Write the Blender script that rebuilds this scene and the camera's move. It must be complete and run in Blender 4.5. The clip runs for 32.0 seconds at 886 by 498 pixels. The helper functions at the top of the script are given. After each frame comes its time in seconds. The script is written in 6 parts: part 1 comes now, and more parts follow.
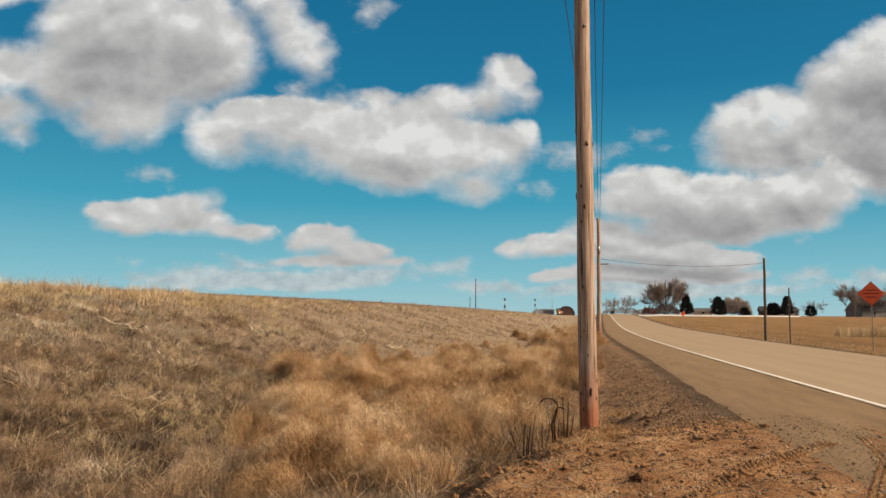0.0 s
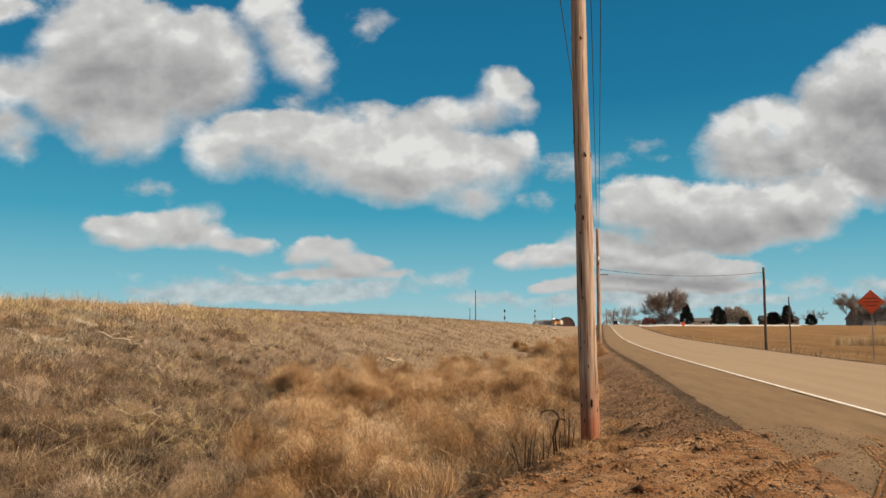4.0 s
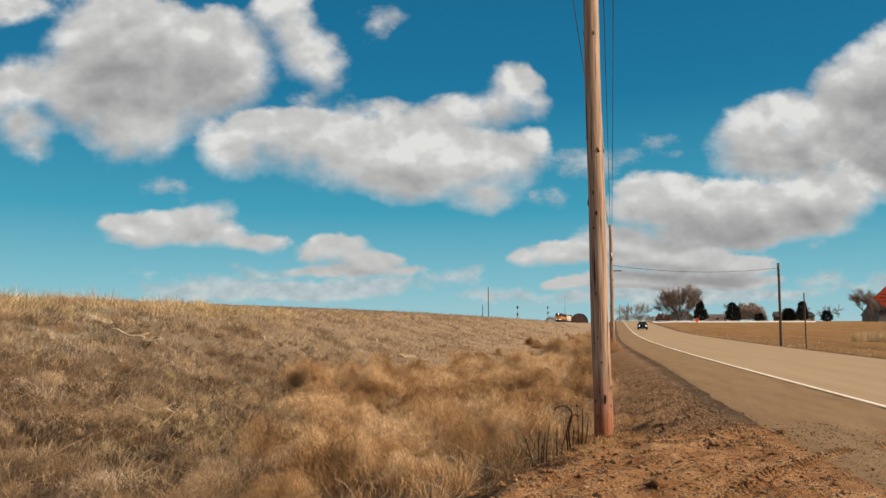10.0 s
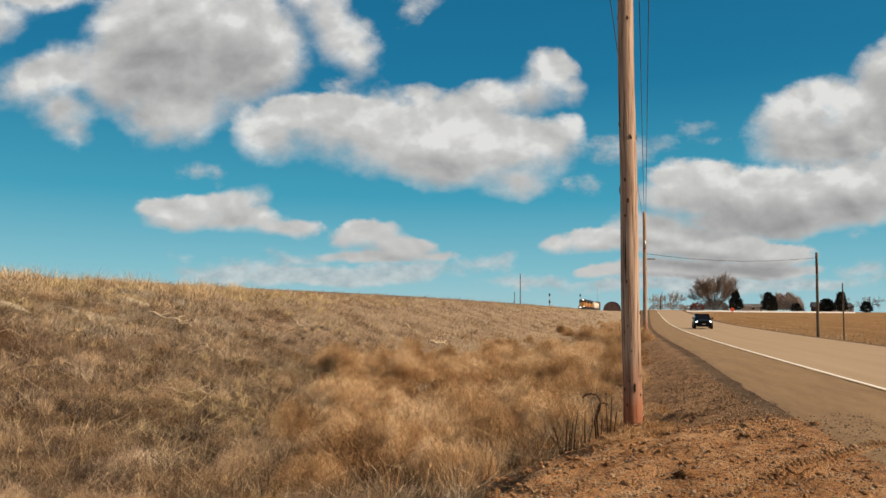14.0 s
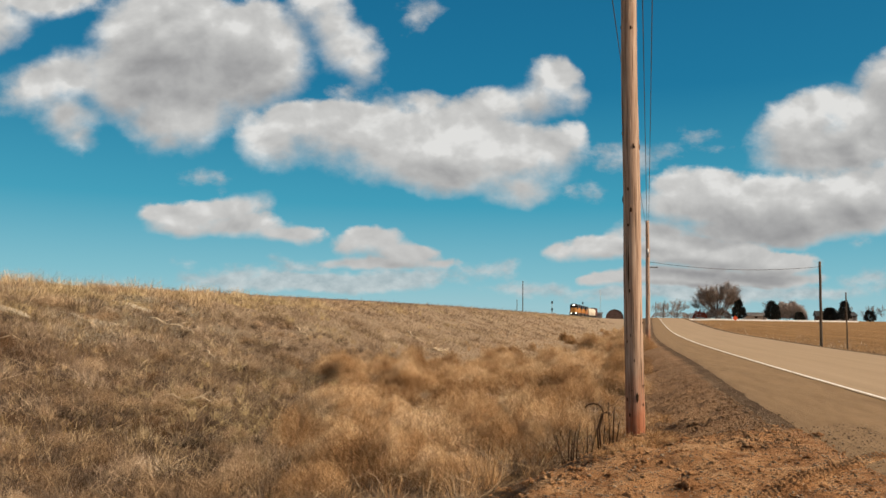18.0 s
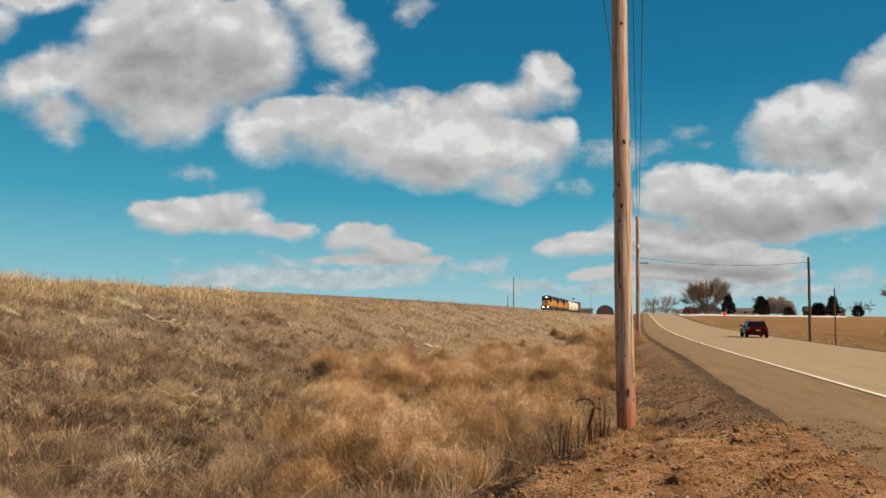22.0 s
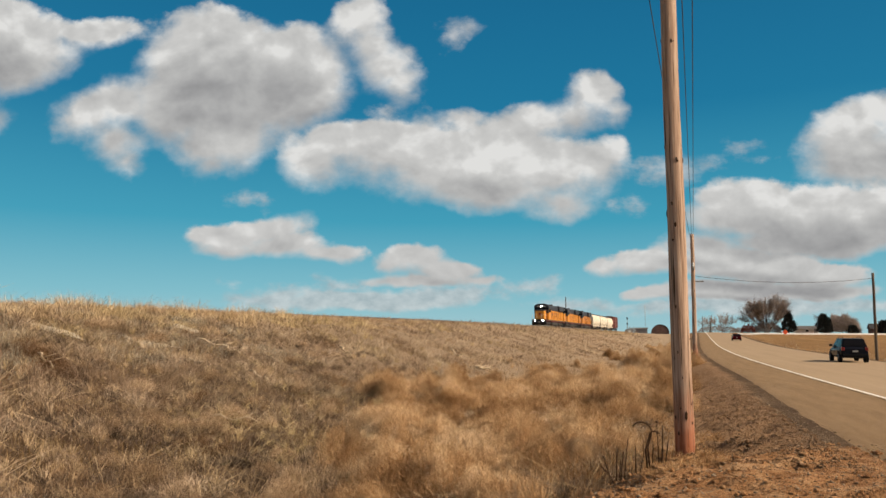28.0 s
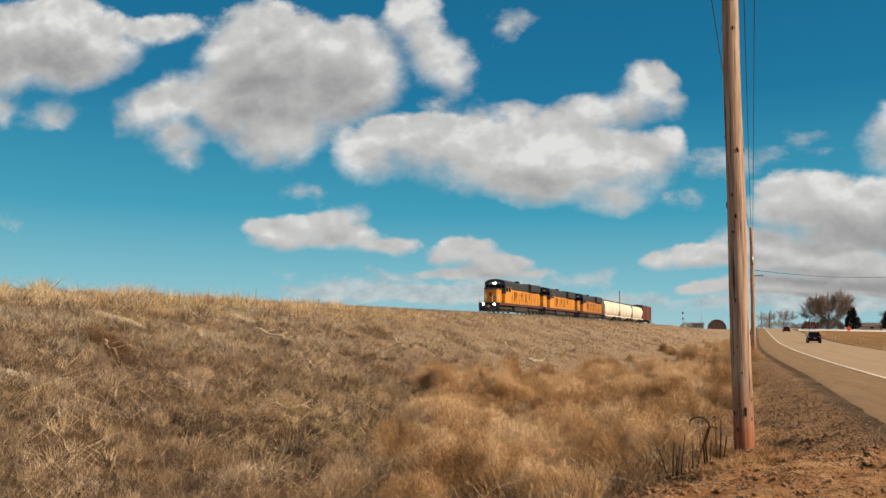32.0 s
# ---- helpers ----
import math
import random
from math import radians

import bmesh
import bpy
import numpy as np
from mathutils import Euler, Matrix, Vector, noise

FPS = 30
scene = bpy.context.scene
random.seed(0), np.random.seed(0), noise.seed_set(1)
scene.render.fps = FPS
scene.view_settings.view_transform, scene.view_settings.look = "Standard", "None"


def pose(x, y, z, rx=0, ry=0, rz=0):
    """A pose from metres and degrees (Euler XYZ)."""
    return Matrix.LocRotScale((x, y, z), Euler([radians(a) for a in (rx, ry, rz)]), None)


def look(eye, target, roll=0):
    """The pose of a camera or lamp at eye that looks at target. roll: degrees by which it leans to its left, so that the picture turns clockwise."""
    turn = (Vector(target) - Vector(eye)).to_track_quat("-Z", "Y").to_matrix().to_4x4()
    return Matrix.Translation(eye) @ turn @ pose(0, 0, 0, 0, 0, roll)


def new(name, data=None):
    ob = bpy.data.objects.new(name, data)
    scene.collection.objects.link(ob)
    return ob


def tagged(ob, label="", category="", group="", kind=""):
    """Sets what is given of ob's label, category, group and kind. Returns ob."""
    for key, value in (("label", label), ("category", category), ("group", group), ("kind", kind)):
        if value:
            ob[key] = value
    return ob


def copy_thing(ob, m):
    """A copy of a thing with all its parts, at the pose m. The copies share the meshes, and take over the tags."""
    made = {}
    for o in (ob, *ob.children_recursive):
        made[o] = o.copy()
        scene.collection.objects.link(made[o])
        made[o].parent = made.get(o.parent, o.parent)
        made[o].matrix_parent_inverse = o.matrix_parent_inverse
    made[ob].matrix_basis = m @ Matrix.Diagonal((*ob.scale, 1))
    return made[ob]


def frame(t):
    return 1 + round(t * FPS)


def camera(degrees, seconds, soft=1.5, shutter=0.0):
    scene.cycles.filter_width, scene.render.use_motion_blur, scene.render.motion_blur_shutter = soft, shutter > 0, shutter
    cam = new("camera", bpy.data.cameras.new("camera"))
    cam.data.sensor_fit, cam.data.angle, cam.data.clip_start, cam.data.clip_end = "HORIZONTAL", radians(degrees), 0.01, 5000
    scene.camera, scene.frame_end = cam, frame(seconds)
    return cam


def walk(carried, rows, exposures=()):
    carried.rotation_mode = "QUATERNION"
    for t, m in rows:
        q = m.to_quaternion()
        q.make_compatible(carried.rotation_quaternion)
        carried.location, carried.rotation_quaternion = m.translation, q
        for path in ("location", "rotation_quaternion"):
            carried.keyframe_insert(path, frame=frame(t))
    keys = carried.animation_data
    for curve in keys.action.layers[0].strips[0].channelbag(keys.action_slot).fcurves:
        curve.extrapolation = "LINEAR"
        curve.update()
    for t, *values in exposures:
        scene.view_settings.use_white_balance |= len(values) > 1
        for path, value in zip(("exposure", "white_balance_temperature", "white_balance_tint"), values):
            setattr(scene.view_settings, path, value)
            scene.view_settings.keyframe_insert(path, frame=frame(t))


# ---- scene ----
cam = camera(59.0, 32.0, soft=1.5)
PLAN = 1.2   # metres in one unit of the plan by which the land is drawn
# seconds, x and z in plan units, yaw, pitch, roll
PATH = [
    (0, -0.001, 1.498, 8.09, 4.78, 0.40), (0.5, -0.007, 1.489, 7.98, 4.97, 0.39), (1, -0.009, 1.489, 7.93, 4.99, 0.18),
    (1.5, -0.008, 1.474, 7.56, 5.03, 0.18), (2, -0.005, 1.495, 7.56, 5.29, 0.07), (2.5, -0.004, 1.489, 7.33, 5.39, -0.12),
    (3, -0.003, 1.478, 7.60, 5.66, -0.17), (3.5, -0.000, 1.489, 7.92, 5.65, -0.18), (5.5, -0.004, 1.507, 8.18, 5.65, 0.04),
    (6, -0.003, 1.494, 8.33, 5.46, -0.15), (6.5, -0.003, 1.494, 8.31, 5.56, -0.02), (7, -0.005, 1.491, 8.48, 5.64, 0.02),
    (7.5, -0.002, 1.497, 8.69, 5.56, -0.00), (8, -0.002, 1.494, 8.59, 5.81, -0.06), (8.5, -0.004, 1.497, 8.75, 5.52, -0.13),
    (9, 0.002, 1.495, 8.68, 5.53, -0.12), (9.5, -0.008, 1.487, 8.80, 5.45, -0.29), (10, -0.002, 1.490, 8.97, 5.41, -0.16),
    (10.5, -0.001, 1.486, 9.12, 5.34, -0.20), (11, -0.011, 1.494, 9.19, 5.58, -0.21), (11.5, -0.004, 1.494, 9.78, 5.59, -0.12),
    (12, -0.007, 1.492, 10.53, 4.78, -0.10), (12.5, -0.007, 1.493, 9.97, 4.48, 0.21), (13, 0.033, 1.477, 11.43, 4.54, 1.06),
    (13.5, 0.039, 1.504, 11.43, 4.26, -0.04), (14, 0.037, 1.488, 11.34, 4.41, 0.53), (14.5, 0.038, 1.499, 11.23, 4.44, 0.53),
    (16.5, 0.037, 1.509, 11.18, 5.05, 0.35), (17, 0.030, 1.511, 11.50, 4.95, 0.62), (17.5, 0.032, 1.520, 11.56, 4.90, 0.83),
    (18, 0.035, 1.511, 11.54, 4.92, 0.80), (18.5, 0.032, 1.501, 11.04, 4.79, 0.75), (19, 0.032, 1.493, 10.43, 4.84, 0.75),
    (19.5, 0.028, 1.500, 10.41, 4.56, 0.82), (20, 0.025, 1.501, 10.47, 4.58, 0.80), (20.5, 0.031, 1.510, 10.40, 4.80, 0.74),
    (21, 0.032, 1.506, 10.40, 4.81, 0.54), (21.5, 0.030, 1.505, 10.63, 4.84, 0.63), (22, 0.029, 1.506, 10.86, 4.65, 0.65),
    (22.5, 0.029, 1.514, 10.64, 4.52, 0.68), (23, 0.034, 1.512, 10.63, 4.53, 0.47), (23.5, 0.024, 1.499, 10.64, 4.57, 0.57),
    (24, 0.024, 1.524, 10.91, 4.56, 0.76), (24.5, 0.024, 1.506, 10.99, 4.62, 0.91), (25, 0.028, 1.504, 11.11, 4.52, 0.63),
    (25.5, 0.036, 1.509, 11.48, 4.90, 0.57), (27.5, 0.025, 1.519, 13.76, 5.65, 0.67), (28, 0.023, 1.531, 14.59, 6.14, 0.18),
    (28.5, 0.027, 1.536, 14.63, 5.88, 0.47), (29, 0.024, 1.525, 15.10, 5.51, 0.39), (29.5, 0.023, 1.525, 15.47, 5.82, 0.41),
    (30, 0.020, 1.517, 16.16, 5.39, 0.48), (30.5, 0.014, 1.524, 17.58, 5.80, 0.48), (31, 0.010, 1.511, 17.84, 6.04, 0.63),
    (31.5, 0.004, 1.522, 17.89, 6.01, 0.56), (32, -0.006, 1.511, 18.42, 5.57, 0.81),
]
walk(cam, [(t, pose(x * PLAN, 0, z * PLAN) @ pose(0, 0, 0, 0, 0, yaw) @ pose(0, 0, 0, 90 + pitch) @ pose(0, 0, 0, 0, 0, roll))
           for t, x, z, yaw, pitch, roll in PATH])

# ---- world, sun ----
SUN_AZ, SUN_EL = 100.0, 35.0   # degrees clockwise from +y, above the horizon


class Nodes:
    """Short notation for node trees."""

    def __init__(self, tree):
        self.t = tree

    def put(self, sock, v):
        if isinstance(v, bpy.types.NodeSocket):
            self.t.links.new(v, sock)
        elif v is not None:
            sock.default_value = v

    def n(self, kind, ins=(), out=0, **props):
        nd = self.t.nodes.new(kind)
        for k, v in props.items():
            setattr(nd, k, v)
        for k, v in (ins.items() if isinstance(ins, dict) else enumerate(ins)):
            self.put(nd.inputs[k], v)
        return nd.outputs[out] if out is not None else nd

    def math(self, op, a, b=None, c=None, clamp=False):
        return self.n("ShaderNodeMath", [v for v in (a, b, c) if v is not None], operation=op, use_clamp=clamp)

    def vec(self, op, a, b=None, out=0):
        return self.n("ShaderNodeVectorMath", [v for v in (a, b) if v is not None], out, operation=op)

    def scale(self, a, s):
        return self.n("ShaderNodeVectorMath", {0: a, 3: s}, operation="SCALE")

    def noise(self, vec, scale, detail=4, rough=0.5, out=0, **kw):
        return self.n("ShaderNodeTexNoise", {"Vector": vec, "Scale": scale, "Detail": detail, "Roughness": rough, **kw}, out)

    def ramp(self, fac, stops, mode="LINEAR"):
        nd = self.t.nodes.new("ShaderNodeValToRGB")
        nd.color_ramp.interpolation = mode
        el = nd.color_ramp.elements
        while len(el) < len(stops):
            el.new(0.5)
        for e, (p, c) in zip(el, stops):
            e.position, e.color = p, (*c, 1) if len(c) == 3 else c
        self.put(nd.inputs[0], fac)
        return nd.outputs[0]

    def mix(self, fac, a, b, blend="MIX"):
        nd = self.t.nodes.new("ShaderNodeMix")
        nd.data_type, nd.blend_type = "RGBA", blend
        for i, v in ((0, fac), (6, a), (7, b)):
            if isinstance(v, tuple) and len(v) == 3:
                v = (*v, 1)
            self.put(nd.inputs[i], v)
        return nd.outputs[2]

    def map(self, v, a, b, c=0.0, d=1.0, smooth=False):
        return self.n("ShaderNodeMapRange", [v, a, b, c, d], interpolation_type="SMOOTHSTEP" if smooth else "LINEAR")


# the sky's tangent plane: units of thousandths of the distance, x to the right, y down from its centre
SKY_TURN = (pose(0, 0, 0, 0, 0, 10.47) @ pose(0, 0, 0, 94.58) @ pose(0, 0, 0, 0, 0, 0.8)).to_3x3()


# each cloud: (x, y, half width, half height) of its puffs in plane units from the left and top of the view
CLOUDS = dict(
    upper_left=[(405, 88, 118, 108), (280, 60, 150, 110), (205, 130, 110, 68), (290, 185, 105, 62), (272, 238, 32, 20), (95, 125, 62, 40), (30, 145, 62, 42), (80, 190, 44, 34), (102, 226, 24, 20), (40, -16, 110, 30)],
    far_left=[(-150, 0, 150, 88), (-275, 15, 120, 92), (-55, 25, 66, 46), (-168, 146, 42, 19), (-278, 132, 24, 26)],
    column=[(545, -15, 52, 45), (566, 28, 46, 42), (592, 62, 50, 44), (617, 96, 38, 30)],
    right=[(1490, 195, 80, 48), (1390, 218, 74, 58), (1560, 128, 66, 50), (1440, 172, 46, 30), (1545, 235, 120, 70), (1440, 268, 130, 46), (1650, 150, 130, 130), (1640, 260, 130, 90), (1535, 165, 62, 56)],
    middle_heads=[(722, 176, 40, 26), (800, 205, 100, 44), (862, 178, 56, 36), (955, 130, 44, 40), (990, 165, 30, 24), (915, 168, 36, 26), (655, 195, 40, 26)],
    low_middle=[(638, 412, 44, 22), (694, 438, 62, 18), (600, 426, 32, 15), (640, 456, 100, 11), (745, 456, 34, 9)],
    right_far=[(1210, 438, 130, 26), (1310, 455, 118, 24), (1180, 482, 125, 18), (1320, 485, 110, 16), (1045, 486, 48, 12)],
)
# those that stand before the others
NEARER = dict(
    middle=[(448, 238, 62, 44), (510, 208, 85, 38), (590, 226, 82, 52), (685, 246, 125, 62), (760, 284, 140, 50), (815, 250, 115, 54), (885, 266, 84, 56), (962, 254, 50, 42), (898, 322, 54, 28), (985, 250, 24, 26)],
    low_left=[(300, 364, 84, 22), (372, 356, 72, 22), (400, 388, 90, 20), (478, 405, 62, 16), (300, 386, 60, 14), (250, 360, 34, 13)],
    right_lower=[(1250, 342, 132, 44), (1380, 356, 142, 46), (1480, 350, 104, 52), (1205, 320, 84, 30), (1330, 394, 150, 34), (1480, 392, 70, 26), (1160, 355, 60, 28), (1545, 330, 70, 46)],
    right_low=[(962, 440, 22, 10), (1040, 426, 62, 20), (1132, 404, 66, 20), (1080, 438, 105, 17), (1200, 418, 90, 16)],
)
FAINT = dict(
    veil=[(712, 26, 34, 30), (738, 8, 22, 20), (655, 165, 16, 18), (330, 300, 54, 14), (361, 306, 14, 22), (300, 447, 22, 7), (1085, 272, 70, 30), (1150, 262, 44, 20), (1212, 238, 30, 15), (1236, 260, 30, 10), (1028, 334, 30, 18),
          (990, 330, 26, 14), (1486, 427, 34, 10), (580, 160, 30, 20), (-268, 345, 34, 14), (300, 490, 26, 14)],
    horizon_left=[(385, 480, 115, 22), (505, 463, 72, 16), (560, 490, 260, 22), (700, 480, 120, 24), (842, 474, 60, 17), (920, 506, 90, 14), (300, 478, 34, 16)],
    horizon_right=[(962, 505, 42, 12), (1012, 508, 52, 13), (1490, 490, 58, 17), (1552, 503, 66, 13), (1250, 510, 210, 22), (1430, 513, 90, 14), (1640, 490, 90, 22), (1100, 512, 120, 18)],
)


def puff_group(name, clouds, warp, join):
    """A node group: how deep a place in the tangent plane lies inside a set of clouds, in plane units (negative outside)."""
    tree = bpy.data.node_groups.new(name, "ShaderNodeTree")
    tree.interface.new_socket("Place", in_out="INPUT", socket_type="NodeSocketVector")
    tree.interface.new_socket("Depth", in_out="OUTPUT", socket_type="NodeSocketFloat")
    g = Nodes(tree)
    place = g.n("NodeGroupInput")
    bend = g.noise(place, 8.0, 4, 0.55, out=1)
    place2 = g.vec("ADD", place, g.scale(g.vec("SUBTRACT", bend, (0.5, 0.5, 0.5)), warp))
    total = None
    for puffs in clouds.values():
        for x, y, a, b in puffs:
            sx, sy, size = 1386 / a, 1386 / b, (min(a, b) * 0.75 + max(a, b) * 0.25) / 1386
            local = g.n("ShaderNodeVectorMath", [place2, (sx, sy, 0), (-(x - 784) / 1386 * sx, -(441 - y) / 1386 * sy, 0)], operation="MULTIPLY_ADD")
            d = g.math("MULTIPLY_ADD", g.vec("LENGTH", local, out=1), size, -size)
            total = d if total is None else g.math("SMOOTH_MIN", total, d, join)
    total = g.math("MULTIPLY", total, -1.0)
    end = tree.nodes.new("NodeGroupOutput")
    tree.links.new(total, end.inputs[0])
    return tree


def sky():
    world = bpy.data.worlds.new("world")
    scene.world = world
    world.use_nodes = True
    tree = world.node_tree
    tree.nodes.clear()
    g = Nodes(tree)
    way = g.n("ShaderNodeTexCoord", out=0)
    air = g.n("ShaderNodeTexSky", sky_type="NISHITA", sun_disc=False, sun_elevation=radians(SUN_EL), sun_rotation=radians(SUN_AZ), air_density=1.0, dust_density=0.6, ozone_density=2.0)
    right, up, back = (tuple(SKY_TURN.col[i]) for i in range(3))
    depth = g.math("MAXIMUM", g.math("MULTIPLY", g.vec("DOT_PRODUCT", way, back, out=1), -1.0), 0.15)
    u = g.math("DIVIDE", g.vec("DOT_PRODUCT", way, right, out=1), depth)
    v = g.math("DIVIDE", g.vec("DOT_PRODUCT", way, up, out=1), depth)
    place = g.n("ShaderNodeCombineXYZ", [u, v, 0.0])
    behind, before, veil = puff_group("cumulus", CLOUDS, 0.040, 0.018), puff_group("nearer_cumulus", NEARER, 0.040, 0.018), puff_group("veil", FAINT, 0.04, 0.01)

    def inside(p, tree_used):
        nd = tree.nodes.new("ShaderNodeGroup")
        nd.node_tree = tree_used
        tree.links.new(p, nd.inputs[0])
        return nd.outputs[0]

    near_by = g.map(v, -0.06, 0.12, 0.25, 1.0)     # clouds low over the horizon are farther off and finer

    def billow(p):
        """Rounded heads of two sizes, about -1 to 1."""
        wide = g.math("SUBTRACT", g.noise(p, 13.0, 7, 0.60), 0.5)
        head = g.n("ShaderNodeTexVoronoi", {"Vector": g.vec("ADD", p, g.scale(g.noise(p, 20.0, 3, 0.6, out=1), 0.04)), "Scale": 21.0}, 0, feature="SMOOTH_F1")
        fine = g.math("SUBTRACT", g.noise(p, 42.0, 5, 0.6), 0.5)
        big = g.math("MULTIPLY", g.math("SUBTRACT", g.math("MULTIPLY", wide, 2.4), g.math("MULTIPLY", g.math("SUBTRACT", head, 0.35), 0.45)), near_by)
        return g.math("ADD", big, g.math("MULTIPLY", fine, 0.60))

    flat = g.vec("MULTIPLY", place, (1.0, 1.3, 1.0))
    to_sun = g.scale(g.n("ShaderNodeCombineXYZ", [0.014, 0.046, 0.0]), near_by)
    rough, rough2 = billow(flat), billow(g.vec("ADD", flat, g.scale(to_sun, 0.5)))

    def heads(p):
        bent = g.vec("ADD", p, g.scale(g.noise(p, 9.0, 2, 0.5, out=1), 0.05))
        return g.math("ADD", g.math("MULTIPLY", g.noise(bent, 8.0, 4, 0.5), near_by), g.math("MULTIPLY", g.noise(bent, 24.0, 4, 0.5), 0.42))

    relief = g.math("SUBTRACT", heads(flat), heads(g.vec("ADD", flat, g.scale(to_sun, 0.6))))

    def layer(group):
        """The cover and the colour of one set of clouds."""
        here, above = inside(place, group), inside(g.vec("ADD", place, to_sun), group)
        thick = g.math("ADD", here, g.math("MULTIPLY", rough, 0.020))
        # crisp heads towards the sun, wispy edges away from it
        soft_edge = g.math("MULTIPLY", near_by, g.map(g.math("DIVIDE", above, near_by), -0.050, 0.010, 0.012, 0.034))
        cover = g.map(g.math("DIVIDE", g.math("ADD", thick, 0.001), soft_edge), -0.42, 0.70, smooth=True)
        # light falls off with the depth of cloud towards the sun; the heads throw soft shade on one another
        over = g.map(g.math("DIVIDE", g.math("ADD", above, g.math("MULTIPLY", rough2, 0.012)), near_by), -0.015, 0.062, smooth=True)
        body = g.map(g.math("DIVIDE", thick, near_by), -0.004, 0.040)
        dim = g.math("MULTIPLY", over, g.math("POWER", body, 0.6))
        lit = g.math("SUBTRACT", 0.87, g.math("MULTIPLY", dim, 0.60))
        lit = g.math("ADD", lit, g.math("MULTIPLY", relief, 1.45))
        lit = g.math("SUBTRACT", lit, g.map(v, 0.09, -0.06, 0.0, 0.14), clamp=True)
        return cover, g.ramp(lit, [(0.0, (0.275, 0.275, 0.280)), (0.3, (0.365, 0.365, 0.366)), (0.6, (0.475, 0.475, 0.468)), (0.85, (0.590, 0.588, 0.575)), (1.0, (0.740, 0.737, 0.720))])

    (mask, cloud), (mask2, cloud2) = layer(behind), layer(before)
    wide = g.n("ShaderNodeMapping", [place, (0, 0, 0), (0, 0, 0), (1, 1.5, 1)])
    f3 = g.math("ADD", g.math("MULTIPLY", inside(place, veil), 36.0), g.math("MULTIPLY", g.math("SUBTRACT", g.noise(wide, 20.0, 7, 0.65), 0.5), 2.4))
    thin = g.math("MULTIPLY", g.map(f3, -0.1, 0.9, smooth=True), 0.70)
    # unseen broken cumulus round about and overhead, made dense to keep the fill neutral
    lift = g.n("ShaderNodeSeparateXYZ", [way], None)
    height = g.math("MAXIMUM", lift.outputs[2], 0.03)
    deck = g.n("ShaderNodeCombineXYZ", [g.math("DIVIDE", lift.outputs[0], height), g.math("DIVIDE", lift.outputs[1], height), 0.0])
    other = g.map(g.noise(deck, 0.55, 6, 0.55), 0.40, 0.54, smooth=True)
    away = g.math("MAXIMUM", g.map(g.math("ABSOLUTE", u), 0.85, 1.05), g.map(v, 0.40, 0.55))
    away = g.math("MAXIMUM", away, g.map(g.vec("DOT_PRODUCT", way, back, out=1), -0.3, -0.2))
    near = g.math("SUBTRACT", 1.0, away)
    mask, mask2 = g.math("MULTIPLY", mask, near), g.math("MULTIPLY", mask2, near)
    thin = g.math("MULTIPLY", thin, near)
    other = g.math("MULTIPLY", g.math("MULTIPLY", other, away), g.map(lift.outputs[2], 0.0, 0.05))
    haze = g.ramp(lift.outputs[2], [(0.0, (0.34, 0.55, 0.60)), (0.05, (0.19, 0.47, 0.56)), (0.14, (0.040, 0.315, 0.45)), (0.28, (0.005, 0.170, 0.318)), (0.45, (0.003, 0.118, 0.250)), (1.0, (0.005, 0.11, 0.24))])
    blue = g.mix(0.006, haze, air)
    col = g.mix(thin, blue, g.ramp(g.noise(wide, 34.0, 5, 0.6), [(0.35, (0.42, 0.435, 0.445)), (0.65, (0.66, 0.655, 0.645))]))
    col = g.mix(other, col, (0.43, 0.40, 0.38))
    col = g.mix(mask2, g.mix(mask, col, cloud), cloud2)
    out = tree.nodes.new("ShaderNodeOutputWorld")
    tree.links.new(g.n("ShaderNodeBackground", [col, 1.0]), out.inputs[0])


sky()
sun = new("sun", bpy.data.lights.new("sun", "SUN"))
sun.data.energy, sun.data.angle, sun.data.color = 6.9, radians(0.55), (1.0, 0.80, 0.59)
sun.matrix_basis = look((60, -10, 60), Vector((60, -10, 60)) - Vector((math.sin(radians(SUN_AZ)) * math.cos(radians(SUN_EL)), math.cos(radians(SUN_AZ)) * math.cos(radians(SUN_EL)), math.sin(radians(SUN_EL)))))


# ---- materials ----
def material(name, build, rough=0.8, metal=0.0, bump=None):
    """build(g) gives the colour socket; bump(g) a (height, strength, distance)."""
    m = bpy.data.materials.new(name)
    m.use_nodes = True
    g = Nodes(m.node_tree)
    shader = m.node_tree.nodes["Principled BSDF"]
    g.put(shader.inputs["Base Color"], build(g) if callable(build) else (*build, 1))
    shader.inputs["Metallic"].default_value = metal
    g.put(shader.inputs["Roughness"], rough(g) if callable(rough) else rough)
    if not callable(rough) and rough >= 0.8:
        shader.inputs["Specular IOR Level"].default_value = 0.08
    if bump:
        h, s, d = bump(g)
        nd = g.n("ShaderNodeBump", {"Strength": s, "Distance": d, "Height": h})
        g.put(shader.inputs["Normal"], nd)
    return m


def where(g):
    return g.n("ShaderNodeNewGeometry", out=0)


def own(g):
    return g.n("ShaderNodeTexCoord", out=3)


def dirt_color(g):
    p = where(g)
    a = g.ramp(g.noise(p, 1.6, 8, 0.72), [(0.34, (0.215, 0.100, 0.043)), (0.5, (0.42, 0.222, 0.102)), (0.66, (0.57, 0.36, 0.195))])
    pebble = g.map(g.noise(p, 28.0, 3, 0.6), 0.60, 0.72)
    return g.mix(pebble, a, (0.52, 0.36, 0.22))


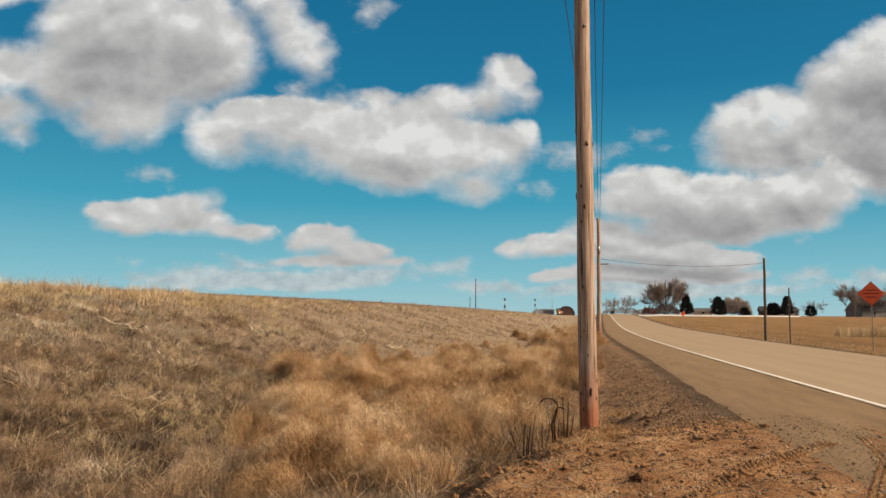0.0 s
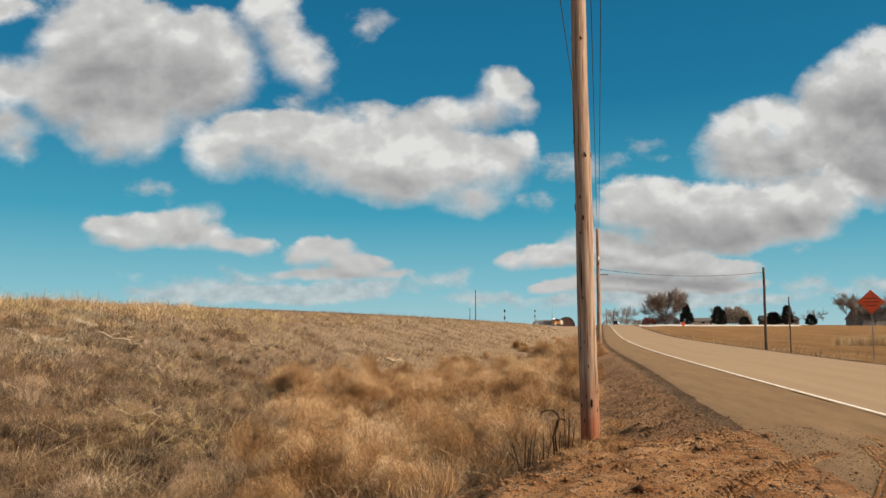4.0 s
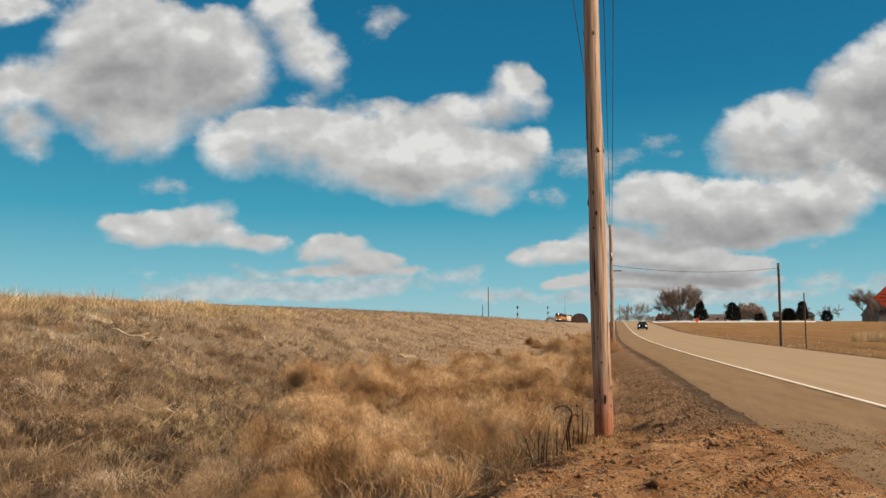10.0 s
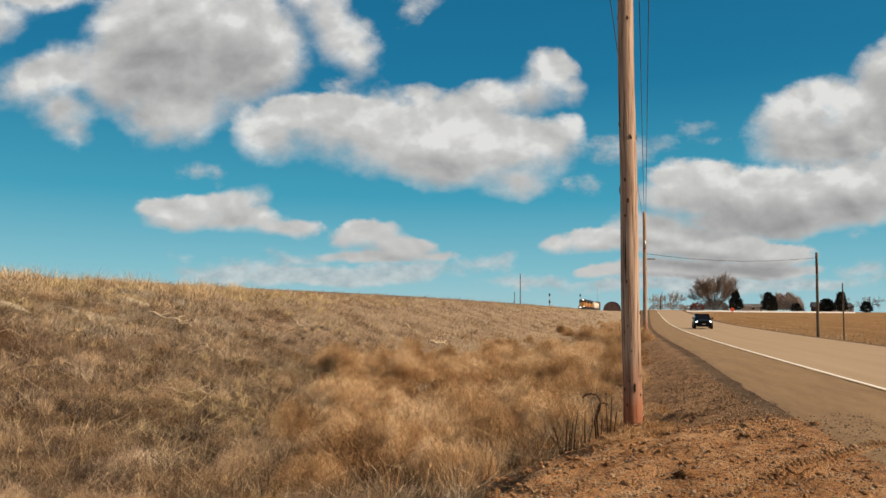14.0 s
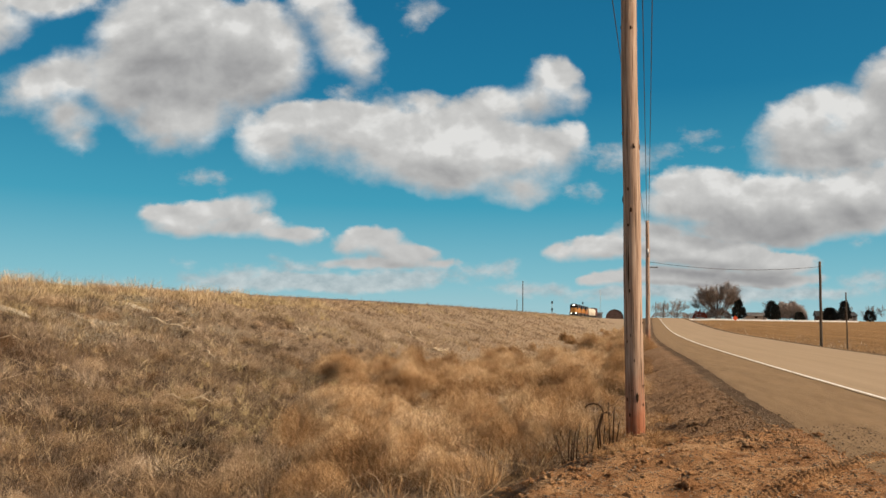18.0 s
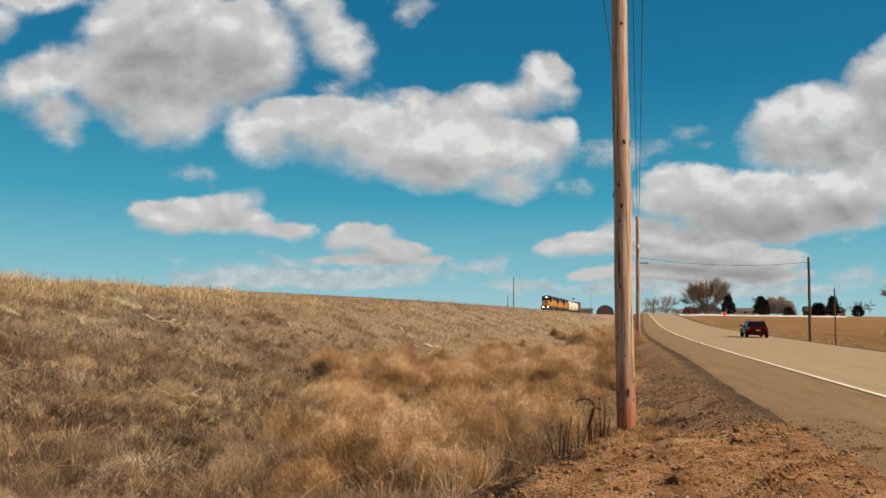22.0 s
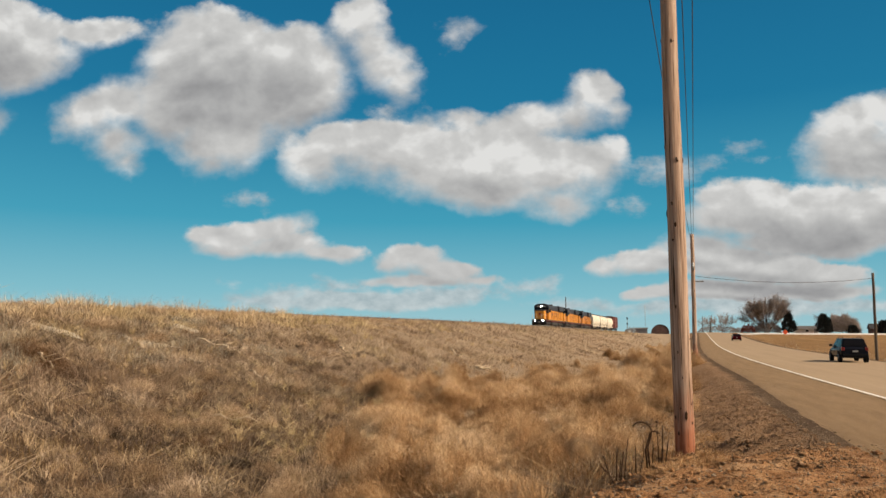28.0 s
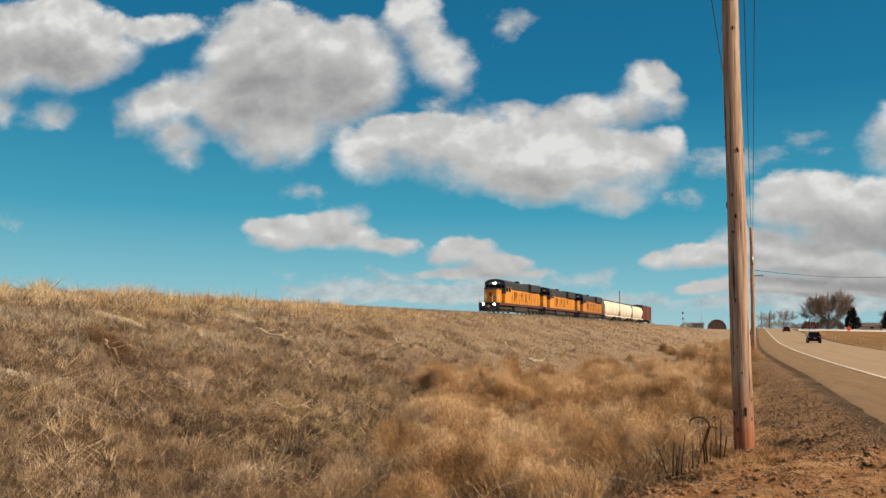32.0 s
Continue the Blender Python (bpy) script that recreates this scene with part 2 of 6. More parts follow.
def soil_color(g):
    """Ditch and slope soil, red dirt turnout, dark gravel bank and ploughed field, by the attributes laid on the ground."""
    p = where(g)

    def cover(name):
        return g.n("ShaderNodeAttribute", out=2, attribute_name=name)

    big, small = g.noise(p, 0.35, 4, 0.6), g.noise(p, 6.0, 5, 0.65)
    base = g.ramp(g.math("ADD", g.math("MULTIPLY", big, 0.6), g.math("MULTIPLY", small, 0.4)), [(0.3, (0.060, 0.037, 0.022)), (0.5, (0.120, 0.079, 0.048)), (0.7, (0.20, 0.14, 0.088))])
    rows = g.noise(g.n("ShaderNodeMapping", [p, (0, 0, 0), (0, 0, 0.07), (1.0, 0.04, 1)]), 0.7, 4, 0.6)
    field = g.ramp(g.math("ADD", g.math("MULTIPLY", rows, 0.7), g.math("MULTIPLY", big, 0.3)), [(0.35, (0.20, 0.113, 0.048)), (0.65, (0.31, 0.185, 0.082))])
    stones = g.map(g.noise(p, 30.0, 3, 0.7), 0.52, 0.70)
    bank = g.mix(stones, g.ramp(g.noise(p, 2.0, 5, 0.65), [(0.3, (0.195, 0.112, 0.060)), (0.7, (0.345, 0.212, 0.120))]), (0.43, 0.31, 0.20))
    matted = g.ramp(g.math("ADD", g.math("MULTIPLY", big, 0.4), g.math("MULTIPLY", g.noise(p, 3.0, 7, 0.75), 0.6)), [(0.30, (0.225, 0.164, 0.108)), (0.5, (0.310, 0.233, 0.157)), (0.70, (0.40, 0.31, 0.215))])
    base = g.mix(cover("matted"), base, matted)
    col = g.mix(cover("bank"), base, bank)
    col = g.mix(cover("dirt"), col, dirt_color(g))
    return g.mix(cover("field"), col, field)


soil = material("soil", soil_color, 0.95, bump=lambda g: (g.math("ADD", g.noise(where(g), 4.0, 8, 0.75), g.math("MULTIPLY", g.noise(where(g), 24.0, 4, 0.7), 0.6)), 1.0, 0.16))


def road_color(g):
    p = where(g)
    lane = g.noise(g.n("ShaderNodeMapping", [p, (0, 0, 0), (0, 0, 0), (1, 0.03, 1)]), 1.6, 4, 0.55)
    base = g.ramp(lane, [(0.3, (0.30, 0.22, 0.14)), (0.7, (0.36, 0.27, 0.178))])
    return g.mix(g.map(g.noise(p, 60.0, 3, 0.7), 0.45, 0.75), base, (0.25, 0.183, 0.118))


def shoulder_color(g):
    p = where(g)
    lanes = g.noise(g.n("ShaderNodeMapping", [p, (0, 0, 0), (0, 0, -0.05), (1.5, 0.22, 1)]), 1.1, 9, 0.78)
    base = g.ramp(lanes, [(0.3, (0.17, 0.11, 0.06)), (0.55, (0.235, 0.158, 0.089)), (0.75, (0.28, 0.195, 0.115))])
    return g.mix(g.map(g.noise(p, 45.0, 3, 0.7), 0.55, 0.75), base, (0.30, 0.235, 0.165))


asphalt = material("asphalt", road_color, 0.85, bump=lambda g: (g.noise(where(g), 90.0, 3, 0.6), 0.3, 0.01))
gravel = material("gravel", shoulder_color, 0.95, bump=lambda g: (g.noise(where(g), 22.0, 5, 0.7), 0.7, 0.04))
paint_white = material("paint_white", lambda g: g.mix(g.map(g.noise(where(g), 14.0, 4, 0.7), 0.55, 0.75), (0.80, 0.78, 0.73), (0.42, 0.37, 0.30)), 0.7)


# ---- the lie of the land: plan units, y along the near road, z = 0 on its surface ----
def smooth(a, b, v):
    t = np.clip((np.asarray(v, float) - a) / (b - a), 0, 1)
    return t * t * (3 - 2 * t)


def line_x(y):
    """The white line at the near edge of the road, which bends gently to the right."""
    return 5.50 + 0.058 * 12.7 * np.logaddexp(0, (np.asarray(y, float) - 50.7) / 12.7)


def taper(y):
    """The gravel shoulder is wide by the turnout and narrows farther on."""
    return 1.08 - 0.20 * smooth(11, 34, y)


def road_z(y):
    y = np.asarray(y, float)
    return 1.8 * smooth(91, 267, y) + 0.6 * smooth(200, 420, y)


# the railway, in metres
TRACK_Y = [-400, -60, -10, 20, 60, 106, 164, 207, 250, 293, 379, 566, 1200]
TRACK_X = [-125, -51.5, -44.0, -39.2, -33.5, -27.8, -21.3, -17.6, -14.4, -11.6, -7.0, 2.8, 36.0]
TRACK_Z = [3.5, 3.5, 3.5, 3.5, 3.55, 3.65, 3.3, 3.02, 2.85, 2.7, 2.35, 2.05, 2.0]


def track_x(y):
    return sum(np.interp(np.asarray(y, float) * PLAN + d, TRACK_Y, TRACK_X) for d in (-16, -8, 0, 8, 16)) / 5 / PLAN


def track_z(y):
    return sum(np.interp(np.asarray(y, float) * PLAN + d, TRACK_Y, TRACK_Z) for d in (-16, -8, 0, 8, 16)) / 5 / PLAN


def waves(x, y, step, seed=0.0):
    """Cheap smooth unevenness, about -1 to 1."""
    a, b = np.asarray(x, float) / step, np.asarray(y, float) / step
    return (np.sin(a * 1.7 + 2.1 * np.sin(b * 0.9 + seed) + seed) + np.sin(b * 2.3 + 1.7 * np.sin(a * 1.3 + 2 + seed)) + np.sin((a + b) * 3.1 + seed * 2) * 0.5) / 2.5


def pad_edge(x, y):
    """How far a place lies inside the bare dirt turnout on which the camera stands (metres, negative outside)."""
    return np.minimum((np.asarray(x, float) + 4.45 - 0.40 * np.asarray(y, float)) * 0.93, 11.05 - np.asarray(y, float) + 0.50 * np.asarray(x, float)) + 0.30 * waves(x, y, 0.8)


def ground(x, y):
    x, y = np.asarray(x, float), np.asarray(y, float)
    rz, lx = road_z(y), line_x(y)
    # left of the road: shoulder, bank, ditch, railway embankment
    ditch = rz - 0.95 + 0.10 * waves(x, y, 4.0)
    edge = lx - 2.9 * taper(y) + 0.15 * waves(x * 0, y, 3.0)
    bank = rz - 0.03 - 0.34 * smooth(0, 1.7, edge - x) - 0.56 * smooth(2.1, 6.0, edge - x)
    bank = bank + (0.10 * waves(x, y, 0.42, 2.0) + 0.05 * waves(x, y, 0.17, 6.0)) * smooth(0.1, 0.5, edge - x) * smooth(4.0, 2.0, edge - x) * smooth(30, 16, y)
    low = np.where(x > edge - 6.5, np.maximum(bank, ditch - 0.1), ditch)
    s = x - track_x(y)
    top = track_z(y) - 0.45
    wide = np.clip((lx - 4.0 - track_x(y)) * 0.62, 12, 25)
    rise = 1 - smooth(0, 1, (s - 5.0) / wide)
    rise = np.where(s < 0, smooth(-16, -5, s), rise)
    emb = low + (top - low) * rise + 0.17 * waves(x, y, 2.2, 1.0) * np.clip(rise * (1 - rise) * 4, 0, 1)
    left = emb
    left = np.where(s < -16, np.minimum(emb, track_z(y) - 2.5), left)
    pad = smooth(-0.3, 0.5, pad_edge(x, y))
    left = left * (1 - pad) + pad * (-0.05 - 0.22 * smooth(1.5, -1.5, x) * smooth(3, 6, y) + 0.045 * waves(x, y, 0.5, 3.0) + (0.045 * waves(x, y, 0.21, 5.0) + 0.03 * waves(x, y, 0.13, 9.0)) * (0.3 + 0.7 * smooth(3.4, 1.0, x)))
    # right of the road: a shallow ditch, then fields that rise a little
    r = x - (lx + 6.85)
    right = rz - 0.04 - 0.28 * smooth(0.6, 2.2, r) * (1 - smooth(3.0, 6.5, r)) + 0.05 * waves(x, y, 2.0, 2.0) * smooth(0.5, 2, r)
    fields = 0.05 + 1.40 * smooth(70, 225, y + 0.15 * x) + 0.5 * smooth(200, 420, y)
    right = right + (fields - right) * smooth(4, 20, r)
    z = np.where(x > lx + 3, right, left)
    on_road = smooth(-3.05, -2.55, (x - lx) / taper(y)) * (1 - smooth(6.9, 7.2, x - lx))
    return z * (1 - on_road) + (rz - 0.05) * on_road


def mesh_of(name, verts, faces, mats, smooth_faces=True, index=None):
    me = bpy.data.meshes.new(name)
    me.from_pydata([tuple(v) for v in verts], [], faces)
    for m in (mats if isinstance(mats, (list, tuple)) else [mats]):
        me.materials.append(m)
    if smooth_faces:
        me.polygons.foreach_set("use_smooth", [True] * len(me.polygons))
    if index is not None:
        me.polygons.foreach_set("material_index", index)
    return me


def sheet(name, xs, ys, zf, mat, xf=None):
    """A grid mesh over xs and ys; zf gives heights, xf shifts x by y."""
    X, Y = np.meshgrid(xs, ys)
    if xf is not None:
        X = X + xf(Y)
    Z = zf(X, Y)
    n, m = len(xs), len(ys)
    v = np.stack([X, Y, Z], -1).reshape(-1, 3)
    i = (np.arange(m - 1)[:, None] * n + np.arange(n - 1)[None]).ravel()
    f = np.stack([i, i + 1, i + n + 1, i + n], 1).tolist()
    return mesh_of(name, v.tolist(), f, mat)


def steps(*spans):
    out = [spans[0][0]]
    for a, b, d in spans:
        k = max(1, round((b - a) / d))
        out += [a + (b - a) * (i + 1) / k for i in range(k)]
    return np.array(out)


gx = steps((-3500, -300, 400), (-300, -80, 20), (-80, -45, 2.5), (-45, -8, 0.55), (-8, 8, 0.11), (8, 24, 0.5), (24, 60, 3), (60, 300, 20), (300, 3500, 400))
gy = steps((-3000, -200, 350), (-200, -10, 20), (-10, 2, 1), (2, 17, 0.11), (17, 24, 0.2), (24, 60, 0.6), (60, 140, 2), (140, 420, 5), (420, 1000, 58), (1000, 4500, 500))
ground_ob = tagged(new("ground", sheet("ground", gx, gy, ground, soil)), "brown earth with dry grass, a ditch and railway embankment", "ground", kind="structure")



def lay(me, name, f):
    """A number on every vertex of a mesh."""
    co = np.empty(len(me.vertices) * 3)
    me.vertices.foreach_get("co", co)
    co = co.reshape(-1, 3)
    me.attributes.new(name, "FLOAT", "POINT").data.foreach_set("value", np.asarray(f(co[:, 0], co[:, 1]), np.float32))


def bank_cover(x, y):
    d = line_x(y) - 2.9 * taper(y) - x
    return smooth(-0.1, 0.25, d + 0.12 * waves(x, y, 0.9)) * (1 - smooth(1.5, 2.5, d + 0.35 * waves(x, y, 1.4))) * (1 - smooth(60, 120, y) * 0.6)


lay(ground_ob.data, "dirt", lambda x, y: smooth(-0.15, 0.5, pad_edge(x, y)) * (1 - smooth(6.5, 9, x)))
lay(ground_ob.data, "bank", bank_cover)
lay(ground_ob.data, "field", lambda x, y: smooth(0.9, 2.6, x - line_x(y) - 6.85 + 0.7 * waves(x, y, 3.0)))
lay(ground_ob.data, "matted", lambda x, y: smooth(16, 45, y) * smooth(-20, -8, x - track_x(y)) * smooth(0.6, 2.5, line_x(y) - 4.4 - x))


def strip(name, ys, offs, zf, mat):
    """A band along the road: offsets from the white line."""
    return sheet(name, np.array(offs), ys, zf, mat, xf=line_x)


ry = steps((-60, 0, 4), (0, 40, 1), (40, 260, 2.5), (260, 900, 20))
crown = lambda X, Y: road_z(Y) + 0.0 * X
road = tagged(new("road", strip("road", ry, [-0.12, 0, 1.8, 3.6, 5.2, 6.85], crown, asphalt)), "sun-bleached two-lane asphalt country road", "road", kind="structure")
tagged(new("road_line", strip("road_line", ry, [-0.045, 0.045], lambda X, Y: crown(X, Y) + 0.004, paint_white)), "worn white edge line of the road", "road marking", kind="structure")
shoulder = tagged(new("shoulder", strip("shoulder", ry, [-3.05, -2.85, -2.65, -2.45, -2.0, -1.4, -0.8, -0.11], lambda X, Y: crown(X, Y) - 0.012 - 0.03 * smooth(0.3, 2.3, line_x(Y) - X) - 0.16 * smooth(2.45, 3.05, line_x(Y) - X) + 0.012 * waves(X, Y, 0.7), gravel)), "gravel road shoulder with tyre marks", "shoulder", kind="structure")
co = np.empty(len(shoulder.data.vertices) * 3)
shoulder.data.vertices.foreach_get("co", co)
co = co.reshape(-1, 3)
co[:, 0] = line_x(co[:, 1]) + (co[:, 0] - line_x(co[:, 1])) * taper(co[:, 1])
shoulder.data.vertices.foreach_set("co", co.ravel())


# ---- building kit ----
def box(bm, x0, x1, y0, y1, z0, z1, mat=0, m=None):
    vs = [bm.verts.new(Vector(c) if m is None else m @ Vector(c)) for c in
          ((x0, y0, z0), (x1, y0, z0), (x1, y1, z0), (x0, y1, z0), (x0, y0, z1), (x1, y0, z1), (x1, y1, z1), (x0, y1, z1))]
    fs = []
    for q in ((3, 2, 1, 0), (4, 5, 6, 7), (0, 1, 5, 4), (1, 2, 6, 5), (2, 3, 7, 6), (3, 0, 4, 7)):
        f = bm.faces.new([vs[i] for i in q])
        f.material_index = mat
        fs.append(f)
    return fs


def bevelled(x0, x1, y0, y1, z0, z1, r, seg=2):
    bm = bmesh.new()
    box(bm, x0, x1, y0, y1, z0, z1)
    bmesh.ops.bevel(bm, geom=bm.edges[:], offset=r, segments=seg, affect="EDGES", profile=0.6)
    return bm


def tube(bm, pts, radii, sides=8, cap=True, mat=0):
    """A tapered round rod through pts."""
    pts = [Vector(p) for p in pts]
    rings = []
    for i, p in enumerate(pts):
        d = (pts[min(i + 1, len(pts) - 1)] - pts[max(i - 1, 0)]).normalized()
        a = d.orthogonal().normalized() if i == 0 else (rings[-1][1] - d * rings[-1][1].dot(d)).normalized()
        b = d.cross(a)
        r = radii[i] if isinstance(radii, (list, tuple)) else radii
        rings.append(([bm.verts.new(p + (a * math.cos(2 * math.pi * k / sides) + b * math.sin(2 * math.pi * k / sides)) * r) for k in range(sides)], a))
    for (r0, _), (r1, _) in zip(rings, rings[1:]):
        for k in range(sides):
            f = bm.faces.new((r0[k], r0[(k + 1) % sides], r1[(k + 1) % sides], r1[k]))
            f.smooth, f.material_index = True, mat
    if cap:
        for ring, flip in ((rings[0][0], True), (rings[-1][0], False)):
            f = bm.faces.new(ring[::-1] if flip else ring)
            f.material_index = mat
    return bm


def part(name, bm, mat, parent=None, label="", at=None):
    """Links a bmesh as one mesh object, under a thing or a part."""
    me = bpy.data.meshes.new(name)
    bmesh.ops.recalc_face_normals(bm, faces=bm.faces[:])
    bm.to_mesh(me)
    bm.free()
    for m in (mat if isinstance(mat, (list, tuple)) else [mat]):
        me.materials.append(m)
    ob = new(name, me)
    if parent is not None:
        ob.parent = parent
    if at is not None:
        ob.matrix_basis = at
    return tagged(ob, label)


def reuse(name, me, parent, at, label=""):
    """Another part on the same mesh."""
    ob = new(name, me)
    ob.parent = parent
    ob.matrix_basis = at
    return tagged(ob, label)


def thing(name, at, label, category, group=""):
    ob = new(name)
    ob.empty_display_size = 0.2
    ob.matrix_basis = at
    return tagged(ob, label, category, group)


def gz(x, y):
    return float(ground(x, y))


# ---- utility poles and wires ----
def pole_color(g):
    p = own(g)
    grain = g.noise(g.n("ShaderNodeMapping", [p, (0, 0, 0), (0, 0, 0), (1, 1, 0.04)]), 28.0, 6, 0.65)
    base = g.ramp(grain, [(0.3, (0.165, 0.102, 0.070)), (0.5, (0.355, 0.252, 0.190)), (0.72, (0.50, 0.395, 0.32))])
    z = g.n("ShaderNodeSeparateXYZ", [p], None).outputs[2]
    base = g.mix(g.map(g.math("ADD", z, g.math("MULTIPLY", g.noise(p, 3.0, 3, 0.5), 0.8)), 1.7, 0.7), base, g.mix(0.72, base, (0.30, 0.075, 0.022)))
    crack = g.map(g.noise(g.n("ShaderNodeMapping", [p, (0, 0, 0), (0, 0, 0), (1, 1, 0.02)]), 46.0, 2, 0.5), 0.58, 0.68)
    return g.mix(crack, base, (0.05, 0.032, 0.02))


pole_wood = material("pole_wood", pole_color, 0.85, bump=lambda g: (g.noise(g.n("ShaderNodeMapping", [own(g), (0, 0, 0), (0, 0, 0), (1, 1, 0.03)]), 30.0, 5, 0.65), 0.7, 0.02))
knot_dark = material("knot_dark", lambda g: g.ramp(g.noise(own(g), 40, 3), [(0.3, (0.02, 0.012, 0.008)), (0.7, (0.07, 0.04, 0.025))]), 0.9)
old_wood = material("old_wood", lambda g: g.ramp(g.noise(g.n("ShaderNodeMapping", [own(g), (0, 0, 0), (0, 0, 0), (1, 1, 0.05)]), 20.0, 4), [(0.3, (0.06, 0.045, 0.035)), (0.7, (0.14, 0.11, 0.085))]), 0.9)
wire_dark = material("wire_dark", (0.03, 0.03, 0.032), 0.5)
metal_grey = material("metal_grey", lambda g: g.ramp(g.noise(own(g), 8, 4), [(0.3, (0.22, 0.22, 0.22)), (0.7, (0.36, 0.36, 0.35))]), 0.5, 0.6)


def utility_pole(x, y, height, r0, r1, lean, mat, label, name="utility_pole", knots=0, deep=0.3):
    z = gz(x, y)
    ob = thing(name, pose(x, y, z, 0, lean, 0), label, "utility pole")
    bm = bmesh.new()
    n = 14
    tube(bm, [(0.006 * math.sin(i * 1.3), 0.005 * math.cos(i * 0.9), -deep + (height + deep) * i / n) for i in range(n + 1)], [r0 + (r1 - r0) * i / n for i in range(n + 1)], 24 if knots else 10)
    part("shaft", bm, mat, ob)
    rnd = random.Random(int(x * 10) + 7)
    for _ in range(knots):
        h, a = rnd.uniform(0.4, height - 0.3), rnd.uniform(math.pi * 0.9, math.pi * 2.0)
        r = r0 + (r1 - r0) * h / height
        b = bmesh.new()
        bmesh.ops.create_icosphere(b, subdivisions=1, radius=1.0)
        w = rnd.uniform(0.007, 0.022)
        bmesh.ops.transform(b, matrix=pose(math.cos(a) * r, math.sin(a) * r, h, 0, 0, math.degrees(a)) @ Matrix.Diagonal((0.012, w, w * rnd.uniform(1.0, 3.6), 1)), verts=b.verts[:])
        part("knot", b, knot_dark, ob)
    return ob


NEAR, SECOND, ACROSS = (0.505, 12.09), (2.82, 50.9), (14.45, 57.0)
pole_near = utility_pole(*NEAR, 9.3, 0.142, 0.110, -0.5, pole_wood, "weathered tan wooden utility pole beside the ditch, reddish at its foot", knots=28)
pole_second = utility_pole(*SECOND, 7.9, 0.145, 0.11, 0.2, pole_wood, "tan wooden utility pole farther along the road verge", knots=10)
bm = bmesh.new()
box(bm, 0.1, 0.62, -0.05, 0.05, 4.9, 4.98)
part("bracket", bm, metal_grey, pole_second, "short steel side bracket")
bm = bmesh.new()
tube(bm, [(0.0, -0.17, 5.6), (0.0, -0.17, 6.1)], 0.07, 8)
part("insulator", bm, metal_grey, pole_second, "pale ceramic insulator")
pole_across = utility_pole(*ACROSS, 5.75, 0.10, 0.08, 0.4, old_wood, "dark weathered wooden pole on the far side of the road")
post_short = utility_pole(15.45, 54.8, 3.75, 0.048, 0.040, 0.0, old_wood, "short dark wooden post on the far road verge", name="marker_post")


def wire(a, b, sag, label, r=0.011):
    pts = [Vector(a).lerp(Vector(b), i / 20) - Vector((0, 0, sag * 4 * (i / 20) * (1 - i / 20))) for i in range(21)]
    bm = bmesh.new()
    tube(bm, pts, r, 6)
    return tagged(part("power_wire", bm, wire_dark), label, "cable", "overhead wires")


zn, zs = gz(*NEAR), gz(*SECOND)
for dx, dz, dx2 in ((-0.59, 9.1, -0.10), (0.13, 9.1, 0.0), (0.35, 9.1, 0.10)):
    wire((NEAR[0] + dx, NEAR[1], zn + dz), (SECOND[0] + dx2, SECOND[1], zs + 7.75), 0.25, "thin dark overhead wire running along the road")
    wire((NEAR[0] + dx, NEAR[1], zn + dz), (NEAR[0] + dx - 2, NEAR[1] - 38, zn + dz), 0.25, "thin dark overhead wire running along the road")
bm = bmesh.new()
box(bm, -0.66, 0.50, -0.05, 0.05, 9.0, 9.12)
part("crossarm", bm, old_wood, pole_near)
wire((SECOND[0], SECOND[1], zs + 5.3), (ACROSS[0], ACROSS[1], gz(*ACROSS) + 5.4), 0.35, "slack dark wire slung across the road", 0.014)


# ---- the train ----
def paint(name, col, worn, rough=0.45, grime=0.5):
    """Weathered paint with streaks and dust."""
    def build(g):
        p = own(g)
        streak = g.noise(g.n("ShaderNodeMapping", [p, (0, 0, 0), (0, 0, 0), (1, 1, 0.25)]), 2.2, 5, 0.65)
        return g.mix(g.math("MULTIPLY", g.map(streak, 0.48, 0.75), grime), (*col, 1), (*worn, 1))
    return material(name, build, rough)


loco_yellow = paint("loco_yellow", (0.54, 0.222, 0.018), (0.25, 0.11, 0.03), 0.5, 0.9)
loco_worn = paint("loco_worn", (0.46, 0.180, 0.018), (0.13, 0.065, 0.026), 0.55, 1.0)
loco_grey = paint("loco_grey", (0.020, 0.022, 0.030), (0.048, 0.044, 0.042), 0.55)
under_black = paint("under_black", (0.025, 0.024, 0.023), (0.07, 0.055, 0.04), 0.7)
hopper_white = paint("hopper_white", (0.62, 0.575, 0.485), (0.30, 0.255, 0.19), 0.65, 0.8)
boxcar_red = paint("boxcar_red", (0.115, 0.03, 0.022), (0.06, 0.022, 0.018), 0.6)
dark_glass = material("dark_glass", (0.006, 0.006, 0.008), 0.12)
dark_glass.node_tree.nodes["Principled BSDF"].inputs["Specular IOR Level"].default_value = 0.06
steel = material("steel", lambda g: g.ramp(g.noise(own(g), 5, 4), [(0.3, (0.14, 0.11, 0.09)), (0.7, (0.24, 0.20, 0.17))]), 0.5, 0.7)
stripe_red = material("stripe_red", (0.22, 0.022, 0.015), 0.5)


def glow(name, col, power):
    m = bpy.data.materials.new(name)
    m.use_nodes = True
    s = m.node_tree.nodes["Principled BSDF"]
    s.inputs["Base Color"].default_value = (0.8, 0.8, 0.8, 1)
    s.inputs["Emission Color"].default_value = (*col, 1)
    s.inputs["Emission Strength"].default_value = power
    return m


lamp_on = glow("lamp_on", (1.0, 0.90, 0.74), 16.0)
xenon_on = glow("xenon_on", (0.88, 0.93, 1.0), 7.0)


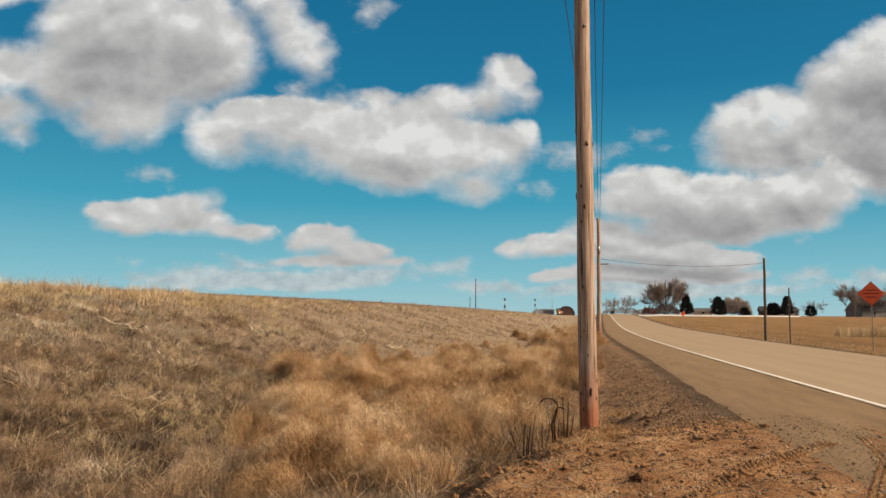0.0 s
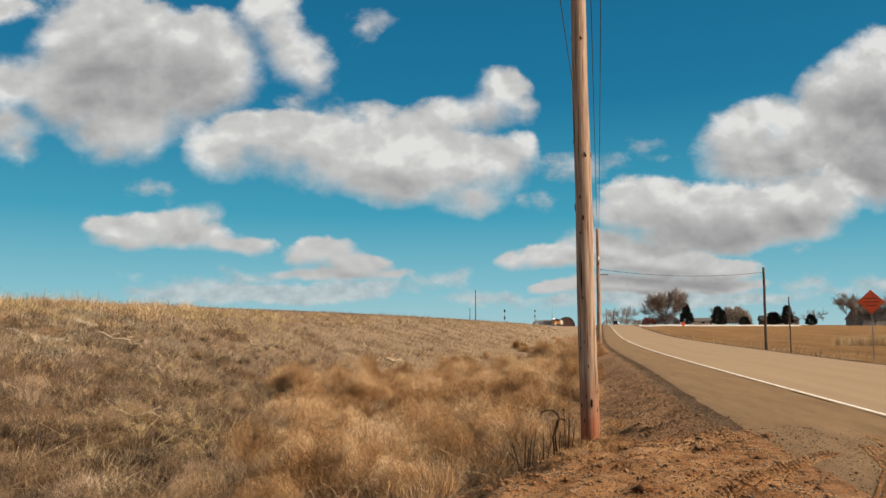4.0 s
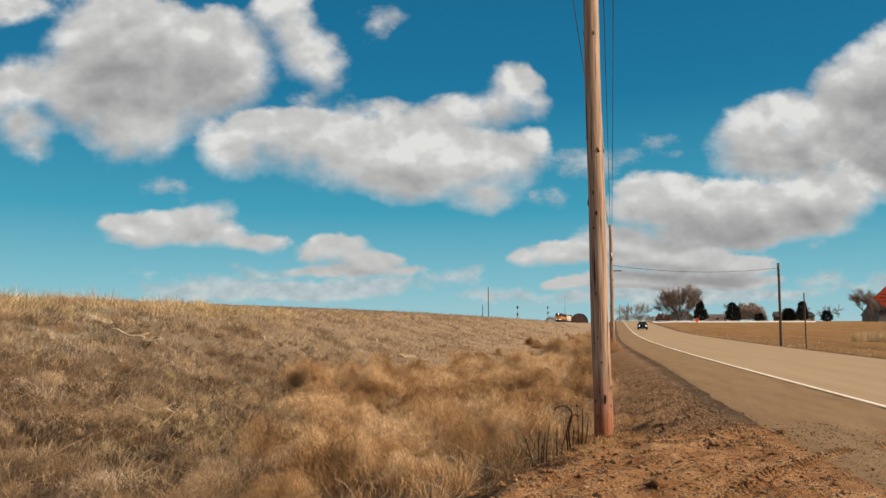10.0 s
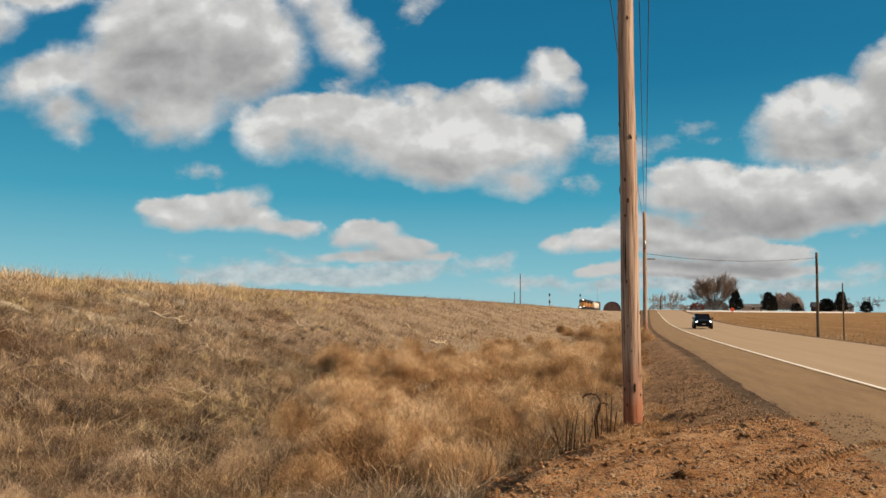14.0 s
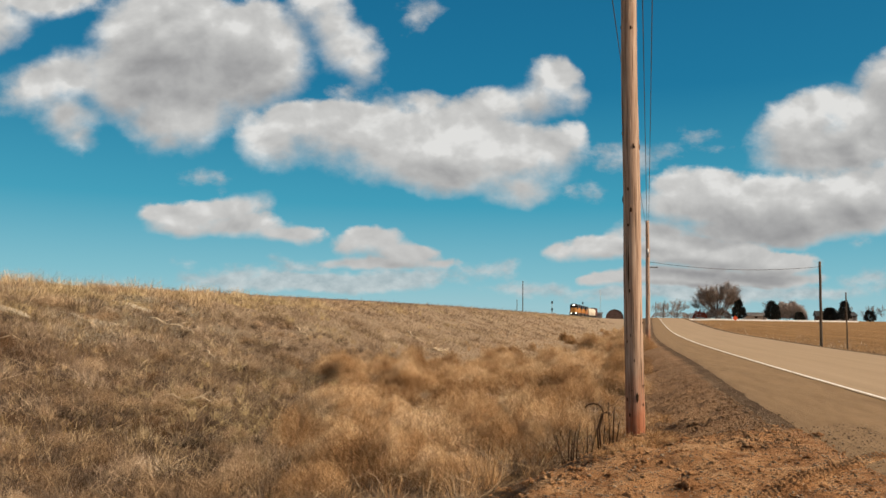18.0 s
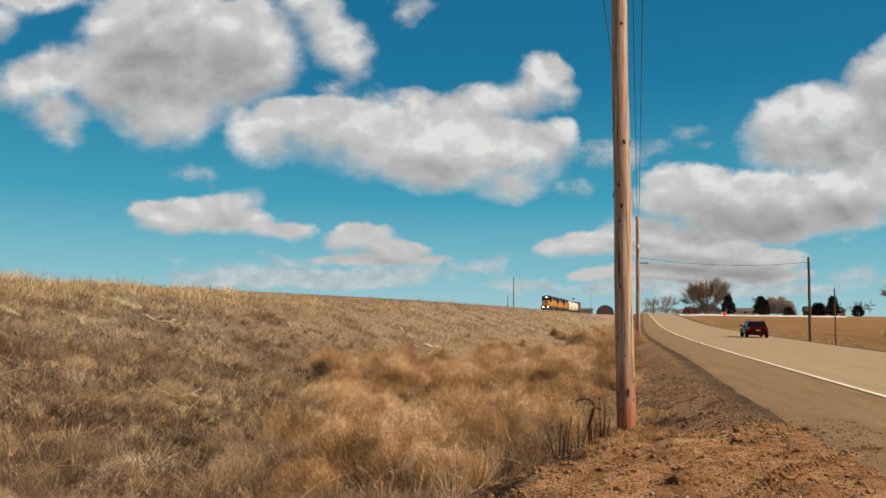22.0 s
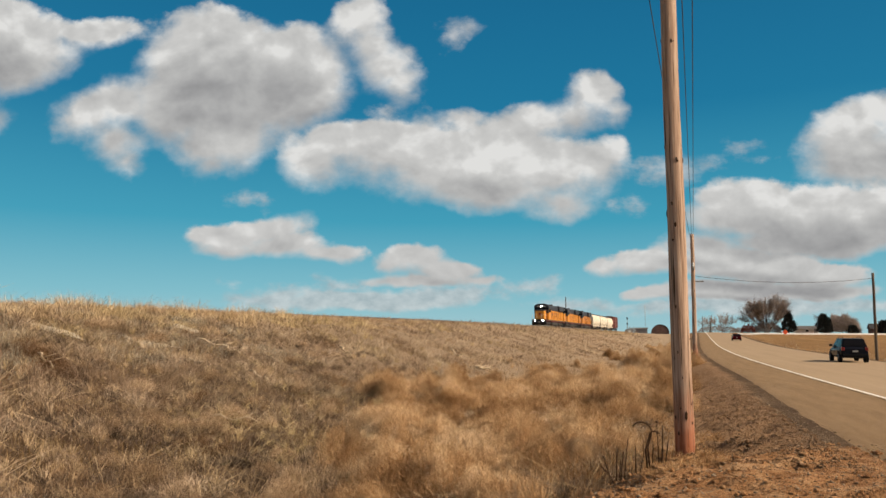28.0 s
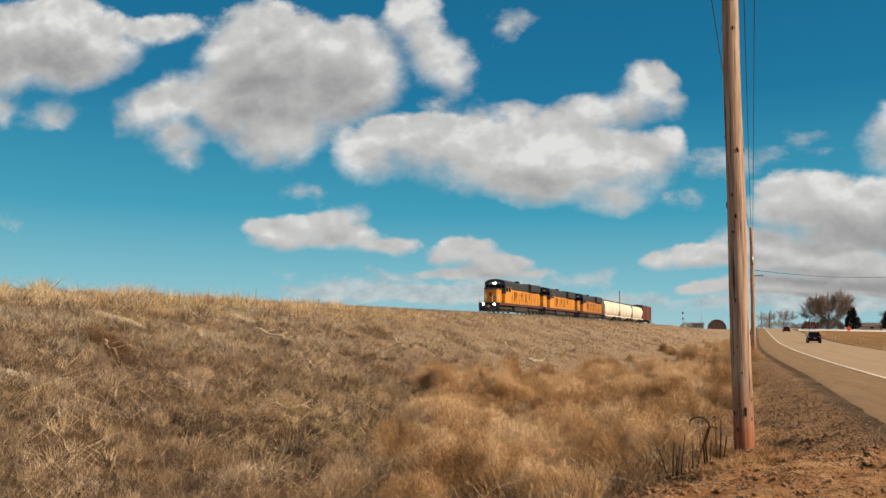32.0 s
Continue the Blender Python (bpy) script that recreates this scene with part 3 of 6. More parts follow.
def rail_wheel(parent, x, y, r=0.5):
    if "wheel" not in SHARED:
        bm = bmesh.new()
        tube(bm, [(-0.07, 0, 0), (0.07, 0, 0)], 0.5, 16)
        tube(bm, [(-0.09, 0, 0), (-0.06, 0, 0)], 0.54, 16)
        w = part("wheel", bm, steel, parent, at=pose(x, y, r))
        SHARED["wheel"] = w.data
        return w
    return reuse("wheel", SHARED["wheel"], parent, pose(x, y, r) if x > 0 else pose(x, y, r, 0, 0, 180))


SHARED = {}


def truck(parent, y, axles, gap):
    """A bogie: side frames, bolster and wheels."""
    key = ("truck", axles)
    half = gap * (axles - 1) / 2
    if key not in SHARED:
        bm = bmesh.new()
        for s in (-1, 1):
            box(bm, s * 1.08 - 0.09, s * 1.08 + 0.09, -half - 0.55, half + 0.55, 0.62, 0.92)
            for k in range(axles):
                a = -half + gap * k
                box(bm, s * 1.1 - 0.13, s * 1.1 + 0.13, a - 0.2, a + 0.2, 0.34, 0.72)
            for k in range(axles - 1):
                a = -half + gap * (k + 0.5)
                tube(bm, [(s * 1.12, a, 0.40), (s * 1.12, a, 0.80)], 0.13, 8)
        box(bm, -1.0, 1.0, -0.3, 0.3, 0.6, 1.05)
        fr = part("truck_frame", bm, under_black, parent, at=pose(0, y, 0))
        SHARED[key] = fr.data
    else:
        fr = reuse("truck_frame", SHARED[key], parent, pose(0, y, 0))
    for k in range(axles):
        for s in (-1, 1):
            rail_wheel(fr, s * 0.75, -half + gap * k)
    return fr


def railing(bm, pts, height, r=0.022, posts=True):
    tube(bm, [(x, y, z + height) for x, y, z in pts], r, 5)
    if posts:
        for x, y, z in pts:
            tube(bm, [(x, y, z), (x, y, z + height)], r, 5)


def locomotive(label):
    ob = thing("locomotive", pose(0, 0, 0), label, "locomotive", "locomotives of the train")
    part("frame", bevelled(-1.5, 1.5, -20.2, -0.55, 1.12, 1.42, 0.03, 1), under_black, ob)
    bm = bmesh.new()
    for s in (-1, 1):
        box(bm, s * 1.505 - 0.012, s * 1.505 + 0.012, -20.0, -0.7, 1.12, 1.18)
    part("sill_stripe", bm, stripe_red, ob, "thin red stripe")
    part("fuel_tank", bevelled(-1.3, 1.3, -13.2, -7.4, 0.35, 1.12, 0.18), under_black, ob)
    truck(ob, -4.3, 3, 1.9)
    truck(ob, -16.3, 3, 1.9)
    # nose, cab, hood
    part("short_hood", bevelled(-0.98, 0.98, -3.0, -1.15, 1.42, 3.42, 0.16, 3), loco_yellow, ob)
    part("nose_top", bevelled(-1.0, 1.0, -3.0, -1.12, 3.22, 3.48, 0.12, 2), loco_grey, ob, "dark anti-glare nose top")
    cab = part("cab", bevelled(-1.52, 1.52, -5.4, -2.9, 1.42, 4.02, 0.08, 2), loco_yellow, ob)
    bm = bmesh.new()
    prof = [(-1.55, 3.98), (-1.5, 4.36), (-1.05, 4.66), (-0.5, 4.77), (0, 4.80), (0.5, 4.77), (1.05, 4.66), (1.5, 4.36), (1.55, 3.98)]
    rings = [[bm.verts.new((x, y, z)) for x, z in prof] for y in (-2.75, -5.5)]
    for k in range(len(prof) - 1):
        bm.faces.new((rings[0][k], rings[0][k + 1], rings[1][k + 1], rings[1][k]))
    for r in rings:
        bm.faces.new(r)
    part("cab_roof", bm, loco_grey, cab)
    bm = bmesh.new()
    box(bm, -1.54, 1.54, -5.42, -2.86, 3.78, 4.05)
    box(bm, -1.54, 1.54, -3.3, -2.862, 2.75, 3.78)
    part("cab_visor", bm, loco_grey, cab, "dark band round the cab front")
    for x0, x1 in ((-1.42, -1.02), (-0.88, -0.08), (0.08, 0.88), (1.02, 1.42)):
        bm = bmesh.new()
        box(bm, x0, x1, -2.88, -2.84, 3.5, 3.92)
        part("windscreen", bm, dark_glass, cab, "dark cab glass")
    for s in (-1, 1):
        for y0, y1 in ((-4.1, -3.3), (-5.05, -4.25)):
            bm = bmesh.new()
            box(bm, s * 1.52 - 0.02, s * 1.52 + 0.02, y0, y1, 3.05, 3.75)
            part("side_window", bm, dark_glass, cab, "dark cab glass")
    bm = bmesh.new()
    box(bm, -0.95, 0.95, -2.86, -2.74, 4.12, 4.34)
    part("number_board", bm, loco_grey, cab)
    for s in (-0.62, 0.62):
        bm = bmesh.new()
        box(bm, s - 0.22, s + 0.22, -2.745, -2.73, 4.17, 4.29)
        part("number_bar", bm, hopper_white, cab, "pale plain bar")
    for x in (-0.13, 0.13):
        bm = bmesh.new()
        tube(bm, [(x, -2.8, 4.23), (x, -2.68, 4.23)], 0.11, 10)
        part("headlight", bm, lamp_on, cab, "lit warm headlight")
    hood = part("long_hood", bevelled(-0.92, 0.92, -19.7, -5.4, 1.42, 3.45, 0.05, 1), loco_yellow, ob)
    part("hood_roof", bevelled(-0.95, 0.95, -19.75, -5.38, 3.36, 4.58, 0.26, 3), loco_grey, ob)
    part("radiator", bevelled(-1.35, 1.35, -19.2, -14.6, 3.55, 4.66, 0.12, 2), loco_grey, ob, "dark flared radiator housing")
    for y in (-18.3, -16.9, -15.5, -9.4, -7.9):
        bm = bmesh.new()
        tube(bm, [(0, y, 4.50), (0, y, 4.76)], 0.6, 16)
        part("roof_fan", bm, loco_grey, ob)
    bm = bmesh.new()
    box(bm, -0.3, 0.3, -12.3, -11.5, 4.5, 4.95)
    part("exhaust_stack", bm, under_black, ob)
    bm = bmesh.new()
    for k in range(3):
        tube(bm, [(-0.1 + 0.1 * k, -6.2, 4.75), (-0.1 + 0.1 * k, -5.8, 4.8)], [0.03, 0.07], 6)
    tube(bm, [(0, -6.1, 4.5), (0, -6.1, 4.75)], 0.03, 5)
    part("air_horn", bm, steel, ob)
    for s in (-1, 1):
        for k in range(15):
            y = -6.2 - 0.62 * k
            bm = bmesh.new()
            box(bm, s * 0.93 - 0.02, s * 0.93 + 0.02, y - 0.48, y, 1.55, 3.3)
            bmesh.ops.bevel(bm, geom=bm.edges[:], offset=0.015, segments=1)
            d = part("hood_door", bm, loco_yellow, hood)
            if k in (0, 3, 4, 8, 11, 14):
                bm = bmesh.new()
                box(bm, s * 0.955 - 0.01, s * 0.955 + 0.01, y - 0.42, y - 0.10, 1.9 if k % 2 else 2.3, 3.2)
                part("grille", bm, loco_grey, d, "dark louvre")
        for k, y in enumerate((-16.0, -17.5, -18.9)):
            bm = bmesh.new()
            box(bm, s * 0.93 - 0.015, s * 0.93 + 0.015, y - 1.2, y, 1.6, 3.3)
            for q in range(7):
                box(bm, s * 0.95 - 0.02, s * 0.95 + 0.02, y - 1.15, y - 0.05, 1.7 + q * 0.22, 1.78 + q * 0.22)
            part("louvre_panel", bm, loco_yellow, hood)
        bm = bmesh.new()
        railing(bm, [(s * 1.42, y, 1.42) for y in np.linspace(-5.7, -19.4, 9)], 1.0)
        part("handrail", bm, loco_worn, ob)
        bm = bmesh.new()
        box(bm, s * 0.955 - 0.006, s * 0.955 + 0.006, -12.6, -9.2, 2.80, 2.88)
        part("lettering_bar", bm, stripe_red, hood, "plain red bar")
    # front: pilot, plough, steps, coupler, rails, ditch lights
    bm = bmesh.new()
    box(bm, -1.5, 1.5, -0.75, -0.55, 0.62, 1.42)
    pilot = part("pilot", bm, loco_grey, ob)
    bm = bmesh.new()
    for s in (-1, 1):
        a, b, c, d = (bm.verts.new(v) for v in ((0, -0.05, 0.18), (s * 1.45, -0.55, 0.18), (s * 1.45, -0.6, 0.75), (0, -0.25, 0.75)))
        bm.faces.new((a, b, c, d))
    bmesh.ops.solidify(bm, geom=bm.faces[:], thickness=0.04)
    part("snow_plough", bm, under_black, pilot)
    bm = bmesh.new()
    box(bm, -0.16, 0.16, -0.6, 0.15, 0.75, 1.05)
    part("coupler", bm, steel, ob)
    bm = bmesh.new()
    box(bm, -0.16, 0.16, -20.75, -20.1, 0.75, 1.05)
    part("coupler", bm, steel, ob)
    for s in (-1, 1):
        bm = bmesh.new()
        for q in range(4):
            box(bm, s * 1.28 - 0.22, s * 1.28 + 0.22, -0.95 - 0.02 * q, -0.62, 0.42 + 0.26 * q, 0.46 + 0.26 * q)
        part("step", bm, loco_grey, pilot)
        bm = bmesh.new()
        tube(bm, [(s * 0.82, -0.62, 1.2), (s * 0.82, -0.50, 1.2)], 0.14, 10)
        part("ditch_light", bm, lamp_on, pilot, "lit warm ditch light")
        bm = bmesh.new()
        railing(bm, [(s * 1.42, -0.62, 1.42), (s * 0.5, -0.62, 1.42)], 1.05, 0.025)
        tube(bm, [(s * 1.47, -0.62, 0.6), (s * 1.47, -0.62, 2.4)], 0.03, 5)
        part("front_rail", bm, hopper_white, ob, "pale grab rail")
    bm = bmesh.new()
    box(bm, -0.22, 0.22, -1.16, -1.135, 2.35, 2.85)
    part("nose_panel", bm, stripe_red, ob, "plain emblem panel")
    return ob


def hopper_car(label):
    ob = thing("hopper_car", pose(0, 0, 0), label, "freight car", "hopper cars of the train")
    bm = bmesh.new()
    prof = [(1.15, 1.15), (1.45, 1.7), (1.55, 2.5), (1.5, 3.4), (1.2, 4.1), (0.6, 4.35), (0, 4.4), (-0.6, 4.35), (-1.2, 4.1), (-1.5, 3.4), (-1.55, 2.5), (-1.45, 1.7), (-1.15, 1.15)]
    ends = [(-0.5, 2.6, 1.0), (-1.6, 1.15, 1.0), (-14.9, 1.15, 1.0), (-16.0, 2.6, 1.0)]
    rings = [[bm.verts.new((x, y, max(z, zl))) for x, z in prof] for y, zl, _ in ends]
    for a, b in zip(rings, rings[1:]):
        for k in range(len(prof) - 1):
            f = bm.faces.new((a[k], a[k + 1], b[k + 1], b[k]))
            f.smooth = True
        bm.faces.new((a[0], b[0], b[-1], a[-1]))
    bm.faces.new(rings[0])
    bm.faces.new(rings[-1][::-1])
    bmesh.ops.remove_doubles(bm, verts=bm.verts[:], dist=0.002)
    part("body", bm, hopper_white, ob)
    for k in range(3):
        y = -4.4 - 3.85 * k
        bm = bmesh.new()
        pts = [Vector((x * 1.015, y, z)) for x, z in prof]
        tube(bm, pts, 0.05, 5)
        part("rib", bm, hopper_white, ob)
    for k in range(4):
        y = -2.6 - 3.8 * k
        bm = bmesh.new()
        lo = [bm.verts.new(v) for v in ((-0.4, y - 0.5, 0.4), (0.4, y - 0.5, 0.4), (0.4, y + 0.5, 0.4), (-0.4, y + 0.5, 0.4))]
        hi = [bm.verts.new(v) for v in ((-1.15, y - 1.6, 1.2), (1.15, y - 1.6, 1.2), (1.15, y + 1.6, 1.2), (-1.15, y + 1.6, 1.2))]
        for i in range(4):
            bm.faces.new((lo[i], lo[(i + 1) % 4], hi[(i + 1) % 4], hi[i]))
        bm.faces.new(lo)
        part("discharge_chute", bm, under_black if k in (0, 3) else hopper_white, ob)
    for s in (-1, 1):
        bm = bmesh.new()
        box(bm, s * 1.5 - 0.06, s * 1.5 + 0.06, -16.3, -0.2, 1.05, 1.3)
        part("side_sill", bm, hopper_white, ob)
    for y in (-0.35, -16.15):
        bm = bmesh.new()
        box(bm, -1.5, 1.5, y - 0.15, y + 0.15, 0.95, 1.25)
        for s in (-1, 1):
            tube(bm, [(s * 1.35, y, 1.2), (s * 1.35, y, 4.2)], 0.03, 5)
            tube(bm, [(s * 0.9, y, 1.2), (s * 0.9, y, 4.2)], 0.03, 5)
        part("end_platform", bm, under_black, ob)
    bm = bmesh.new()
    for s in (-0.75, 0.75):
        box(bm, s - 0.25, s + 0.25, -16.0, -0.5, 4.42, 4.47)
    box(bm, -0.3, 0.3, -15.4, -1.1, 4.38, 4.52)
    part("roof_walk", bm, under_black, ob, "dark roof walkway and hatches")
    truck(ob, -2.0, 2, 1.75)
    truck(ob, -14.5, 2, 1.75)
    return ob


def boxcar(label):
    ob = thing("boxcar", pose(0, 0, 0), label, "freight car")
    part("body", bevelled(-1.5, 1.5, -16.1, -0.4, 1.05, 4.95, 0.06, 1), boxcar_red, ob)
    bm = bmesh.new()
    prof = [(-1.54, 4.92), (0, 5.12), (1.54, 4.92)]
    rings = [[bm.verts.new((x, y, z)) for x, z in prof] for y in (-0.35, -16.15)]
    for k in range(2):
        bm.faces.new((rings[0][k], rings[0][k + 1], rings[1][k + 1], rings[1][k]))
    for r in rings:
        bm.faces.new(r)
    part("roof", bm, boxcar_red, ob)
    for s in (-1, 1):
        bm = bmesh.new()
        box(bm, s * 1.53 - 0.04, s * 1.53 + 0.04, -9.8, -6.7, 1.15, 4.8)
        part("sliding_door", bm, boxcar_red, ob)
        for k in range(12):
            y = -0.9 - k * 1.28
            if -9.9 < y < -6.6:
                continue
            bm = bmesh.new()
            box(bm, s * 1.52 - 0.03, s * 1.52 + 0.03, y - 0.05, y + 0.05, 1.1, 4.9)
            part("rib", bm, boxcar_red, ob)
    for y in (-0.4, -16.1):
        bm = bmesh.new()
        for k in range(8):
            box(bm, -1.4, 1.4, y - 0.04, y + 0.04, 1.3 + k * 0.44, 1.42 + k * 0.44)
        part("corrugated_end", bm, boxcar_red, ob)
    truck(ob, -2.2, 2, 1.75)
    truck(ob, -14.3, 2, 1.75)
    return ob


TRAIN = [(locomotive("yellow and dark grey diesel locomotive with lit headlights, leading the train"), 0.0)]
for gap in (20.9, 41.8):
    lo = copy_thing(TRAIN[0][0], pose(0, 0, 0))
    tagged(lo, "yellow and dark grey diesel locomotive coupled behind another" if gap < 30 else "sooty dull-yellow diesel locomotive, third in the train")
    for o in lo.children_recursive:
        if o.name.startswith(("headlight", "ditch_light")):
            o.data = o.data.copy()
            o.data.materials.clear()
            o.data.materials.append(dark_glass)
            o["label"] = "unlit lamp glass"
        elif gap > 30 and o.data and o.data.materials[0] == loco_yellow:
            o.data = o.data.copy()
            o.data.materials[0] = loco_worn
    TRAIN.append((lo, gap))
hop = hopper_car("cream-white covered hopper car with rounded dusty sides")
TRAIN += [(hop, 62.7), (copy_thing(hop, pose(0, 0, 0)), 79.2), (copy_thing(hop, pose(0, 0, 0)), 95.7), (boxcar("dark oxide-red boxcar at the end of the train"), 112.2)]

# ---- track ----
ballast = material("ballast", lambda g: g.ramp(g.noise(where(g), 9.0, 5, 0.7), [(0.3, (0.10, 0.085, 0.07)), (0.7, (0.24, 0.21, 0.18))]), 0.95, bump=lambda g: (g.noise(where(g), 18.0, 4, 0.7), 0.8, 0.05))
ty = steps((-120, 60, 6), (60, 420, 4), (420, 1000, 20))
tagged(new("ballast_bed", sheet("ballast_bed", np.array([-2.4, -1.45, 1.45, 2.4]), ty, lambda X, Y: track_z(Y) - 0.17 - 0.45 * smooth(1.45, 2.4, np.abs(X - track_x(Y))), ballast, xf=track_x)), "grey stone ballast bed under the rails", "railway", kind="structure")
for s in (-0.7535 / PLAN, 0.7535 / PLAN):
    bm = bmesh.new()
    rows = []
    for y in ty:
        cx, cz = float(track_x(y)) + s, float(track_z(y))
        rows.append([bm.verts.new((cx + dx, y, cz + dz)) for dx, dz in ((-0.07, -0.17), (-0.02, -0.13), (-0.035, -0.03), (-0.035, 0), (0.035, 0), (0.035, -0.03), (0.02, -0.13), (0.07, -0.17))])
    for a, b in zip(rows, rows[1:]):
        for k in range(7):
            bm.faces.new((a[k], a[k + 1], b[k + 1], b[k]))
    tagged(part("rail", bm, steel), "rusty steel rail on the embankment", "rail", "railway rails", "structure")
tie_me = None
tie_y = np.arange(28, 185, 0.55)
bm = bmesh.new()
box(bm, -1.08, 1.08, -0.1, 0.1, -0.30, -0.15)
ties = thing("railway_ties", pose(0, 0, 0), "dark wooden railway ties under the rails", "railway tie")
ties["kind"] = "structure"
for i, y in enumerate(tie_y[:290]):
    m = pose(float(track_x(y)), y, float(track_z(y)), 0, 0, math.degrees(math.atan2(-(float(track_x(y + 1) - track_x(y - 1))), 2.0)))
    if tie_me is None:
        o = part("tie", bm, old_wood, ties, at=m)
        tie_me = o.data
    else:
        reuse("tie", tie_me, ties, m)


# ---- cars ----
tyre_rubber = material("tyre_rubber", lambda g: g.ramp(g.noise(own(g), 20, 3), [(0.3, (0.012, 0.012, 0.012)), (0.7, (0.03, 0.028, 0.026))]), 0.85)
rim_alloy = material("rim_alloy", (0.10, 0.10, 0.10), 0.45, 0.6)
trim_black = material("trim_black", (0.006, 0.006, 0.007), 0.8)
tail_red = material("tail_red", (0.16, 0.006, 0.006), 0.3)
plate_white = material("plate_white", (0.22, 0.22, 0.22), 0.5)
chrome = material("chrome", (0.6, 0.6, 0.6), 0.15, 1.0)


def car_paint(name, col):
    m = material(name, lambda g: g.mix(g.math("MULTIPLY", g.map(g.noise(own(g), 3.0, 5, 0.6), 0.4, 0.8), 0.35), col, tuple(c * 0.7 + 0.003 for c in col)), 0.25, 0.0)
    m.node_tree.nodes["Principled BSDF"].inputs["Specular IOR Level"].default_value = 0.05
    m.node_tree.nodes["Principled BSDF"].inputs["Coat Weight"].default_value = 0.04
    return m


def loft(sections, sides=20, power=3.2):
    """A closed body through rounded cross-sections: (y, half width, low z, high z)."""
    bm = bmesh.new()
    rings = []
    for y, w, z0, z1 in sections:
        ring = []
        for k in range(sides):
            a = 2 * math.pi * (k + 0.5) / sides
            c, s = math.cos(a), math.sin(a)
            c, s = math.copysign(abs(c) ** (2 / power), c), math.copysign(abs(s) ** (2 / power), s)
            ring.append(bm.verts.new((w * c, y, (z0 + z1) / 2 + (z1 - z0) / 2 * s)))
        rings.append(ring)
    for a, b in zip(rings, rings[1:]):
        for k in range(sides):
            bm.faces.new((a[k], a[(k + 1) % sides], b[(k + 1) % sides], b[k])).smooth = True
    bm.faces.new(rings[0])
    bm.faces.new(rings[-1][::-1])
    return bm


def pane(pts, thick=0.012):
    bm = bmesh.new()
    vs = [bm.verts.new(p) for p in pts]
    bm.faces.new(vs)
    n = (vs[1].co - vs[0].co).cross(vs[2].co - vs[0].co).normalized() * thick
    ws = [bm.verts.new(v.co - n) for v in vs]
    bm.faces.new(ws[::-1])
    for i in range(len(vs)):
        j = (i + 1) % len(vs)
        bm.faces.new((vs[j], vs[i], ws[i], ws[j]))
    return bm


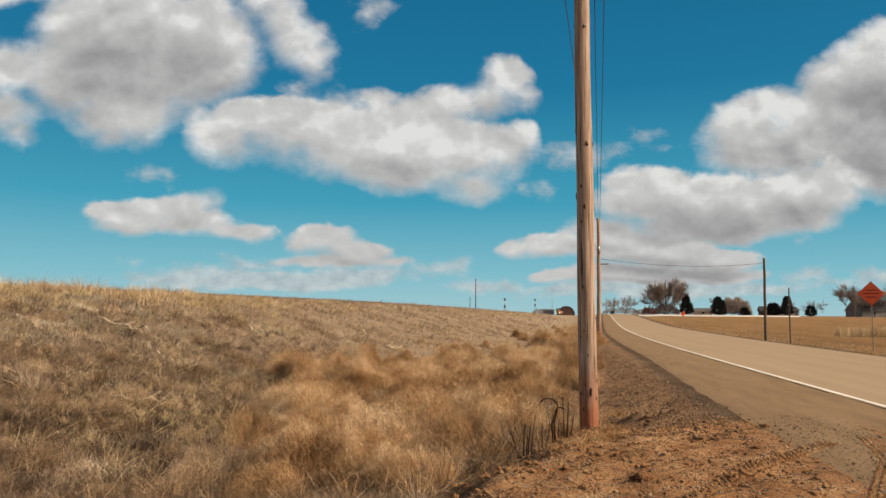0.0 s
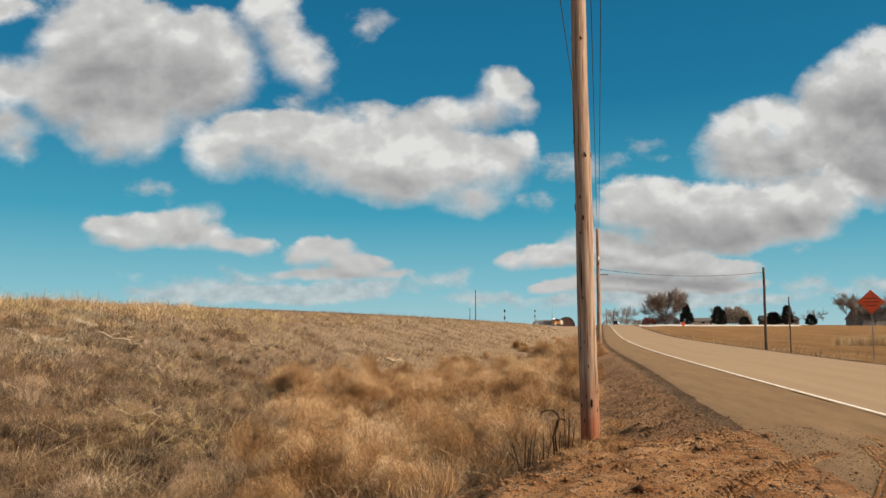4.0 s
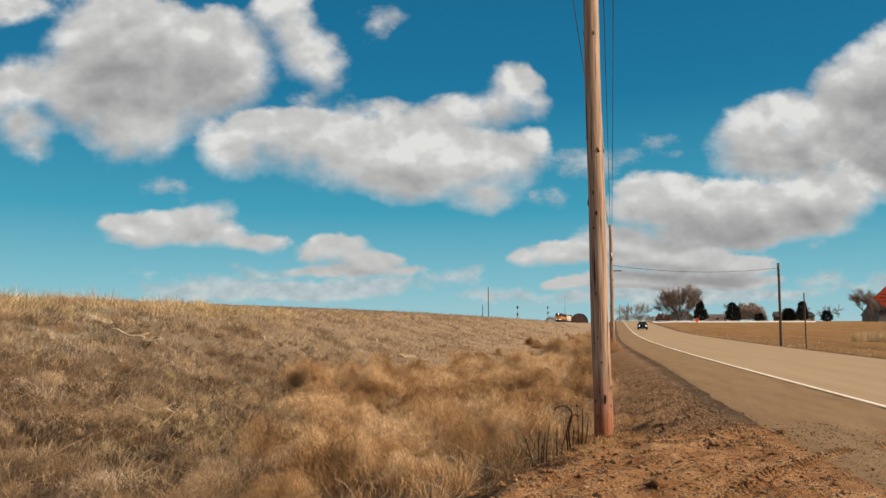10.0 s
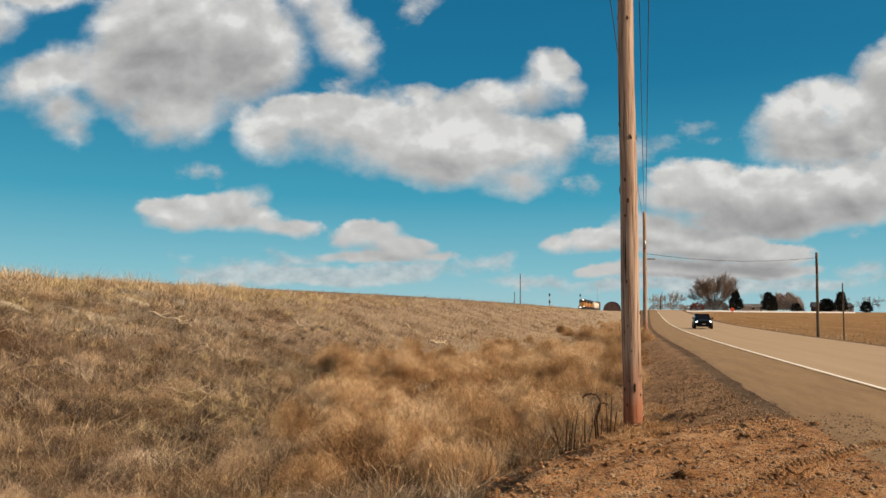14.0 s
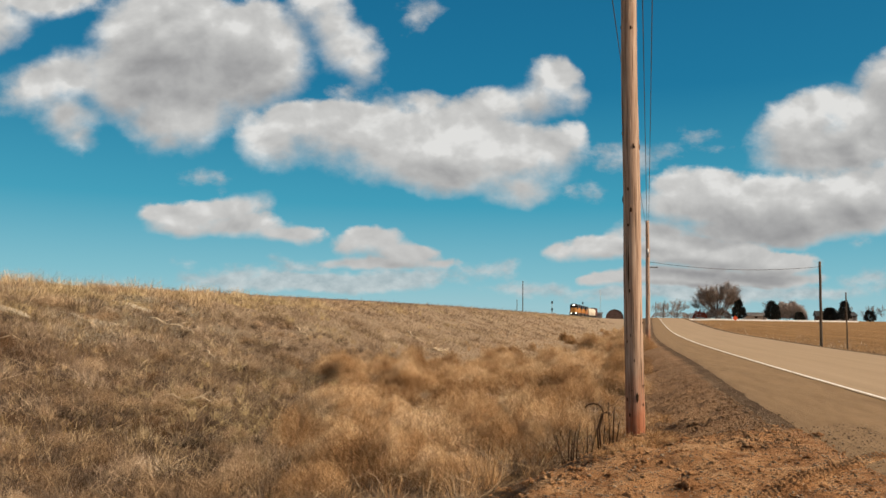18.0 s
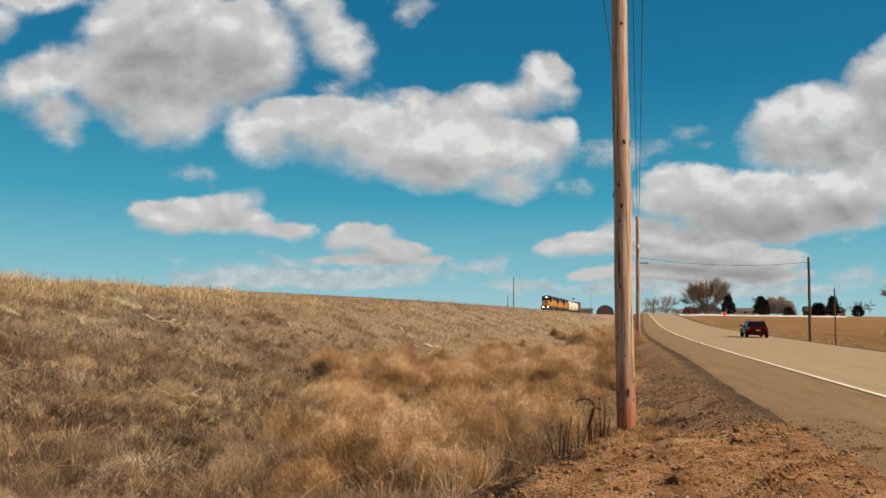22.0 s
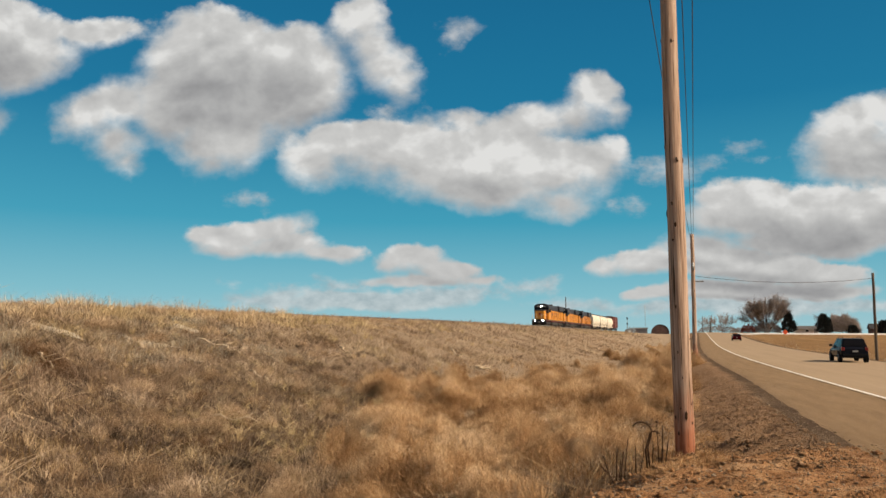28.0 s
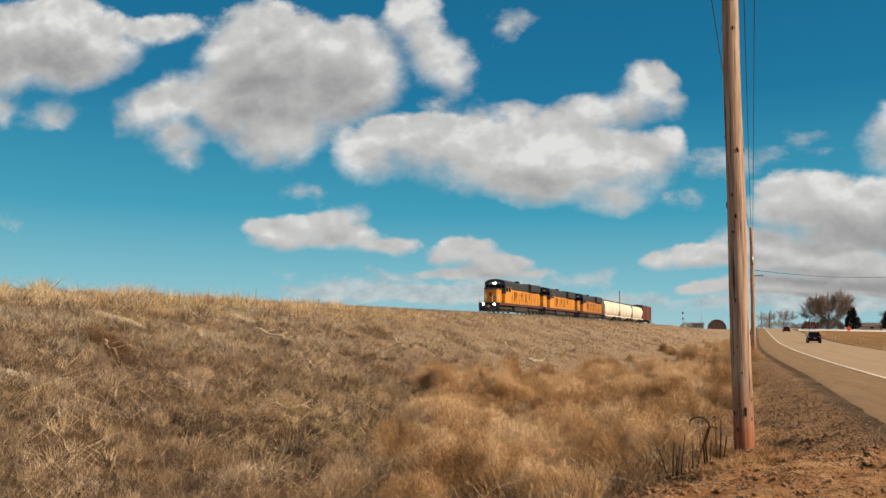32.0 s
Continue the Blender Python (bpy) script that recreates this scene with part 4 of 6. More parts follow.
def car(name, label, paint_mat, L=4.45, W=0.91, belt=1.02, roof=1.62, clear=0.22, hatch=0.25, rack=True, lights=False, cladding=False):
    """A car whose own +y is its front."""
    ob = thing(name, pose(0, 0, 0), label, "car")
    h = L / 2
    body = part("body", loft([(h, W * 0.70, clear + 0.18, belt - 0.40), (h - 0.05, W * 0.82, clear + 0.08, belt - 0.30), (h - 0.16, W * 0.91, clear + 0.03, belt - 0.22), (h - 0.45, W * 0.97, clear, belt - 0.13), (h - 0.8, W * 0.99, clear, belt - 0.06),
                              (h - 1.15, W, clear, belt), (0.2, W, clear - 0.02, belt + 0.02), (-h + 1.1, W, clear, belt + 0.03), (-h + 0.40, W * 0.97, clear + 0.02, belt + 0.02),
                              (-h + 0.08, W * 0.90, clear + 0.10, belt - 0.06), (-h, W * 0.80, clear + 0.2, belt - 0.16)], 24, 4.0), paint_mat, ob)
    fy0, fy1, ry1, ry0 = h - 1.12, h - 2.1, -h + 0.25 + hatch, -h + 0.12      # windscreen foot, roof front, roof back, rear glass foot
    wb, wr = W * 0.92, W * 0.74
    bm = bmesh.new()
    base = [bm.verts.new(v) for v in ((-wb, fy0, belt - 0.06), (wb, fy0, belt - 0.06), (wb, ry0, belt - 0.06), (-wb, ry0, belt - 0.06))]
    top = [bm.verts.new(v) for v in ((-wr, fy1, roof - 0.03), (wr, fy1, roof - 0.03), (wr, ry1, roof - 0.05), (-wr, ry1, roof - 0.05))]
    for i in range(4):
        bm.faces.new((base[i], base[(i + 1) % 4], top[(i + 1) % 4], top[i]))
    f = bm.faces.new(top)
    ext = bmesh.ops.inset_region(bm, faces=[f], thickness=0.12, depth=0.035)
    bmesh.ops.bevel(bm, geom=[e for e in bm.edges if e.verts[0].co.z > belt - 0.05 or e.verts[1].co.z > belt - 0.05], offset=0.07, segments=3, affect="EDGES")
    cabin = part("cabin", bm, paint_mat, ob)

    def lerp(a, b, t):
        return a + (b - a) * t

    def sidepoint(s, u, v):
        """u from front to back along the belt, v from belt to roof."""
        y = lerp(lerp(fy0, ry0, u), lerp(fy1, ry1, u), v)
        return (s * (lerp(wb, wr, v) + 0.012), y, lerp(belt - 0.06, roof - 0.03, v))

    for s in (-1, 1):
        for u0, u1 in ((0.10, 0.40), (0.43, 0.70), (0.73, 0.92)):
            pts = [sidepoint(s, u0, 0.16), sidepoint(s, u1, 0.16), sidepoint(s, u1 - 0.015, 0.84), sidepoint(s, u0 + 0.03, 0.84)]
            part("side_window", pane(pts if s < 0 else pts[::-1]), dark_glass, cabin, "dark tinted glass")
    part("windscreen", pane([(x * k, lerp(fy0, fy1, v) + 0.02, lerp(belt - 0.06, roof - 0.03, v) + 0.012) for x, k, v in
                             ((1, wb * 0.88, 0.10), (-1, wb * 0.88, 0.10), (-1, wr * 0.88, 0.90), (1, wr * 0.88, 0.90))][::-1]), dark_glass, cabin, "dark glass")
    part("rear_window", pane([(x * k, lerp(ry0, ry1, v) - 0.02, lerp(belt - 0.06, roof - 0.05, v) + 0.012) for x, k, v in
                              ((1, wb * 0.84, 0.16), (-1, wb * 0.84, 0.16), (-1, wr * 0.86, 0.88), (1, wr * 0.86, 0.88))]), dark_glass, cabin, "dark glass")
    if rack:
        for s in (-1, 1):
            bm = bmesh.new()
            tube(bm, [(s * wr * 0.88, fy1 - 0.15, roof), (s * wr * 0.88, fy1 - 0.30, roof + 0.045), (s * wr * 0.88, ry1 + 0.3, roof + 0.045), (s * wr * 0.88, ry1 + 0.2, roof - 0.01)], 0.022, 6)
            part("roof_rail", bm, trim_black, cabin)
    for s in (-1, 1):
        b = bevelled(s * (W + 0.06) - 0.10, s * (W + 0.06) + 0.10, fy0 - 0.42, fy0 - 0.28, belt - 0.02, belt + 0.14, 0.03)
        part("mirror", b, trim_black, cabin)
        bm = bevelled(s * W * 0.76 - 0.10, s * W * 0.76 + 0.10, h - 0.30, h - 0.03, belt - 0.32, belt - 0.245, 0.025)
        part("headlight", bm, xenon_on if lights else chrome, body, "lit bluish-white headlight" if lights else "")
        bm = bevelled(s * W * 0.82 - 0.09, s * W * 0.82 + 0.09, -h - 0.01, -h + 0.22, belt - 0.26, belt - 0.04, 0.03)
        part("tail_light", bm, tail_red, body, "red lamp glass")
        for y in (h - 0.85, -h + 0.82):
            bm = bmesh.new()
            tube(bm, [(s * (W - 0.03), y, 0.345), (s * (W + 0.012), y, 0.345)], 0.405, 20)
            part("wheel_arch", bm, trim_black, body, "dark wheel arch")
            wheel = new("wheel")
            wheel.parent = ob
            wheel.matrix_basis = pose(s * (W - 0.10), y, 0.335)
            bm = bmesh.new()
            tube(bm, [(-0.11, 0, 0), (-0.09, 0, 0), (0.09, 0, 0), (0.11, 0, 0)], [0.30, 0.335, 0.335, 0.30], 24)
            part("tyre", bm, tyre_rubber, wheel, at=pose(s * 0.02, 0, 0))
            bm = bmesh.new()
            tube(bm, [(0.095 * s, 0, 0), (0.125 * s, 0, 0)], [0.22, 0.20], 18)
            for k in range(5):
                a = 2 * math.pi * k / 5
                tube(bm, [(0.13 * s, 0, 0), (0.13 * s, math.cos(a) * 0.2, math.sin(a) * 0.2)], 0.03, 5)
            part("rim", bm, rim_alloy, wheel, at=pose(s * 0.02, 0, 0))
    bm = bevelled(-W * 0.80, W * 0.80, h - 0.08, h + 0.02, clear + 0.10, belt - 0.42, 0.04)
    part("front_bumper", bm, trim_black, body)
    bm = bevelled(-W * 0.42, W * 0.42, h - 0.06, h + 0.015, belt - 0.38, belt - 0.24, 0.02)
    part("grille", bm, trim_black, body)
    bm = bevelled(-W * 0.86, W * 0.86, -h - 0.03, -h + 0.12, clear + 0.08, clear + 0.30, 0.04)
    part("rear_bumper", bm, trim_black if cladding else paint_mat, body)
    for y in (h + 0.03, -h - 0.035):
        bm = bmesh.new()
        box(bm, -0.17, 0.17, y - 0.012, y + 0.012, 0.45 if y > 0 else belt - 0.36, 0.57 if y > 0 else belt - 0.24)
        part("number_plate", bm, plate_white, body, "plain pale plate")
    return ob


CAR_ONCOMING = car("crossover_car", "black crossover car with lit headlights driving on the road", car_paint("black_paint", (0.0015, 0.0015, 0.003)), W=0.90, belt=1.05, roof=1.60, hatch=0.4, lights=True, cladding=True)
CAR_RED = car("hatchback_car", "dark maroon station wagon driving away along the road", car_paint("maroon_paint", (0.040, 0.003, 0.006)), L=4.4, W=0.86, belt=0.93, roof=1.43, clear=0.19, hatch=0.45)
CAR_GREY = car("suv", "dark blue-grey sport utility vehicle driving away along the road", car_paint("slate_paint", (0.007, 0.008, 0.013)), L=4.5, W=0.86, belt=1.04, roof=1.62, clear=0.26, hatch=0.2, cladding=True)

# ---- road signs ----
sign_orange = material("sign_orange", lambda g: g.mix(g.map(g.noise(own(g), 5, 4), 0.5, 0.8), (0.80, 0.105, 0.022), (0.66, 0.085, 0.02)), 0.4)
sign_black = material("sign_black", (0.10, 0.02, 0.012), 0.5)
post_steel = material("post_steel", lambda g: g.ramp(g.noise(own(g), 12, 3), [(0.3, (0.24, 0.24, 0.23)), (0.7, (0.36, 0.35, 0.34))]), 0.5, 0.5)


def diamond_sign(x, y, centre, size, label, turn=0.0, bars=True):
    z = gz(x, y)
    ob = thing("road_sign", pose(x, y, z, 0, 0, turn), label, "road sign")
    bm = bmesh.new()
    box(bm, -0.022, 0.022, 0.012, 0.05, -0.3, centre - z + size * 0.5)
    part("post", bm, post_steel, ob)
    bm = bevelled(-size / 2, size / 2, -0.004, 0.004, -size / 2, size / 2, 0.003, 1)
    bmesh.ops.transform(bm, matrix=pose(0, 0, centre - z, 0, 45, 0), verts=bm.verts[:])
    plate = part("plate", bm, sign_orange, ob, "orange diamond plate")
    if bars:
        r = size * 0.46
        for k in range(4):
            a, b = math.pi / 2 * k, math.pi / 2 * (k + 1)
            bm = bmesh.new()
            tube(bm, [(math.cos(a) * r * 1.38, -0.008, centre - z + math.sin(a) * r * 1.38), (math.cos(b) * r * 1.38, -0.008, centre - z + math.sin(b) * r * 1.38)], 0.008, 4)
            part("border", bm, sign_black, plate)
        for k, w in enumerate((0.30, 0.42, 0.26)):
            bm = bmesh.new()
            box(bm, -w * size, w * size, -0.010, -0.005, centre - z + size * (0.20 - 0.2 * k) - 0.022, centre - z + size * (0.20 - 0.2 * k) + 0.022)
            part("lettering_bar", bm, sign_black, plate, "plain dark bar")
    return ob


diamond_sign(16.66, 44.39, 2.76, 0.93, "orange diamond road works sign on a steel post beside the field", turn=-12)
small = diamond_sign(32.6, 207.4, 2.1, 0.95, "small orange road works sign far along the road", bars=False)

# ---- railway signals and trackside ----
wall_pale = material("wall_pale", lambda g: g.ramp(g.noise(own(g), 1.0, 5), [(0.3, (0.50, 0.50, 0.48)), (0.7, (0.66, 0.65, 0.62))]), 0.8)
signal_black = material("signal_black", (0.02, 0.02, 0.022), 0.6)


def signal_mast(x, y, top, arms, label):
    z = float(track_z(y)) - 0.5
    z = min(z, gz(x, y))
    ob = thing("railway_signal", pose(x, y, z), label, "railway signal", "railway signals")
    bm = bmesh.new()
    tube(bm, [(0, 0, -0.2), (0, 0, top - z)], 0.09, 8)
    part("mast", bm, post_steel, ob)
    for h in arms:
        b = bevelled(-0.28, 0.28, -0.2, 0.15, top - z - h - 0.9, top - z - h, 0.08)
        head = part("signal_head", b, signal_black, ob)
        bm = bmesh.new()
        tube(bm, [(0, -0.2, top - z - h - 0.3), (0, -0.5, top - z - h - 0.26)], [0.16, 0.18], 8)
        part("hood", bm, signal_black, head)
    bm = bmesh.new()
    for k in range(6):
        box(bm, -0.22, 0.22, 0.12, 0.16, 0.4 + k * 0.45, 0.44 + k * 0.45)
    for s in (-0.22, 0.22):
        box(bm, s - 0.02, s + 0.02, 0.12, 0.16, 0.2, 3.2)
    part("ladder", bm, post_steel, ob)
    b = bevelled(0.3, 1.5, -0.4, 0.5, -0.2, 1.7, 0.03)
    part("relay_box", b, wall_pale, ob, "pale relay cabinet")
    return ob


signal_mast(-17.0, 273.0, 7.3, (0.0, 2.4), "black two-headed railway signal on a mast by the track")
signal_mast(-8.0, 332.0, 8.3, (0.0, 2.2), "black two-headed railway signal on a mast by the track")
utility_pole(-25.7, 258.7, 13.5 - gz(-25.7, 258.7), 0.17, 0.13, 0.0, old_wood, "tall dark wooden pole beyond the railway")
utility_pole(-32.0, 300.0, 8.4 - gz(-32.0, 300.0), 0.15, 0.12, 0.0, old_wood, "dark wooden pole far beyond the railway")

bm = bmesh.new()
for k in range(3):
    a = 2 * math.pi * k / 3
    tube(bm, [(math.cos(a) * 0.5, math.sin(a) * 0.5, 0), (math.cos(a) * 0.12, math.sin(a) * 0.12, 21)], 0.06, 5)
for k in range(16):
    pts = [(math.cos(2 * math.pi * j / 3) * (0.5 - 0.024 * k), math.sin(2 * math.pi * j / 3) * (0.5 - 0.024 * k), 1.3 * k) for j in (0, 1, 2, 0)]
    tube(bm, pts, 0.035, 4)
tower = thing("radio_tower", pose(-1.6, 600, gz(-1.6, 600)), "thin grey lattice radio tower on the horizon", "tower")
part("lattice", bm, metal_grey, tower)

# ---- farm buildings ----
barn_brown = material("barn_brown", lambda g: g.ramp(g.noise(own(g), 1.2, 5), [(0.3, (0.08, 0.05, 0.044)), (0.7, (0.14, 0.09, 0.08))]), 0.8)
siding_grey = material("siding_grey", lambda g: g.ramp(g.noise(own(g), 1.5, 5), [(0.3, (0.16, 0.155, 0.16)), (0.7, (0.26, 0.25, 0.25))]), 0.8)
roof_dark = material("roof_dark", lambda g: g.ramp(g.noise(own(g), 3.0, 5), [(0.3, (0.07, 0.07, 0.075)), (0.7, (0.13, 0.13, 0.135))]), 0.85)


roof_grey = material("roof_grey", lambda g: g.ramp(g.noise(own(g), 2.0, 5), [(0.3, (0.17, 0.165, 0.165)), (0.7, (0.25, 0.24, 0.235))]), 0.85)


def house(name, x, y, w, d, eave, ridge, label, wall_mat, roof_mat, turn=0.0, windows=3, door=True):
    z = gz(x, y)
    ob = thing(name, pose(x, y, z, 0, 0, turn), label, "building")
    bm = bmesh.new()
    box(bm, -w / 2, w / 2, -d / 2, d / 2, -0.5, eave)
    for s in (-1, 1):
        bm.faces.new([bm.verts.new(v) for v in ((s * w / 2, -d / 2, eave), (s * w / 2, d / 2, eave), (s * w / 2, 0, ridge))])
    part("wall", bm, wall_mat, ob)
    for s in (-1, 1):
        bm = bmesh.new()
        vs = [bm.verts.new(v) for v in ((-w / 2 - 0.4, s * (d / 2 + 0.4), eave - 0.15), (w / 2 + 0.4, s * (d / 2 + 0.4), eave - 0.15), (w / 2 + 0.4, 0, ridge + 0.05), (-w / 2 - 0.4, 0, ridge + 0.05))]
        bm.faces.new(vs)
        bmesh.ops.solidify(bm, geom=bm.faces[:], thickness=0.12)
        part("roof", bm, roof_mat, ob)
    for k in range(windows):
        wx = -w / 2 + w * (k + 0.7) / (windows + 0.4)
        bm = bmesh.new()
        box(bm, wx - 0.65, wx + 0.65, -d / 2 - 0.06, -d / 2 + 0.05, eave * 0.40, eave * 0.82)
        win = part("window", bm, wall_pale, ob, "pale window frame")
        bm = bmesh.new()
        box(bm, wx - 0.55, wx + 0.55, -d / 2 - 0.08, -d / 2 - 0.04, eave * 0.44, eave * 0.78)
        part("pane", bm, dark_glass, win)
    if door:
        bm = bmesh.new()
        box(bm, w / 2 - 1.6, w / 2 - 0.6, -d / 2 - 0.07, -d / 2 + 0.05, 0, 2.05)
        part("door", bm, roof_mat, ob)
    return ob


def arch_barn(x, y, w, d, h, label):
    z = gz(x, y)
    ob = thing("barn", pose(x, y, z), label, "barn")
    bm = bmesh.new()
    prof = [(w / 2 * math.cos(math.pi * k / 14), h * math.sin(math.pi * k / 14) ** 0.8) for k in range(15)]
    rings = [[bm.verts.new((px, yy, pz)) for px, pz in prof] for yy in (-d / 2, d / 2)]
    for k in range(14):
        bm.faces.new((rings[0][k], rings[0][k + 1], rings[1][k + 1], rings[1][k]))
    part("vault", bm, barn_brown, ob)
    for yy in (-d / 2 + 0.2, d / 2 - 0.2):
        bm = bmesh.new()
        bm.faces.new([bm.verts.new((px * 0.98, yy, pz * 0.98)) for px, pz in prof])
        part("end_wall", bm, barn_brown, ob)
    bm = bmesh.new()
    box(bm, -w * 0.2, w * 0.2, -d / 2 + 0.05, -d / 2 + 0.15, 0, h * 0.6)
    part("door", bm, barn_brown, ob)
    return ob


arch_barn(7.6, 520.0, 11.0, 24.0, 6.2, "brown arched-roof storage barn beyond the fields")
house("shed", -3.6, 480.0, 7.0, 8.0, 3.2, 3.9, "grey metal equipment shed near the railway", siding_grey, siding_grey, windows=0)
house("house", 110.5, 292.0, 15.0, 10.0, 2.2, 6.0, "grey-roofed farmhouse among bare trees", siding_grey, roof_grey, turn=12, windows=2)
house("house", 77.5, 300.0, 6.5, 6.0, 2.0, 3.6, "low farmhouse with a dark roof behind trees", barn_brown, roof_dark, turn=-5, windows=2)
house("shed", 57.0, 318.0, 8.0, 6.0, 1.8, 2.9, "low pale farm shed behind a conifer", wall_pale, roof_grey, windows=1)
house("house", 85.5, 310.0, 8.0, 7.0, 2.2, 3.6, "small farmhouse with a dark roof", siding_grey, roof_dark, turn=8, windows=2)

# pale concrete bank at the end of the field
concrete = material("concrete", lambda g: g.ramp(g.noise(where(g), 0.6, 5, 0.6), [(0.3, (0.62, 0.59, 0.54)), (0.7, (0.80, 0.78, 0.73))]), 0.85)
bm = bmesh.new()
rows = []
for k in range(41):
    x = 24 + k * 1.03
    y = 230 - k * 0.2
    z = gz(x, y)
    rows.append([bm.verts.new((x, y + dy, z + dz)) for dy, dz in ((-0.7, -0.1), (-0.25, 0.36 + 0.03 * math.sin(k)), (0.3, 0.38), (0.9, -0.1))])
for a, b in zip(rows, rows[1:]):
    for i in range(3):
        bm.faces.new((a[i], a[i + 1], b[i + 1], b[i]))
tagged(part("canal_bank", bm, concrete), "long low pale concrete bank along the field's far end", "bank")


# ---- trees ----
bark = material("bark", lambda g: g.ramp(g.noise(own(g), 3.0, 4), [(0.3, (0.10, 0.075, 0.058)), (0.7, (0.17, 0.13, 0.10))]), 0.9)
twig_grey = material("twig_grey", lambda g: g.mix(g.n("ShaderNodeNewGeometry", out=8), (0.21, 0.180, 0.165), (0.34, 0.295, 0.270)), 0.9)
needle_green = material("needle_green", lambda g: g.mix(g.n("ShaderNodeNewGeometry", out=8), (0.020, 0.025, 0.028), (0.055, 0.058, 0.050)), 0.8)
leaf_red = material("leaf_red", lambda g: g.mix(g.n("ShaderNodeNewGeometry", out=8), (0.12, 0.03, 0.025), (0.22, 0.07, 0.05)), 0.85)
twig_tan = material("twig_tan", lambda g: g.mix(g.n("ShaderNodeNewGeometry", out=8), (0.30, 0.245, 0.215), (0.42, 0.355, 0.32)), 0.9)


def raw_mesh(name, verts, tris, mat, index=None):
    """A mesh from whole arrays, for blades and leaves; mat may be a list, chosen by index."""
    me = bpy.data.meshes.new(name)
    n, m = len(verts), len(tris)
    me.vertices.add(n)
    me.vertices.foreach_set("co", np.asarray(verts, np.float32).ravel())
    me.loops.add(3 * m)
    me.loops.foreach_set("vertex_index", np.asarray(tris, np.int32).ravel())
    me.polygons.add(m)
    me.polygons.foreach_set("loop_start", np.arange(0, 3 * m, 3, dtype=np.int32))
    me.update(calc_edges=True)
    for m_ in (mat if isinstance(mat, list) else [mat]):
        me.materials.append(m_)
    if index is not None:
        me.polygons.foreach_set("material_index", np.asarray(index, np.int32))
    return me


def blades(base, way, width, rnd, curl=0.4):
    """Tapered blades: base (n,3), way (n,3) from root to tip, width (n,). Gives vertices and triangles."""
    n = len(base)
    flat = rnd.normal(size=(n, 3))
    side = np.cross(way, flat)
    side /= np.linalg.norm(side, axis=1, keepdims=True) + 1e-9
    L = np.linalg.norm(way, axis=1, keepdims=True)
    sag = np.zeros((n, 3))
    sag[:, 2] = 1
    mid = base + way * 0.55 + sag * L * 0.08 * curl + flat * L * 0.13 * curl
    tip = base + way
    w = width[:, None] / 2
    v = np.stack([base - side * w, base + side * w, mid - side * w * 0.8, mid + side * w * 0.8, tip], 1).reshape(-1, 3)
    i = (np.arange(n) * 5)[:, None, None]
    t = (i + np.array([[0, 1, 3], [0, 3, 2], [2, 3, 4]])[None]).reshape(-1, 3)
    return v, t


def bare_tree(x, y, height, spread, label, seed, twigs=2600, mat=twig_grey, trunk_r=0.45, stems=1, name="bare_tree"):
    rnd = np.random.default_rng(seed)
    z = gz(x, y)
    ob = thing(name, pose(x, y, z), label, "tree")
    trunk = bmesh.new()
    limbs = []
    tips = []

    def grow(p, d, length, r, depth, bm):
        pts, q, dd = [p], p, d
        for _ in range(3):
            dd = (dd + Vector(rnd.normal(size=3)) * 0.13 + Vector((0, 0, 0.05))).normalized()
            q = q + dd * length / 3
            pts.append(q)
        tube(bm, pts, [r, r * 0.85, r * 0.72, r * 0.58], 6 if depth < 2 else 4, cap=False)
        if depth >= 1:
            tips.append((pts[-1], dd, length))
            tips.append((pts[-2], dd, length))
        if depth == 4:
            return
        for k in range(3 if depth < 3 else 2):
            a, el = rnd.uniform(0, 2 * math.pi), rnd.uniform(0.35, 0.85) * spread
            o = dd.orthogonal().normalized()
            o = Matrix.Rotation(a, 3, dd) @ o
            nd = (dd * math.cos(el) + o * math.sin(el)).normalized()
            if depth == 0:
                child = bmesh.new()
                grow(pts[-1 - k], nd, length * rnd.uniform(0.8, 1.05), r * 0.6, depth + 1, child)
                limbs.append(child)
            else:
                grow(pts[-1 - (k % 2)], nd, length * rnd.uniform(0.62, 0.82), r * 0.55, depth + 1, bm)

    for s in range(stems):
        lean = Vector((rnd.normal() * 0.32 * (stems > 1), rnd.normal() * 0.32 * (stems > 1), 1)).normalized()
        grow(Vector((rnd.normal() * 0.4 * (stems > 1), rnd.normal() * 0.4 * (stems > 1), -0.2)), lean, height * 0.30, trunk_r, 0, trunk)
    tr = part("trunk", trunk, bark, ob)
    for b in limbs:
        part("limb", b, bark, ob)
    k = max(1, twigs // len(tips))
    base = np.repeat(np.array([t[0][:] for t in tips]), k, 0)
    way = np.repeat(np.array([t[1][:] for t in tips]), k, 0) + rnd.normal(size=(len(tips) * k, 3)) * 0.5
    way[:, 2] += 0.25
    way *= (height * 0.085 * rnd.uniform(0.5, 1.3, size=(len(way), 1)))
    base = base + way * rnd.uniform(-0.3, 0.4, size=(len(way), 1))
    v, t = blades(base, way, np.full(len(way), 0.04), rnd)
    o = new("crown", raw_mesh("crown", v, t, mat))
    o.parent = ob
    return ob


